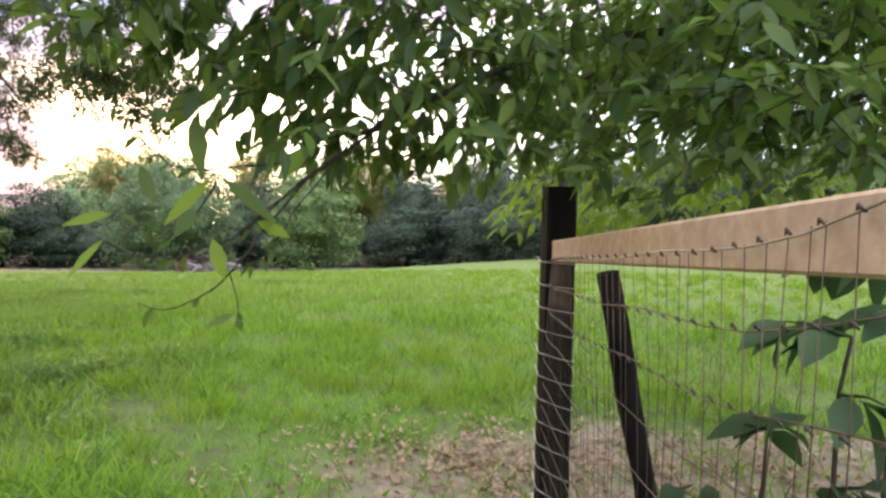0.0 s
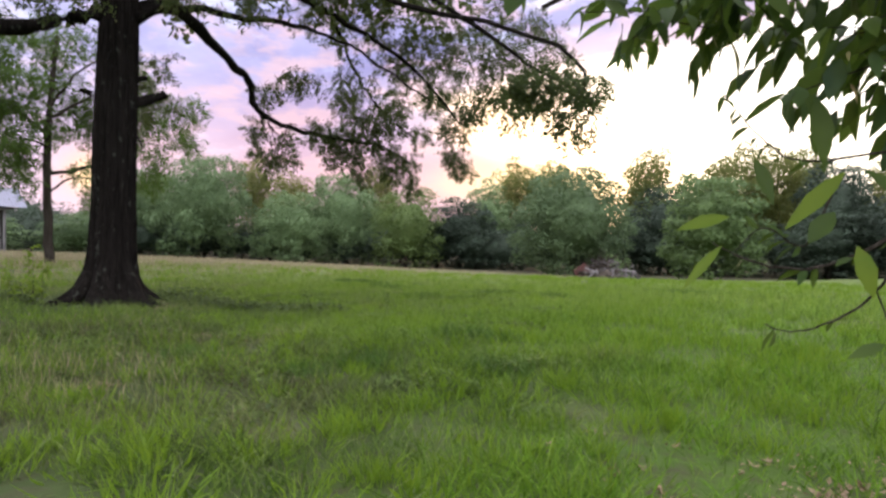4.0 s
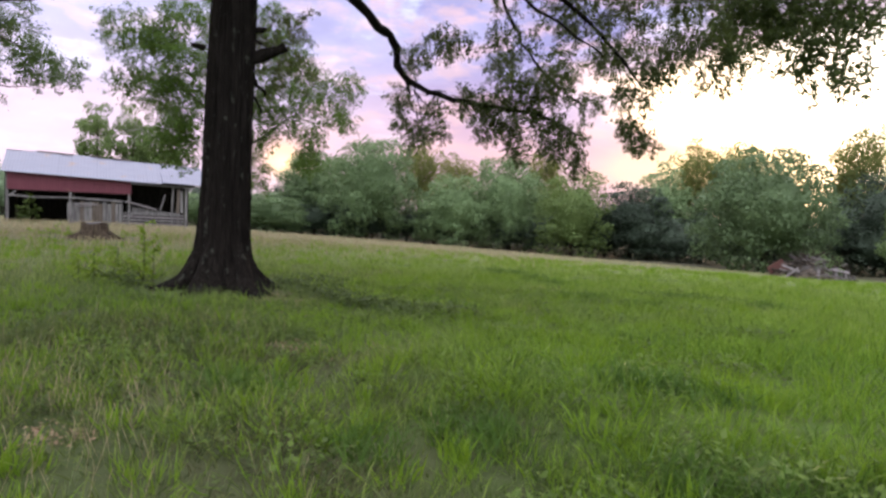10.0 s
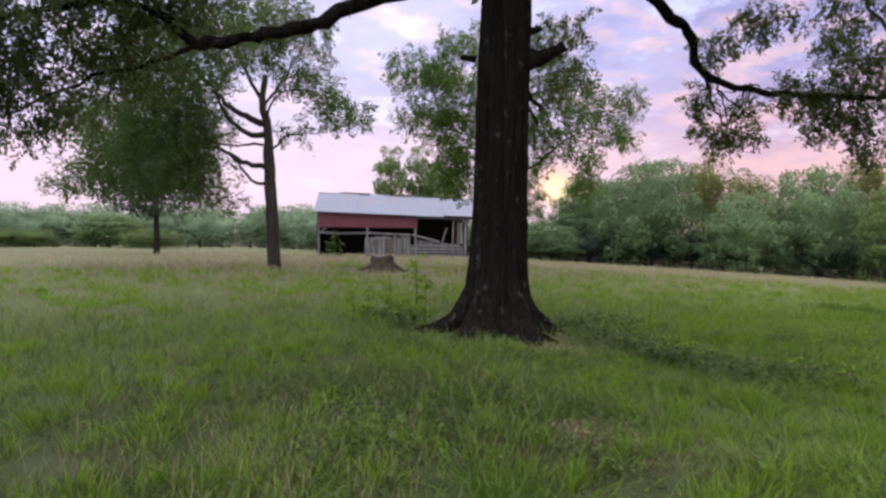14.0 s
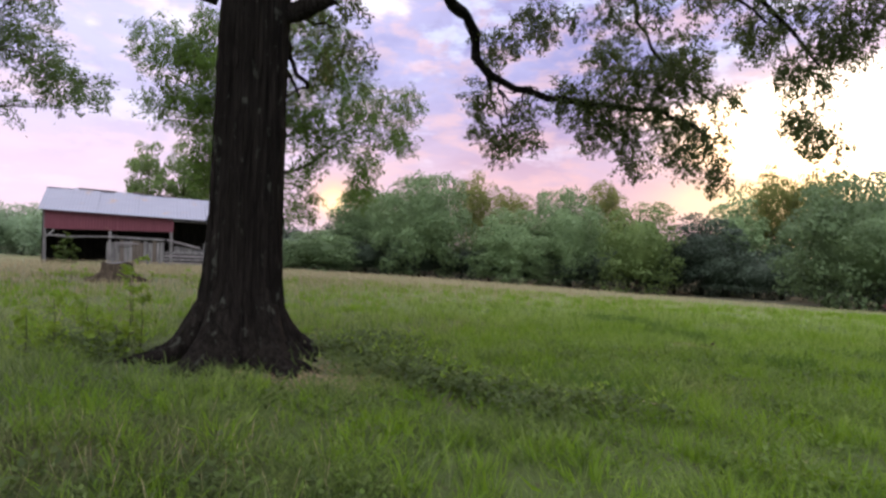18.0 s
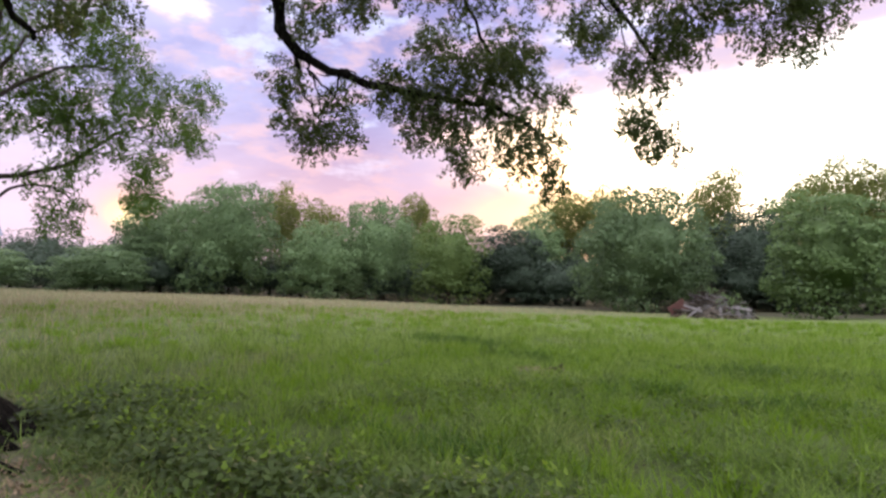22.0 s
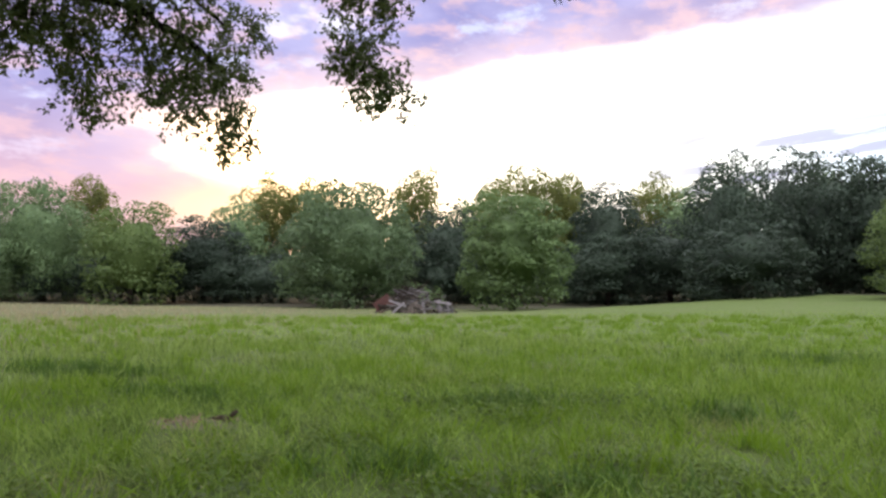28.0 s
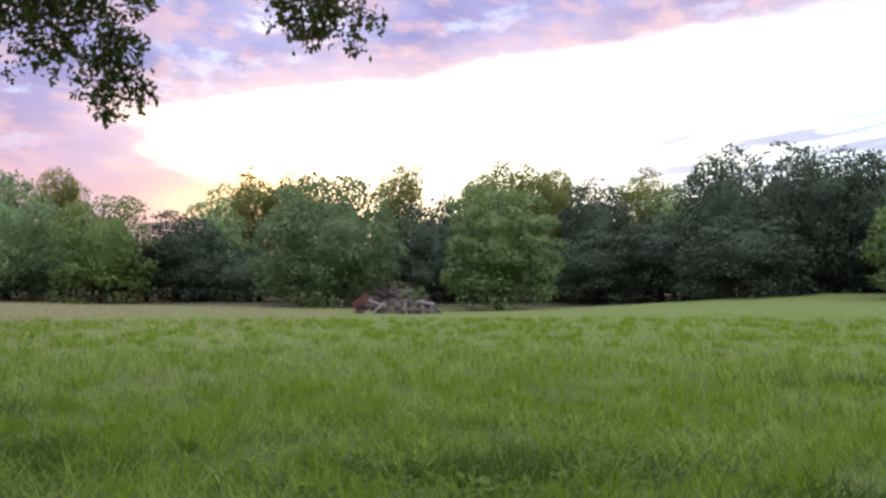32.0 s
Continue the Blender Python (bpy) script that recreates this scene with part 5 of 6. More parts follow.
def leaf_sheet(name, V, mat):
    n = len(V)
    F = (_LF[None] + (15 * np.arange(n))[:, None, None]).reshape(-1)
    m = len(F) // 4
    me = bpy.data.meshes.new(name)
    me.vertices.add(15 * n)
    me.vertices.foreach_set("co", np.asarray(V, np.float32).ravel())
    me.loops.add(4 * m)
    me.loops.foreach_set("vertex_index", F.astype(np.int32))
    me.polygons.add(m)
    me.polygons.foreach_set("loop_start", np.arange(0, 4 * m, 4, dtype=np.int32))
    me.polygons.foreach_set("use_smooth", np.ones(m, bool))
    me.update(calc_edges=True)
    me.materials.append(mat)
    return me


def leaves_on(pts, r, n, length, width, droop=0.5):
    """Leaves standing off both sides of a twig given by its points."""
    pts = np.array([tuple(p) for p in pts])
    t = np.sort(r.random(n)) * (len(pts) - 1.001)
    i = t.astype(int)
    P = pts[i] + (pts[i + 1] - pts[i]) * (t - i)[:, None]
    way = unit(pts[i + 1] - pts[i])
    side = unit(np.cross(way, np.array([0.1, 0.2, 1.0]))) * np.where(np.arange(n) % 2, 1, -1)[:, None]
    D = unit(way * 0.5 + side * 0.7 + r.normal(size=(n, 3)) * 0.35 - np.array([0, 0, droop]))
    S = unit(np.cross(D, np.array([0.0, 0.0, 1.0]) + r.normal(size=(n, 3)) * 0.45))
    return broad_leaves(P, D, S, r.uniform(*length, n), r.uniform(*width, n), r.uniform(0.05, 0.25, n), r.uniform(0.05, 0.4, n))


# ---- fence ----
def fence():
    rnd = random.Random(3)
    f = tagged(new("wire_fence"), "woven wire fence with dark posts and a sawn top rail", "fence")

    def post(x, y, top, w, turn, bottom=-0.3):
        bm = bmesh.new()
        board(bm, (x, y, H(x, y) + bottom), (x + 0.004, y - 0.01, top), w, w * 0.95, (math.cos(turn), math.sin(turn), 0))
        bmesh.ops.recalc_face_normals(bm, faces=bm.faces)
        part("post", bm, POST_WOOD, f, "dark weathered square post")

    post(0.485, 2.76, 1.64, 0.125, 0.15)
    post(0.64, -1.0, 1.75, 0.13, 0.1)
    part("brace_post", tube_mesh(curve_pts([(0.77, 1.80, -0.2), (0.62, 1.71, 0.6), (0.455, 1.62, 1.35)], 4, rnd, 0.004), [0.030] * 9, 8, rnd), POST_WOOD, f, "dark leaning brace stake")
    part("brace_post", tube_mesh([(1.05, 1.0, -0.1), (0.82, 1.25, 0.9)], [0.02, 0.018], 7, rnd), POST_WOOD, f, "dark leaning brace stake")
    bm = bmesh.new()
    board(bm, (0.475, 2.79, 1.368), (0.545, -1.05, 1.515), 0.086, 0.042, (0, 0, 1))
    bmesh.ops.recalc_face_normals(bm, faces=bm.faces)
    part("top_rail", bm, RAIL_WOOD, f, "pale sawn timber rail")

    def net(y, z):
        """A place on the sagging net."""
        bulge = 0.02 * math.sin(y * 2.3 + 1) + 0.015 * math.sin(z * 4 + y * 3)
        return (0.425 + (2.7 - y) * 0.014 + bulge, y, z + max(0.0, z / 1.4) * min(0.07, 0.165 * max(0.0, 1.1 - y) ** 2))

    strands = []
    for k in range(13):
        z0 = 1.335 - 0.1 * k
        q = [net(2.68 - 3.65 * i / 30, z0 + (0.050 * 3.65 * i / 30) * (1 - k / 13) + 0.006 * math.sin(i * 1.1 + k)) for i in range(31)]
        strands.append(part("wire", tube_mesh(q, [0.0020 if k == 0 else 0.0013] * 31, 5), WRAP_WIRE if k == 0 else WIRE, f))
    for k in range(72):
        y = 2.62 - 0.050 * k + rnd.uniform(-0.010, 0.010)
        ztop = 1.335 + 0.050 * (2.68 - y)
        lean = rnd.uniform(-0.03, 0.03)
        q = [net(y + lean * i / 6 + 0.012 * math.sin(i * 0.9 + k), ztop + (0.10 - ztop) * i / 6) for i in range(7)]
        part("wire", tube_mesh(q, [0.0008] * 7, 4), WIRE, f)
    # knots where the wires meet along the upper strands
    for k in range(58):
        y = 2.62 - 0.062 * k
        for row_ in range(3):
            z = 1.335 - 0.1 * row_ + 0.050 * (2.68 - y) * (1 - row_ / 13)
            x, yy, zz = net(y, z)
            part("wire_knot", tube_mesh([(x, yy - 0.008, zz - 0.003), (x - 0.003, yy, zz + 0.004), (x, yy + 0.008, zz - 0.002)], [0.0014, 0.0027, 0.0014], 5), WIRE, strands[row_])
    # strands wrapped slantwise round the corner post
    for k in range(14):
        z = 1.33 - 0.095 * k
        d = 0.012 + 0.006 * k
        q = [(0.415, 2.86, z + 0.01), (0.412, 2.72, z), (0.418, 2.688, z - 0.002), (0.49, 2.684, z - d * 0.6), (0.556, 2.688, z - d), (0.562, 2.75, z - d)]
        part("wire", tube_mesh(q, [0.0027] * 6, 5), WRAP_WIRE, f, "galvanised wire wrapped round the post, coloured as lit")


fence()


# ---- shrub tree over the fence ----
def shrub():
    r, rnd = np.random.default_rng(17), random.Random(17)
    t = tagged(new("shrub_tree"), "broad-leaved green tree branch hanging over the fence", "tree")

    made = {}

    def branch(pts, r0, r1, name="branch", n=5, wob=0.012):
        q = curve_pts(pts, n, rnd, wob)
        made[len(q), tuple(q[0])] = part(name, tube_mesh(q, [r0 + (r1 - r0) * i / (len(q) - 1) for i in range(len(q))], 7, rnd), TREE_BARK, t)
        return q

    branch([(3.3, 2.3, -0.4), (3.25, 2.3, 1.2), (3.0, 2.4, 2.6), (2.8, 2.5, 4.0)], 0.09, 0.05, "trunk")
    mains = [
        branch([(3.05, 2.4, 2.3), (1.9, 2.4, 2.35), (0.9, 2.15, 2.15), (0.2, 1.9, 1.92), (-0.21, 1.73, 1.69)], 0.022, 0.006),
        branch([(3.0, 2.4, 2.5), (1.7, 2.2, 2.75), (0.5, 1.8, 2.55), (-0.4, 1.5, 2.2), (-1.0, 1.3, 1.9)], 0.024, 0.005),
        branch([(3.0, 2.4, 2.6), (2.0, 2.9, 2.6), (1.0, 3.0, 2.3), (0.3, 2.9, 2.0)], 0.022, 0.005),
        branch([(3.1, 2.4, 2.0), (2.2, 2.0, 2.0), (1.3, 1.7, 1.85), (0.7, 1.6, 1.7)], 0.018, 0.005),
        branch([(3.0, 2.5, 2.8), (1.6, 1.6, 3.0), (0.4, 1.2, 2.8), (-0.5, 1.1, 2.4), (-0.95, 1.15, 2.1)], 0.02, 0.004),
    ]
    V = []
    # the hanging spray: long bare twigs with a few leaves
    hang = [branch([(-0.023, 1.993, 1.862), (-0.123, 1.82, 1.747), (-0.275, 1.583, 1.579), (-0.343, 1.466, 1.488), (-0.411, 1.40, 1.419), (-0.49, 1.344, 1.379), (-0.571, 1.309, 1.384), (-0.647, 1.295, 1.42)], 0.0062, 0.0012, "twig", 5, 0.002),
            branch([(-0.265, 1.554, 1.584), (-0.35, 1.433, 1.433), (-0.405, 1.38, 1.341), (-0.463, 1.348, 1.29), (-0.522, 1.326, 1.268), (-0.56, 1.319, 1.279)], 0.0032, 0.0010, "twig", 5, 0.002),
            branch([(-0.403, 1.381, 1.344), (-0.38, 1.374, 1.271), (-0.383, 1.362, 1.232)], 0.0016, 0.0008, "twig", 4, 0.001),
            branch([(-0.324, 1.625, 1.613), (-0.449, 1.499, 1.582), (-0.531, 1.432, 1.572), (-0.59, 1.391, 1.614), (-0.656, 1.36, 1.702)], 0.003, 0.0010, "twig", 5, 0.002),
            branch([(-0.471, 1.474, 1.548), (-0.506, 1.352, 1.417), (-0.567, 1.331, 1.447), (-0.612, 1.311, 1.402)], 0.0022, 0.0009, "twig", 5, 0.002),
            branch([(-0.21, 1.68, 1.66), (-0.29, 1.52, 1.50), (-0.33, 1.44, 1.40), (-0.37, 1.40, 1.36)], 0.0022, 0.0009, "twig", 5, 0.003)]
    for q, n in zip(hang, (12, 4, 2, 12, 9, 9)):
        for v in leaves_on(q[len(q) // 3:], r, n, (0.025, 0.055), (0.010, 0.020), 0.45):
            part("leaf", leaf_sheet("leaf", v[None], SHRUB_LEAF), SHRUB_LEAF, made[len(q), tuple(q[0])])
    for p, d, wd in (((-0.427, 1.40, 1.549), (0.121, 0.0, -0.087), 0.036), ((-0.348, 1.538, 1.561), (0.08, -0.003, 0.087), 0.05), ((-0.62, 1.301, 1.465), (-0.078, -0.036, -0.022), 0.03),
                     ((-0.465, 1.351, 1.475), (-0.033, -0.028, -0.052), 0.04), ((-0.431, 1.357, 1.418), (0.03, -0.016, -0.077), 0.034), ((-0.361, 1.432, 1.459), (0.074, -0.007, -0.03), 0.034),
                     ((-0.455, 1.395, 1.546), (-0.083, -0.038, -0.094), 0.034), ((-0.595, 1.369, 1.572), (0.036, -0.015, -0.08), 0.03), ((-0.628, 1.288, 1.414), (-0.056, -0.03, -0.077), 0.022),
                     ((-0.51, 1.438, 1.69), (0.026, -0.017, -0.123), 0.045), ((-0.387, 1.362, 1.258), (-0.047, -0.03, -0.019), 0.022)):
        D = unit(np.array([d], float))
        S = unit(np.cross(D, unit(np.array([[0.25, -0.8, 0.5]]) + r.normal(size=(1, 3)) * 0.25)))
        ln = math.sqrt(sum(c * c for c in d)) * 1.05
        v = broad_leaves(np.array([p], float), D, S, [ln], [wd], [rnd.uniform(0.03, 0.18)], [rnd.uniform(0.0, 0.25)])
        leaf_ = rnd.choice([SHRUB_LEAF, SHRUB_LEAF, SHRUB_LIT])
        part("leaf", leaf_sheet("leaf", v, leaf_), leaf_, t)
    # the leafy mass
    twigs = []
    for k in range(1300):
        m = mains[k % len(mains)]
        p = m[min(len(m) - 1, int(len(m) * (0.18 + 0.82 * rnd.random())))]
        a = Vector(p) + Vector((rnd.gauss(0, 0.16), rnd.gauss(0, 0.22), rnd.gauss(0.06, 0.17)))
        d = Vector((rnd.gauss(-0.25, 0.5), rnd.gauss(-0.1, 0.6), rnd.gauss(-0.22, 0.35))).normalized() * rnd.uniform(0.2, 0.36)
        b = a + d * 0.5 + Vector((0, 0, 0.02))
        c = a + d - Vector((0, 0, 0.03))
        lim = 1.72 if c.x < -0.55 else 1.56 if c.x < 0.35 else 1.50
        if min(a.z, c.z) < lim or (Vector((0, 0.1, 1.45)) - c).length < 0.95 or c.x < -1.02 + 0.25 * max(0, 1.2 - c.y) or (c.x < -0.1 and c.z < 2.0 and rnd.random() < 0.45):
            continue
        twigs.append((a, b, c))
    for a, b, c in twigs:
        V.append(leaves_on([a, b, c], r, 11, (0.05, 0.10), (0.022, 0.042), 0.4))
    # clumps that hang at the outer end
    ends = []
    for x, y, z, n in [(-0.42, 1.77, 1.82, 6), (-0.30, 1.72, 1.74, 6), (-0.28, 1.68, 1.86, 8), (-0.55, 1.75, 1.97, 6), (-0.80, 1.90, 2.04, 9), (-0.92, 1.85, 2.1, 6), (-0.36, 1.70, 1.98, 8), (-0.13, 1.97, 1.82, 6), (0.05, 2.0, 1.74, 5), (-0.39, 1.93, 2.03, 8), (-0.04, 1.99, 1.97, 5), (-0.19, 1.96, 1.70, 4), (-0.30, 1.94, 1.91, 7), (-0.22, 1.95, 2.08, 6), (0.12, 2.0, 1.86, 5), (-0.62, 1.95, 2.0, 8), (-0.75, 1.9, 2.12, 8)]:
        for _ in range(n):
            a = Vector((x + rnd.gauss(0, 0.07), y + rnd.gauss(0, 0.08), z + rnd.gauss(0.02, 0.05)))
            c = a + Vector((rnd.gauss(-0.06, 0.06), rnd.gauss(-0.05, 0.07), rnd.gauss(-0.07, 0.04)))
            ends.append((a, a.lerp(c, 0.5), c))
    for a, b, c in ends:
        V.append(leaves_on([a, b, c], r, 6, (0.07, 0.12), (0.022, 0.040), 0.6))
    twigs += ends
    # deeper boughs behind the fence, the lower ones in the lit yellow-green leaf colour
    for lo_, hi_, n, mat in ((1.95, 3.0, 700, SHRUB_LEAF), (1.50, 1.95, 230, SHRUB_LIT)):
        W = [leaves_on([Vector((x, y, z)), Vector((x - 0.3, y - 0.2, z - 0.15))], r, 6, (0.07, 0.12), (0.03, 0.05), 0.5)
             for x, y, z in [(rnd.uniform(0.5, 3.4), rnd.uniform(2.9, 5.4), rnd.uniform(lo_, hi_)) for _ in range(n)]]
        if mat is SHRUB_LEAF:
            V += W
        else:
            tagged(part("young_leaves", leaf_sheet("young_leaves", np.concatenate(W), mat), mat, t, "yellow-green leaves coloured as if sunlit"), kind="stuff")
    tagged(part("leaves", leaf_sheet("leaves", np.concatenate(V), SHRUB_LEAF), SHRUB_LEAF, t), kind="stuff")
    tagged(part("twig_spray", twig_mesh("twig_spray", [(np.array(a), np.array(c)) for a, b, c in twigs], TREE_BARK, 0.0022), TREE_BARK, t), kind="stuff")


shrub()


SAPLING_LEAF = leaf_mat("sapling_leaf", (0.014, 0.034, 0.016), (0.045, 0.085, 0.026), 0.3, 0.7)


def sapling(x, y, top, seed, leaf=(0.07, 0.12), n=34, label="dark-leaved sapling growing up through the wire fence", mat=SHRUB_LEAF, w=0.5, name="sapling", low=0.62):
    r, rnd = np.random.default_rng(seed), random.Random(seed)
    z = H(x, y)
    s = tagged(new(name), label, "plant")
    q = curve_pts([(x, y, z - 0.05), (x - 0.02, y + 0.02, z + (top - z) * 0.5), (x + 0.02, y, top)], 4, rnd, 0.008)
    part("stem", tube_mesh(q, [0.008 - 0.0006 * i for i in range(len(q))], 6), TREE_BARK, s)
    for k in range(max(3, n // 8)):
        p = q[int((len(q) - 1) * (1.0 - low * k / max(1, n // 8 - 1)))]
        e = p + Vector((rnd.uniform(-0.14, 0.14), rnd.uniform(-0.14, 0.14), rnd.uniform(0.0, 0.1))) * (w / 0.5)
        shoot = part("side_shoot", tube_mesh([p, p.lerp(e, 0.5) + Vector((0, 0, 0.01)), e], [0.0035, 0.0025, 0.0012], 5), mat, s)
        for v in leaves_on([p, p.lerp(e, 0.5), e], r, 8, leaf, (leaf[0] * w, leaf[1] * w), 0.4):
            part("leaf", leaf_sheet("leaf", v[None], mat), mat, shoot)


sapling(0.74, 1.12, 1.28, 5, (0.09, 0.14), 48, mat=SAPLING_LEAF)
sapling(0.90, 1.20, 1.42, 7, (0.09, 0.15), 48, mat=SAPLING_LEAF)
sapling(0.66, 1.24, 1.06, 6, (0.08, 0.13), 32, mat=SAPLING_LEAF)
for k, (x, y, h) in enumerate([(-14.55, 5.9, 0.75), (-14.75, 5.8, 0.95), (-14.5, 5.3, 0.7), (-14.3, 5.4, 0.5), (-15.2, 5.9, 1.1), (-14.1, 5.55, 0.45), (-14.9, 5.0, 0.6), (-14.6, 4.7, 0.5)]):
    sapling(x, y, H(x, y) + h, 30 + k, (0.06, 0.12), 72, "green leafy weed standing beside the oak trunk", WEED_LEAF, 0.62, "weed", 0.92)
for k, (x, y, h) in enumerate([(-27.9, 6.7, 0.34), (-27.8, 6.2, 0.30), (-28.2, 6.4, 0.4), (-28.0, 5.7, 0.22), (-27.9, 8.6, 0.3), (-26.5, 9.3, 0.4)]):
    sapling(x, y, H(x, y) + h, 50 + k, (0.08, 0.14), 24, "leafy weed growing beside the old stump", WEED_LEAF, 0.6, "weed")


MEADOW_WEED = leaf_mat("meadow_weed_leaf", (0.055, 0.100, 0.018), (0.135, 0.190, 0.034), 0.35)


def weed_bed(label, spots, seed, count, size, mat=WEED_LEAF, tall=0.16):
    """Low broad-leaved weeds: rosettes of leaves over patches (x, y, radius x, radius y)."""
    r = np.random.default_rng(seed)
    P = []
    for x, y, a, b in spots:
        n = int(count * a * b)
        g = r.normal(size=(n, 2)) * 0.55
        P.append(np.stack([x + g[:, 0] * a, y + g[:, 1] * b], 1))
    P = np.concatenate(P)
    P = np.repeat(P, 5, 0) + r.normal(size=(len(P) * 5, 2)) * 0.03
    n = len(P)
    z = height(P[:, 0], P[:, 1]) + r.uniform(0.0, tall, n)
    w = r.uniform(0, 2 * np.pi, n)
    D = unit(np.stack([np.cos(w), np.sin(w), r.uniform(-0.2, 0.8, n)], 1))
    S = unit(np.cross(D, np.array([0, 0, 1.0]) + r.normal(size=(n, 3)) * 0.3))
    V = blades(np.column_stack([P, z]), D, S, r.uniform(*size, n), r.uniform(*size, n) * 0.55, r.uniform(0, 0.5, n), 0.5)
    tagged(new("weeds", mesh_quads("weeds", V, mat)), label, "weeds", kind="stuff")


DARK_WEED = leaf_mat("dark_weed_leaf", (0.030, 0.050, 0.015), (0.100, 0.135, 0.032), 0.3)
weed_bed("dark low weeds and ivy at the foot of the oak", [(-13.4, 8.3, 0.7, 0.55), (-12.3, 8.1, 0.8, 0.5), (-11.6, 8.2, 0.7, 0.5), (-11.0, 8.4, 0.6, 0.4), (-10.3, 8.3, 0.6, 0.4), (-9.8, 8.8, 0.5, 0.35), (-13.9, 8.9, 0.8, 0.5),
         (-14.4, 5.5, 0.6, 0.35), (-15.2, 5.4, 0.5, 0.4)], 3, 520, (0.045, 0.105), DARK_WEED, 0.20)
# brighter leaves on top paint the lit tips of the weed bed
weed_bed("yellow-green weed tips, coloured as lit, over the dark bed beside the oak", [(-13.3, 8.4, 0.6, 0.5), (-12.3, 8.3, 0.8, 0.4), (-11.5, 8.4, 0.6, 0.4), (-10.7, 8.6, 0.6, 0.35), (-13.8, 9.1, 0.7, 0.5), (-9.9, 9.0, 0.5, 0.3),
         (-14.6, 5.3, 0.5, 0.3), (-15.2, 5.2, 0.5, 0.4)], 6, 85, (0.045, 0.09), WEED_LEAF, 0.28)
weed_bed("thin low ivy and dead leaves before the oak roots", [(-12.7, 6.7, 0.3, 0.6), (-13.2, 5.5, 0.4, 0.4)], 5, 260, (0.03, 0.07), DARK_WEED, 0.06)
_rs = random.Random(77)
_spots = []
for _x, _y in [(-4.8, 4.0), (-5.5, 6.0), (-7, 6.4), (-8.2, 5.4), (-8.5, 8.2), (-9.5, 9.8), (-9.2, 11.5), (-10, 13), (-8.2, 13.6), (-10.8, 14.6), (-11.6, 10.4), (-7.2, 10.6), (-12.2, 12.4), (-9.2, 16.2)]:
    _spots += [(_x + _rs.gauss(0, 0.9), _y + _rs.gauss(0, 0.9), _rs.uniform(0.15, 0.5), _rs.uniform(0.12, 0.3)) for _ in range(6)]
weed_bed("scattered clover and broad-leaved weeds in the sward", _spots, 14, 330, (0.03, 0.07), MEADOW_WEED, 0.14)
weed_bed("dark scattered weeds low in the sward", [(x + 0.3, y - 0.2, a, c) for x, y, a, c in _spots[::2]], 15, 260, (0.03, 0.08), DARK_WEED, 0.12)
weed_bed("low weeds mixed into the worn grass before the oak", [(-11.3, 6.6, 1.0, 0.9), (-10.2, 7.2, 0.9, 0.8), (-9.6, 5.0, 1.2, 1.0), (-12.4, 5.2, 0.8, 0.9), (-8.0, 3.8, 1.0, 0.8), (-10.8, 3.6, 1.4, 0.8)], 13, 90, (0.04, 0.09), DARK_WEED, 0.14)
weed_bed("patches of broad-leaved weeds in the meadow", [(-5.0, 7.1, 0.5, 0.35), (-9.9, 15.2, 0.7, 0.5), (-8.0, 8.4, 0.5, 0.4), (-11.7, 11.1, 0.8, 0.6), (-9.0, 4.0, 0.8, 0.6), (-3.4, 6.0, 0.5, 0.4), (-7.6, 12.5, 0.5, 0.4), (-11.6, 13.0, 0.5, 0.4), (-6.0, 10.5, 0.5, 0.4)], 4, 240, (0.04, 0.08), MEADOW_WEED, 0.16)
LITTER = leaf_mat("dead_leaf", (0.16, 0.10, 0.06), (0.34, 0.24, 0.16), 0.1)
weed_bed("dry brown leaf litter on bare earth", [(1.2, 3.7, 2.0, 0.8), (0.0, 3.9, 0.8, 0.5), (-12.3, 7.1, 0.7, 0.6), (-8.6, 5.8, 0.4, 0.3), (-12.6, 14.3, 0.4, 0.2), (-7.0, 3.2, 0.3, 0.2)], 9, 420, (0.03, 0.06), LITTER, 0.03)
STRAW = leaf_mat("dry_stalk", (0.24, 0.195, 0.12), (0.36, 0.30, 0.19), 0.3)


def dry_stalks():
    r = np.random.default_rng(12)
    spots = [(-8.4, 3.0, 1.2, 0.9, 320), (-7.0, 3.2, 0.9, 0.6, 380), (-9.6, 5.2, 1.0, 0.6, 140), (-30, 6, 7, 6, 5000), (-30, 16, 7, 8, 4000), (-36, 12, 9, 12, 6000), (-40, 30, 14, 14, 6000)]
    P = np.concatenate([np.stack([x + r.normal(size=n) * a, y + r.normal(size=n) * b], 1) for x, y, a, b, n in spots])
    P = P[(bare(P) > 1.1) & ((way_distance(P) > 9) | (P[:, 1] < 7))]
    loc = np.stack([(P[:, 0] + 46.9) * 0.196 + (P[:, 1] - 6.7) * 0.981, -(P[:, 0] + 46.9) * 0.981 + (P[:, 1] - 6.7) * 0.196], 1)
    P = P[~((loc[:, 0] > -0.3) & (loc[:, 0] < 10.6) & (loc[:, 1] > -0.1) & (loc[:, 1] < 5.4))]
    n = len(P)
    far = np.clip((-P[:, 0] - 12) / 15, 0, 1)
    w = r.uniform(0, 2 * np.pi, n)
    D = unit(np.stack([np.cos(w) * 0.35, np.sin(w) * 0.35, np.ones(n)], 1))
    S = unit(np.cross(D, r.normal(size=(n, 3))))
    V = blades(np.column_stack([P, height(P[:, 0], P[:, 1])]), D, S, r.uniform(0.18, 0.34, n), 0.004 + 0.016 * far, r.uniform(-0.2, 0.2, n), 0.8)
    tagged(new("dry_grass", mesh_quads("dry_grass", V, STRAW)), "tan dry grass stalks with seed heads", "grass", kind="stuff")


dry_stalks()


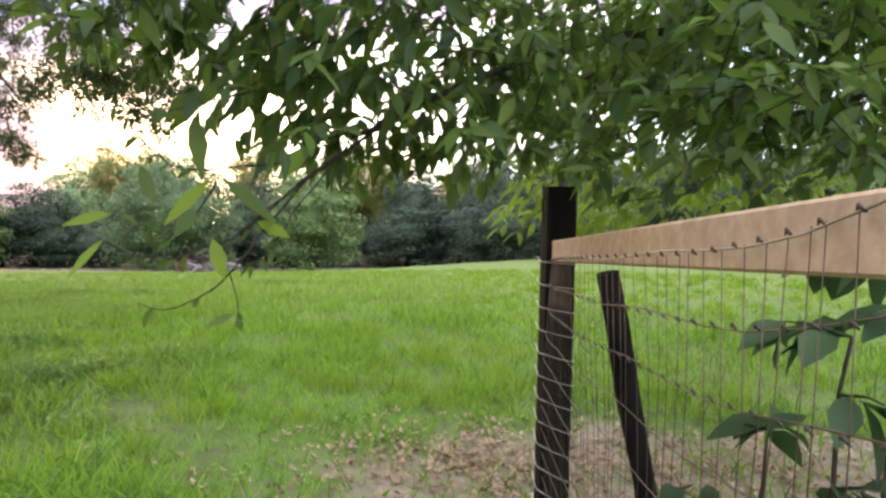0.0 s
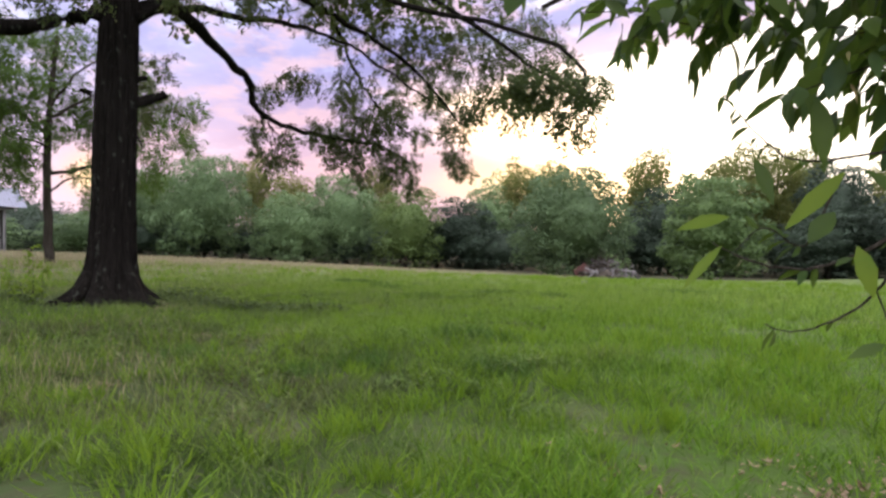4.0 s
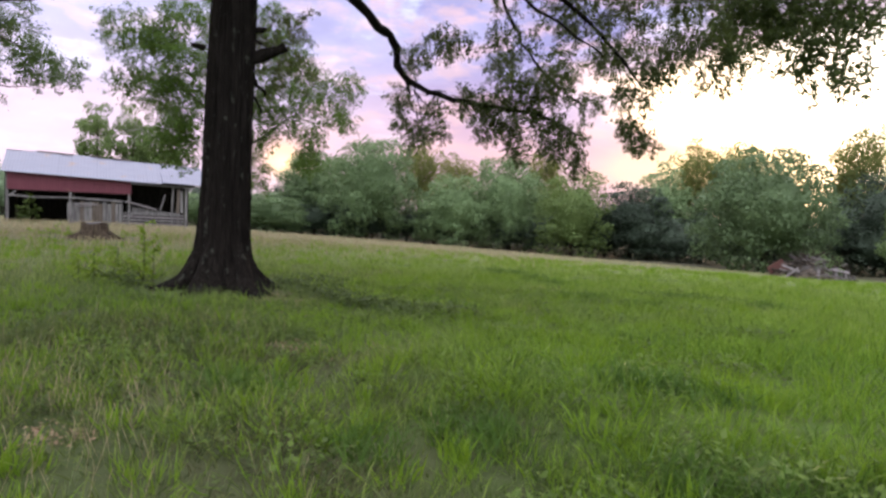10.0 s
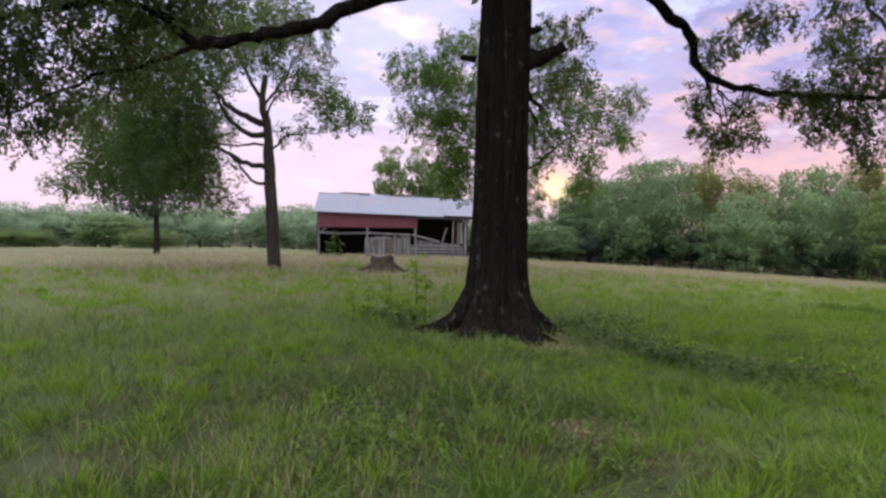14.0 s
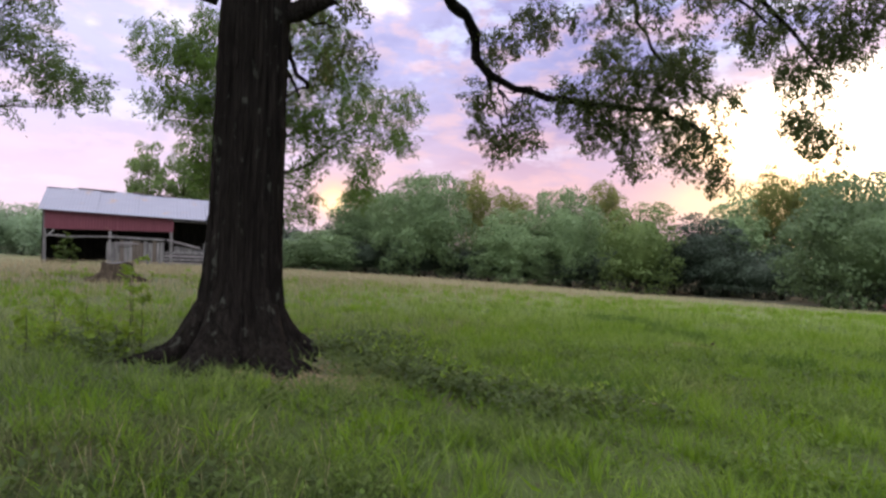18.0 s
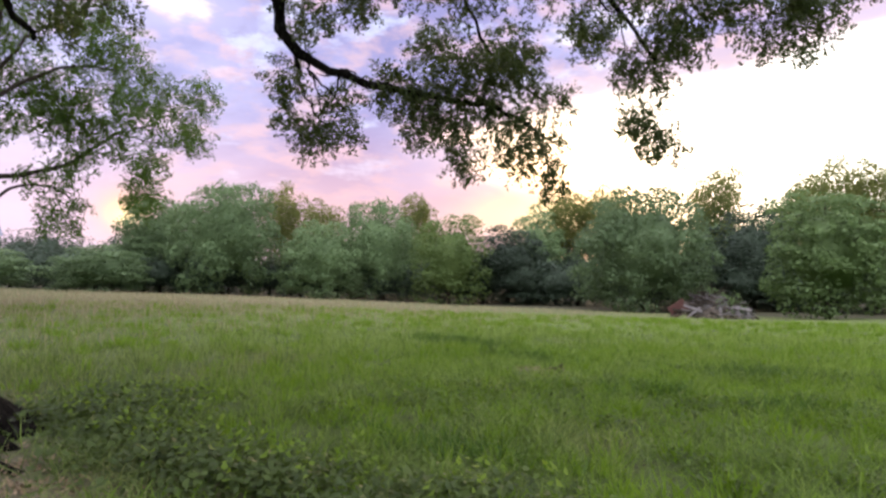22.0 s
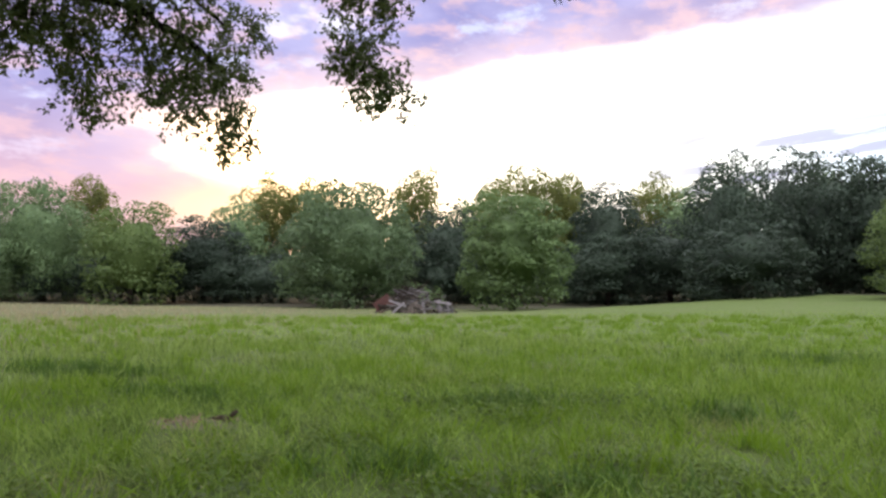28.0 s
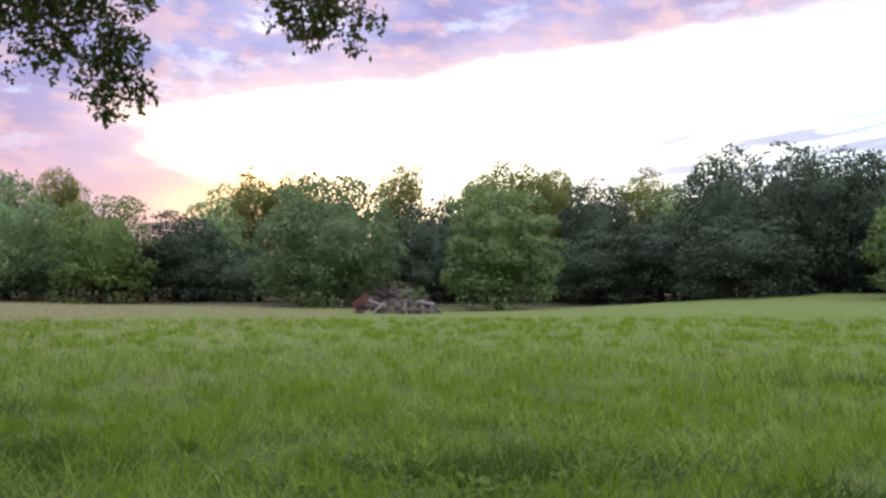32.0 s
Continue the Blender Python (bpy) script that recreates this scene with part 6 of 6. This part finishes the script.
STUMP_BARK = bark_mat("stump_bark", (0.045, 0.033, 0.025), (0.12, 0.09, 0.068), 1.2)
root = tagged(new("broken_root"), "dark broken root standing out of bare earth", "root")
_z = H(-12.3, 14.5)
part("stem", tube_mesh([(-12.38, 14.47, _z - 0.05), (-12.30, 14.48, _z + 0.03), (-12.26, 14.5, _z + 0.07), (-12.24, 14.51, _z + 0.10)], [0.035, 0.032, 0.024, 0.012], 9, random.Random(4)), STUMP_BARK, root)
part("side_root", tube_mesh([(-12.3, 14.48, _z + 0.02), (-12.42, 14.52, _z + 0.02), (-12.58, 14.56, _z - 0.02)], [0.028, 0.022, 0.012], 8, random.Random(5)), STUMP_BARK, root)


# ---- stump ----

def stump():
    x, y = -27.95, 7.62
    z = H(x, y)
    s = tagged(new("tree_stump"), "weathered grey-brown sawn stump with spreading roots", "stump")
    bm = bmesh.new()
    rings = []
    for h in (-0.2, 0.0, 0.1, 0.22, 0.38, 0.55, 0.585):
        ring = []
        for k in range(32):
            w = 2 * math.pi * k / 32
            rad = 0.41 + 0.36 * math.exp(-max(h, 0) / 0.15) * (0.5 + 0.7 * max(0, math.sin(w * 2.5 + 1)) ** 1.3) + 0.025 * math.sin(w * 11) + 0.02 * math.sin(w * 7 + 1)
            if h > 0.57:
                rad -= 0.03
            ring.append(bm.verts.new((x + rad * math.cos(w), y + rad * math.sin(w), z + h + 0.03 * math.sin(w * 3) * (h > 0.3))))
        rings.append(ring)
    for a, b in zip(rings, rings[1:]):
        for k in range(32):
            bm.faces.new((a[k], a[(k + 1) % 32], b[(k + 1) % 32], b[k])).smooth = True
    part("bole", bm, STUMP_BARK, s)
    bm = bmesh.new()
    c = bm.verts.new((x, y, z + 0.565))
    rim = [bm.verts.new(v) for v in [(x + 0.40 * math.cos(2 * math.pi * k / 32), y + 0.40 * math.sin(2 * math.pi * k / 32), z + 0.58 + 0.03 * math.sin(6 * math.pi * k / 32)) for k in range(32)]]
    for k in range(32):
        bm.faces.new((c, rim[k], rim[(k + 1) % 32]))
    part("cut_face", bm, GREY_WOOD, s, "pale cracked cut face")
    rnd = random.Random(9)
    for k in range(7):
        a = k * 0.9 + 0.3
        pts = []
        for i in range(5):
            d = 0.36 + 0.19 * i
            px, py = x + d * math.cos(a + 0.06 * i), y + d * math.sin(a + 0.06 * i)
            pts.append((px, py, H(px, py) + 0.26 * math.exp(-(d - 0.36) / 0.3) - 0.02 * i))
        part("root", tube_mesh(pts, [0.13, 0.12, 0.095, 0.07, 0.03], 8, rnd), STUMP_BARK, s)


stump()


# ---- barn ----
def barn():
    rnd = random.Random(8)
    b = tagged(new("barn"), "derelict wooden barn with tin roof and red sheet front", "barn")
    b.matrix_world = pose(-46.9, 6.7, -0.34, 0, 0, 78.7)

    def bd(name, p, q, w, t, mat, up=(0, 0, 1), label=""):
        part(name, board_mesh(p, q, w, t, up), mat, b, label)

    LEN, DEP = 10.1, 5.2

    def eave(u):
        return 3.02 - 0.036 * u

    def ridge(u):
        return 4.30 - 0.036 * u

    # posts and beams
    for u in (0.12, 3.25, 6.45, 9.75):
        bd("post", (u, 0.08, -0.1), (u + rnd.uniform(-0.04, 0.04), 0.08, eave(u) - 0.05), 0.15, 0.15, GREY_WOOD, (0, 1, 0))
    for u in (0.12, 3.3, 6.6, 9.8):
        bd("post", (u, DEP - 0.1, -0.1), (u, DEP - 0.1, eave(u) - 0.05), 0.15, 0.15, BROWN_WOOD, (0, 1, 0))
    bd("beam", (0.0, 0.08, eave(0) - 0.06), (LEN, 0.08, eave(LEN) - 0.06), 0.14, 0.12, GREY_WOOD)
    bd("beam", (0.0, DEP - 0.1, eave(0) - 0.06), (LEN, DEP - 0.1, eave(LEN) - 0.06), 0.14, 0.12, BROWN_WOOD)
    bd("ridge_beam", (0.0, DEP / 2, ridge(0) - 0.08), (LEN, DEP / 2, ridge(LEN) - 0.08), 0.14, 0.06, BROWN_WOOD)
    # corner brace at the left post
    bd("brace", (0.16, 0.03, 1.5), (0.55, 0.03, 1.9), 0.09, 0.04, GREY_WOOD)
    # red sheets of the loft front
    u = 0.10
    while u < 6.5:
        w = min(rnd.uniform(0.82, 0.95), 6.55 - u)
        bm = bmesh.new()
        n = max(3, int(w / 0.07))
        lo, hi = 1.95, eave(u) - 0.02
        cols = [(u + w * i / n, -0.03 + 0.009 * (i % 2)) for i in range(n + 1)]
        f0 = [bm.verts.new((x, y, lo + rnd.uniform(-0.008, 0.008))) for x, y in cols]
        f1 = [bm.verts.new((x, y, hi)) for x, y in cols]
        g0 = [bm.verts.new((x, y + 0.006, lo)) for x, y in cols]
        g1 = [bm.verts.new((x, y + 0.006, hi)) for x, y in cols]
        for i in range(n):
            bm.faces.new((f0[i], f0[i + 1], f1[i + 1], f1[i]))
            bm.faces.new((g0[i + 1], g0[i], g1[i], g1[i + 1]))
        part("red_sheet", bm, RED, b)
        u += w + 0.004
    # roof sheets, front and back slopes
    for side in (0, 1):
        u = -0.18
        k = 0
        while u < LEN + 0.2:
            w = 0.72
            lift = rnd.uniform(0.0, 0.02) + (0.05 if (k in (2, 3, 5, 6) and side == 0) else 0)
            bm = bmesh.new()
            n = 9
            top_, bot = [], []
            for i in range(n + 1):
                x = u + w * i / n
                c = 0.012 * (i % 2)
                if side == 0:
                    y0, y1 = -0.32 + rnd.uniform(-0.015, 0.015), DEP / 2 + 0.06
                else:
                    y0, y1 = DEP + 0.3, DEP / 2 - 0.02
                e_ = eave(x) - 0.11 + (0.10 if x > 8.3 and side == 0 else 0)
                bot.append((x, y0, e_ + 0.06 + c))
                top_.append((x, y1, ridge(x) + 0.05 + c + lift))
            v0 = [bm.verts.new(v) for v in bot]
            v1 = [bm.verts.new(v) for v in top_]
            v2 = [bm.verts.new((x, y, z - 0.012)) for x, y, z in bot]
            v3 = [bm.verts.new((x, y, z - 0.012)) for x, y, z in top_]
            for i in range(n):
                bm.faces.new((v0[i], v0[i + 1], v1[i + 1], v1[i]))
                bm.faces.new((v2[i + 1], v2[i], v3[i], v3[i + 1]))
                bm.faces.new((v0[i + 1], v0[i], v2[i], v2[i + 1]))
            part("roof_sheet", bm, TIN, b)
            u += w - 0.03
            k += 1
    # ragged ridge boards showing over the roof
    for u0, u1 in ((1.4, 3.4), (4.3, 5.0), (5.6, 6.6)):
        bd("ridge_cap", (u0, DEP / 2, ridge(u0) + 0.12), (u1, DEP / 2, ridge(u1) + 0.10 + rnd.uniform(0, 0.05)), 0.07, 0.12, BROWN_WOOD)
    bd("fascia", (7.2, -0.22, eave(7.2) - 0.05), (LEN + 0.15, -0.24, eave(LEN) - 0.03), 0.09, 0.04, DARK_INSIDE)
    bd("fascia", (6.5, -0.10, eave(6.5) - 0.16), (LEN - 0.1, -0.10, eave(LEN) - 0.12), 0.10, 0.04, GREY_WOOD)
    # side and back walls of upright boards, coloured dark for the dim inside
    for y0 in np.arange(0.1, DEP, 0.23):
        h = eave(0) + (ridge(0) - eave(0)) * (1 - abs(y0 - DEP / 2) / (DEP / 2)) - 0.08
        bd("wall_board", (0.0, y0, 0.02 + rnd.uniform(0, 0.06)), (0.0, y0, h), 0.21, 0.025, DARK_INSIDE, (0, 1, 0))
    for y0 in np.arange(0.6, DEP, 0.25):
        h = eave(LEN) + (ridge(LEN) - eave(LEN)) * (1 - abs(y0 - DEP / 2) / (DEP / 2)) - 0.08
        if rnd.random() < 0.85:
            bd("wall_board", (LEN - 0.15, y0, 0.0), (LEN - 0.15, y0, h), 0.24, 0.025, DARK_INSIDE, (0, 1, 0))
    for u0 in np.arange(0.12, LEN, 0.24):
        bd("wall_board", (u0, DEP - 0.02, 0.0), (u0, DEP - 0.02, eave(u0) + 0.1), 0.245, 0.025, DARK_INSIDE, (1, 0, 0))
    # loft floor and inner partition, in the same darkened boards
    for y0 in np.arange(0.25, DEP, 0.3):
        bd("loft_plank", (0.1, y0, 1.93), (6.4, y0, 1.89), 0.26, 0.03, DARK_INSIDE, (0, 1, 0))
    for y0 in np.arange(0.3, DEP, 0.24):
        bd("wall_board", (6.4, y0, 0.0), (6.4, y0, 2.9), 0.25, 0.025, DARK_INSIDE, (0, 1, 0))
    # rails along the front
    bd("rail", (0.15, -0.02, 1.62), (1.3, -0.02, 1.56), 0.10, 0.05, GREY_WOOD)
    bd("rail", (1.0, -0.04, 1.54), (3.3, -0.04, 1.59), 0.09, 0.05, GREY_WOOD)
    bd("rail", (3.2, -0.05, 1.60), (6.1, -0.05, 1.48), 0.11, 0.05, GREY_WOOD)
    # boarded door bay
    u = 3.1
    while u < 6.0:
        w = rnd.uniform(0.17, 0.24)
        bd("door_board", (u + w / 2, 0.0, 0.03 + rnd.uniform(0, 0.05)), (u + w / 2 + rnd.uniform(-0.02, 0.02), 0.0, rnd.uniform(1.28, 1.46)), w - 0.012, 0.025, rnd.choice([GREY_WOOD, GREY_WOOD, BROWN_WOOD]), (1, 0, 0))
        u += w
    bd("rail", (3.5, -0.05, 1.26), (4.7, -0.05, 1.22), 0.08, 0.03, PALE_WOOD)
    bd("rail", (3.5, -0.05, 1.10), (4.4, -0.05, 1.12), 0.06, 0.03, PALE_WOOD)
    bd("brace", (3.5, -0.05, 1.10), (3.8, -0.05, 0.60), 0.06, 0.03, GREY_WOOD)
    # slatted pen of the right bay
    for k, z in enumerate((0.16, 0.36, 0.56, 0.74)):
        bd("slat", (6.1, -0.06, z + 0.02), (9.6, -0.06, z - 0.04), 0.12, 0.03, GREY_WOOD if k % 2 else PALE_WOOD)
    for k in range(5):
        bd("slat", (6.6, -0.02, 0.86 + 0.06 * k), (9.4 - 0.2 * k, -0.02, 0.80 + 0.07 * k - 0.05 * k), 0.09, 0.03, GREY_WOOD)
    bd("fallen_rail", (6.2, -0.10, 1.50), (8.0, -0.12, 1.05), 0.11, 0.05, PALE_WOOD)
    bd("brace", (8.2, 0.05, 1.0), (8.5, 0.05, 2.0), 0.10, 0.04, GREY_WOOD)
    bd("post", (8.9, 0.06, 0.0), (8.95, 0.06, eave(9) - 0.1), 0.11, 0.09, GREY_WOOD, (1, 0, 0))
    bd("wall_board", (9.25, 0.06, 0.9), (9.3, 0.06, 2.35), 0.18, 0.025, BROWN_WOOD, (1, 0, 0))
    bd("wall_board", (9.5, 0.06, 0.9), (9.45, 0.06, 2.30), 0.16, 0.025, GREY_WOOD, (1, 0, 0))


barn()
for k, (x, y, h) in enumerate([(-46.1, 7.75, 1.5), (-46.3, 8.0, 1.2), (-45.9, 7.6, 1.1), (-46.2, 7.4, 0.8), (-46.0, 8.2, 0.8)]):
    sapling(x, y, H(x, y) + h, 60 + k, (0.14, 0.26), 64, "leafy green bush growing in the open barn bay", DARK_WEED, 0.95, "bush", 0.9)


# ---- heap of old timber and brush ----
def pile():
    rnd = random.Random(21)
    r = np.random.default_rng(21)
    x0, y0 = -20.0, 50.2
    z0 = H(x0, y0)
    p = tagged(new("debris_pile"), "heap of bleached planks, logs and brush in the field", "debris pile")
    # heart of the heap: earth and tangled brush
    bm = bmesh.new()
    bmesh.ops.create_icosphere(bm, subdivisions=3, radius=1.0)
    for v in bm.verts:
        k = 1 + 0.28 * noise.noise(v.co * 2.6)
        v.co = Vector((x0 + 0.1 + v.co.x * 1.9 * k, y0 + 0.1 + v.co.y * 1.15 * k, z0 + max(-0.15, v.co.z * 1.35 * k)))
    part("mound", bm, BROWN_WOOD, p, "dark earth and rotten brush")
    for k in range(110):
        a = rnd.uniform(-2.1, 2.1)
        c = rnd.uniform(-1.25, 0.6)
        hgt = 1.5 * max(0.05, 1 - (a / 2.35) ** 2) * max(0.1, 1 - (c / 1.5) ** 2)
        w = rnd.uniform(-0.7, 0.7) + (math.pi if k % 2 else 0)
        ln = rnd.uniform(0.6, 1.7)
        slope = rnd.uniform(-0.55, 0.55) - 0.35 * (a / 2.1)
        d = Vector((math.cos(w) * ln, math.sin(w) * ln * 0.6, slope * ln * (1 if math.cos(w) > 0 else -1)))
        m = Vector((x0 + a, y0 + c, z0 + hgt * rnd.uniform(0.72, 1.08)))
        q, e = m - d * 0.5, m + d * 0.5
        q.z, e.z = max(q.z, z0 + 0.02), max(e.z, z0 + 0.02)
        if k % 3:
            part("plank", board_mesh(q, e, rnd.uniform(0.08, 0.17), 0.04, (0.2, -0.6, 1)), rnd.choice([PALE_WOOD, PALE_WOOD, GREY_WOOD, BROWN_WOOD]), p)
        else:
            part("log", tube_mesh([q, m + Vector((0, 0, 0.04)), e], [0.07, 0.06, 0.035], 7, rnd), TREE_BARK, p)
    part("panel", board_mesh((x0 - 2.45, y0 - 0.9, z0 + 0.25), (x0 - 1.5, y0 - 0.8, z0 + 0.95), 0.9, 0.05, (-0.4, 0, 1)), RUST_WOOD, p, "rust-red leaning panel")
    part("panel", board_mesh((x0 - 2.5, y0 - 0.6, z0 + 0.1), (x0 - 1.9, y0 - 0.5, z0 + 1.05), 0.7, 0.05, (0, 1, 0)), RUST_WOOD, p, "rust-red leaning panel")
    for a, b_ in (((0.9, -1.2, 0.0), (0.7, -1.0, 0.85)), ((1.9, -1.1, 0.0), (1.75, -1.0, 1.0)), ((2.4, -1.0, 0.0), (2.35, -1.0, 0.9)), ((-1.5, -1.3, 0.9), (-0.3, -1.35, 0.55)), ((1.5, -1.2, 0.9), (2.6, -1.1, 0.75)), ((-1.2, -1.4, 0.1), (-0.4, -1.4, 0.8))):
        part("plank", board_mesh((x0 + a[0], y0 + a[1], z0 + a[2]), (x0 + b_[0], y0 + b_[1], z0 + b_[2]), 0.14, 0.05, (0.3, 0.3, 1)), PALE_WOOD, p)
    cl = [(x0 + 0.6, y0 + 0.2, z0 + 1.3, 0.8), (x0 + 1.2, y0, z0 + 1.0, 0.7), (x0 + 0.1, y0 + 0.5, z0 + 1.4, 0.6), (x0 + 1.3, y0 - 0.5, z0 + 0.7, 0.5)]
    V, _ = sprays(cl, r, 40, 20, (0.10, 0.18), (0.05, 0.09), 0.2, (0.2, 0.4), 0.12)
    tagged(part("bramble", mesh_quads("bramble", V, WOODS_PALE), WOODS_PALE, p, "green brambles over the heap"), kind="stuff")
    V, lines = sprays([(x0 - 0.3, y0, z0 + 1.0, 1.2), (x0 - 1.0, y0, z0 + 0.8, 0.9), (x0 + 1.2, y0, z0 + 0.7, 0.9)], r, 240, 1, (0.05, 0.1), (0.02, 0.04), 0.0, (0.6, 1.1), 0.1)
    tagged(part("brush", twig_mesh("brush", lines, TREE_BARK, 0.02), TREE_BARK, p), kind="stuff")


pile()


# ---- each thing's own origin at its foot ----
def settle():
    for ob in list(bpy.data.objects):
        if ob.type != "EMPTY" or ob.parent or not ob.children or ob.matrix_world != Matrix.Identity(4):
            continue
        low = [(v[2], v) for c in ob.children if c.type == "MESH" for v in [c.matrix_local @ Vector(b) for b in c.bound_box]]
        z = min(low, key=lambda p: p[0])[0]
        foot = [v for h, v in low if h < z + 0.3]
        base = Vector((sum(v.x for v in foot) / len(foot), sum(v.y for v in foot) / len(foot), z))
        ob.location = base
        for c in ob.children:
            c.location = c.location - base


settle()
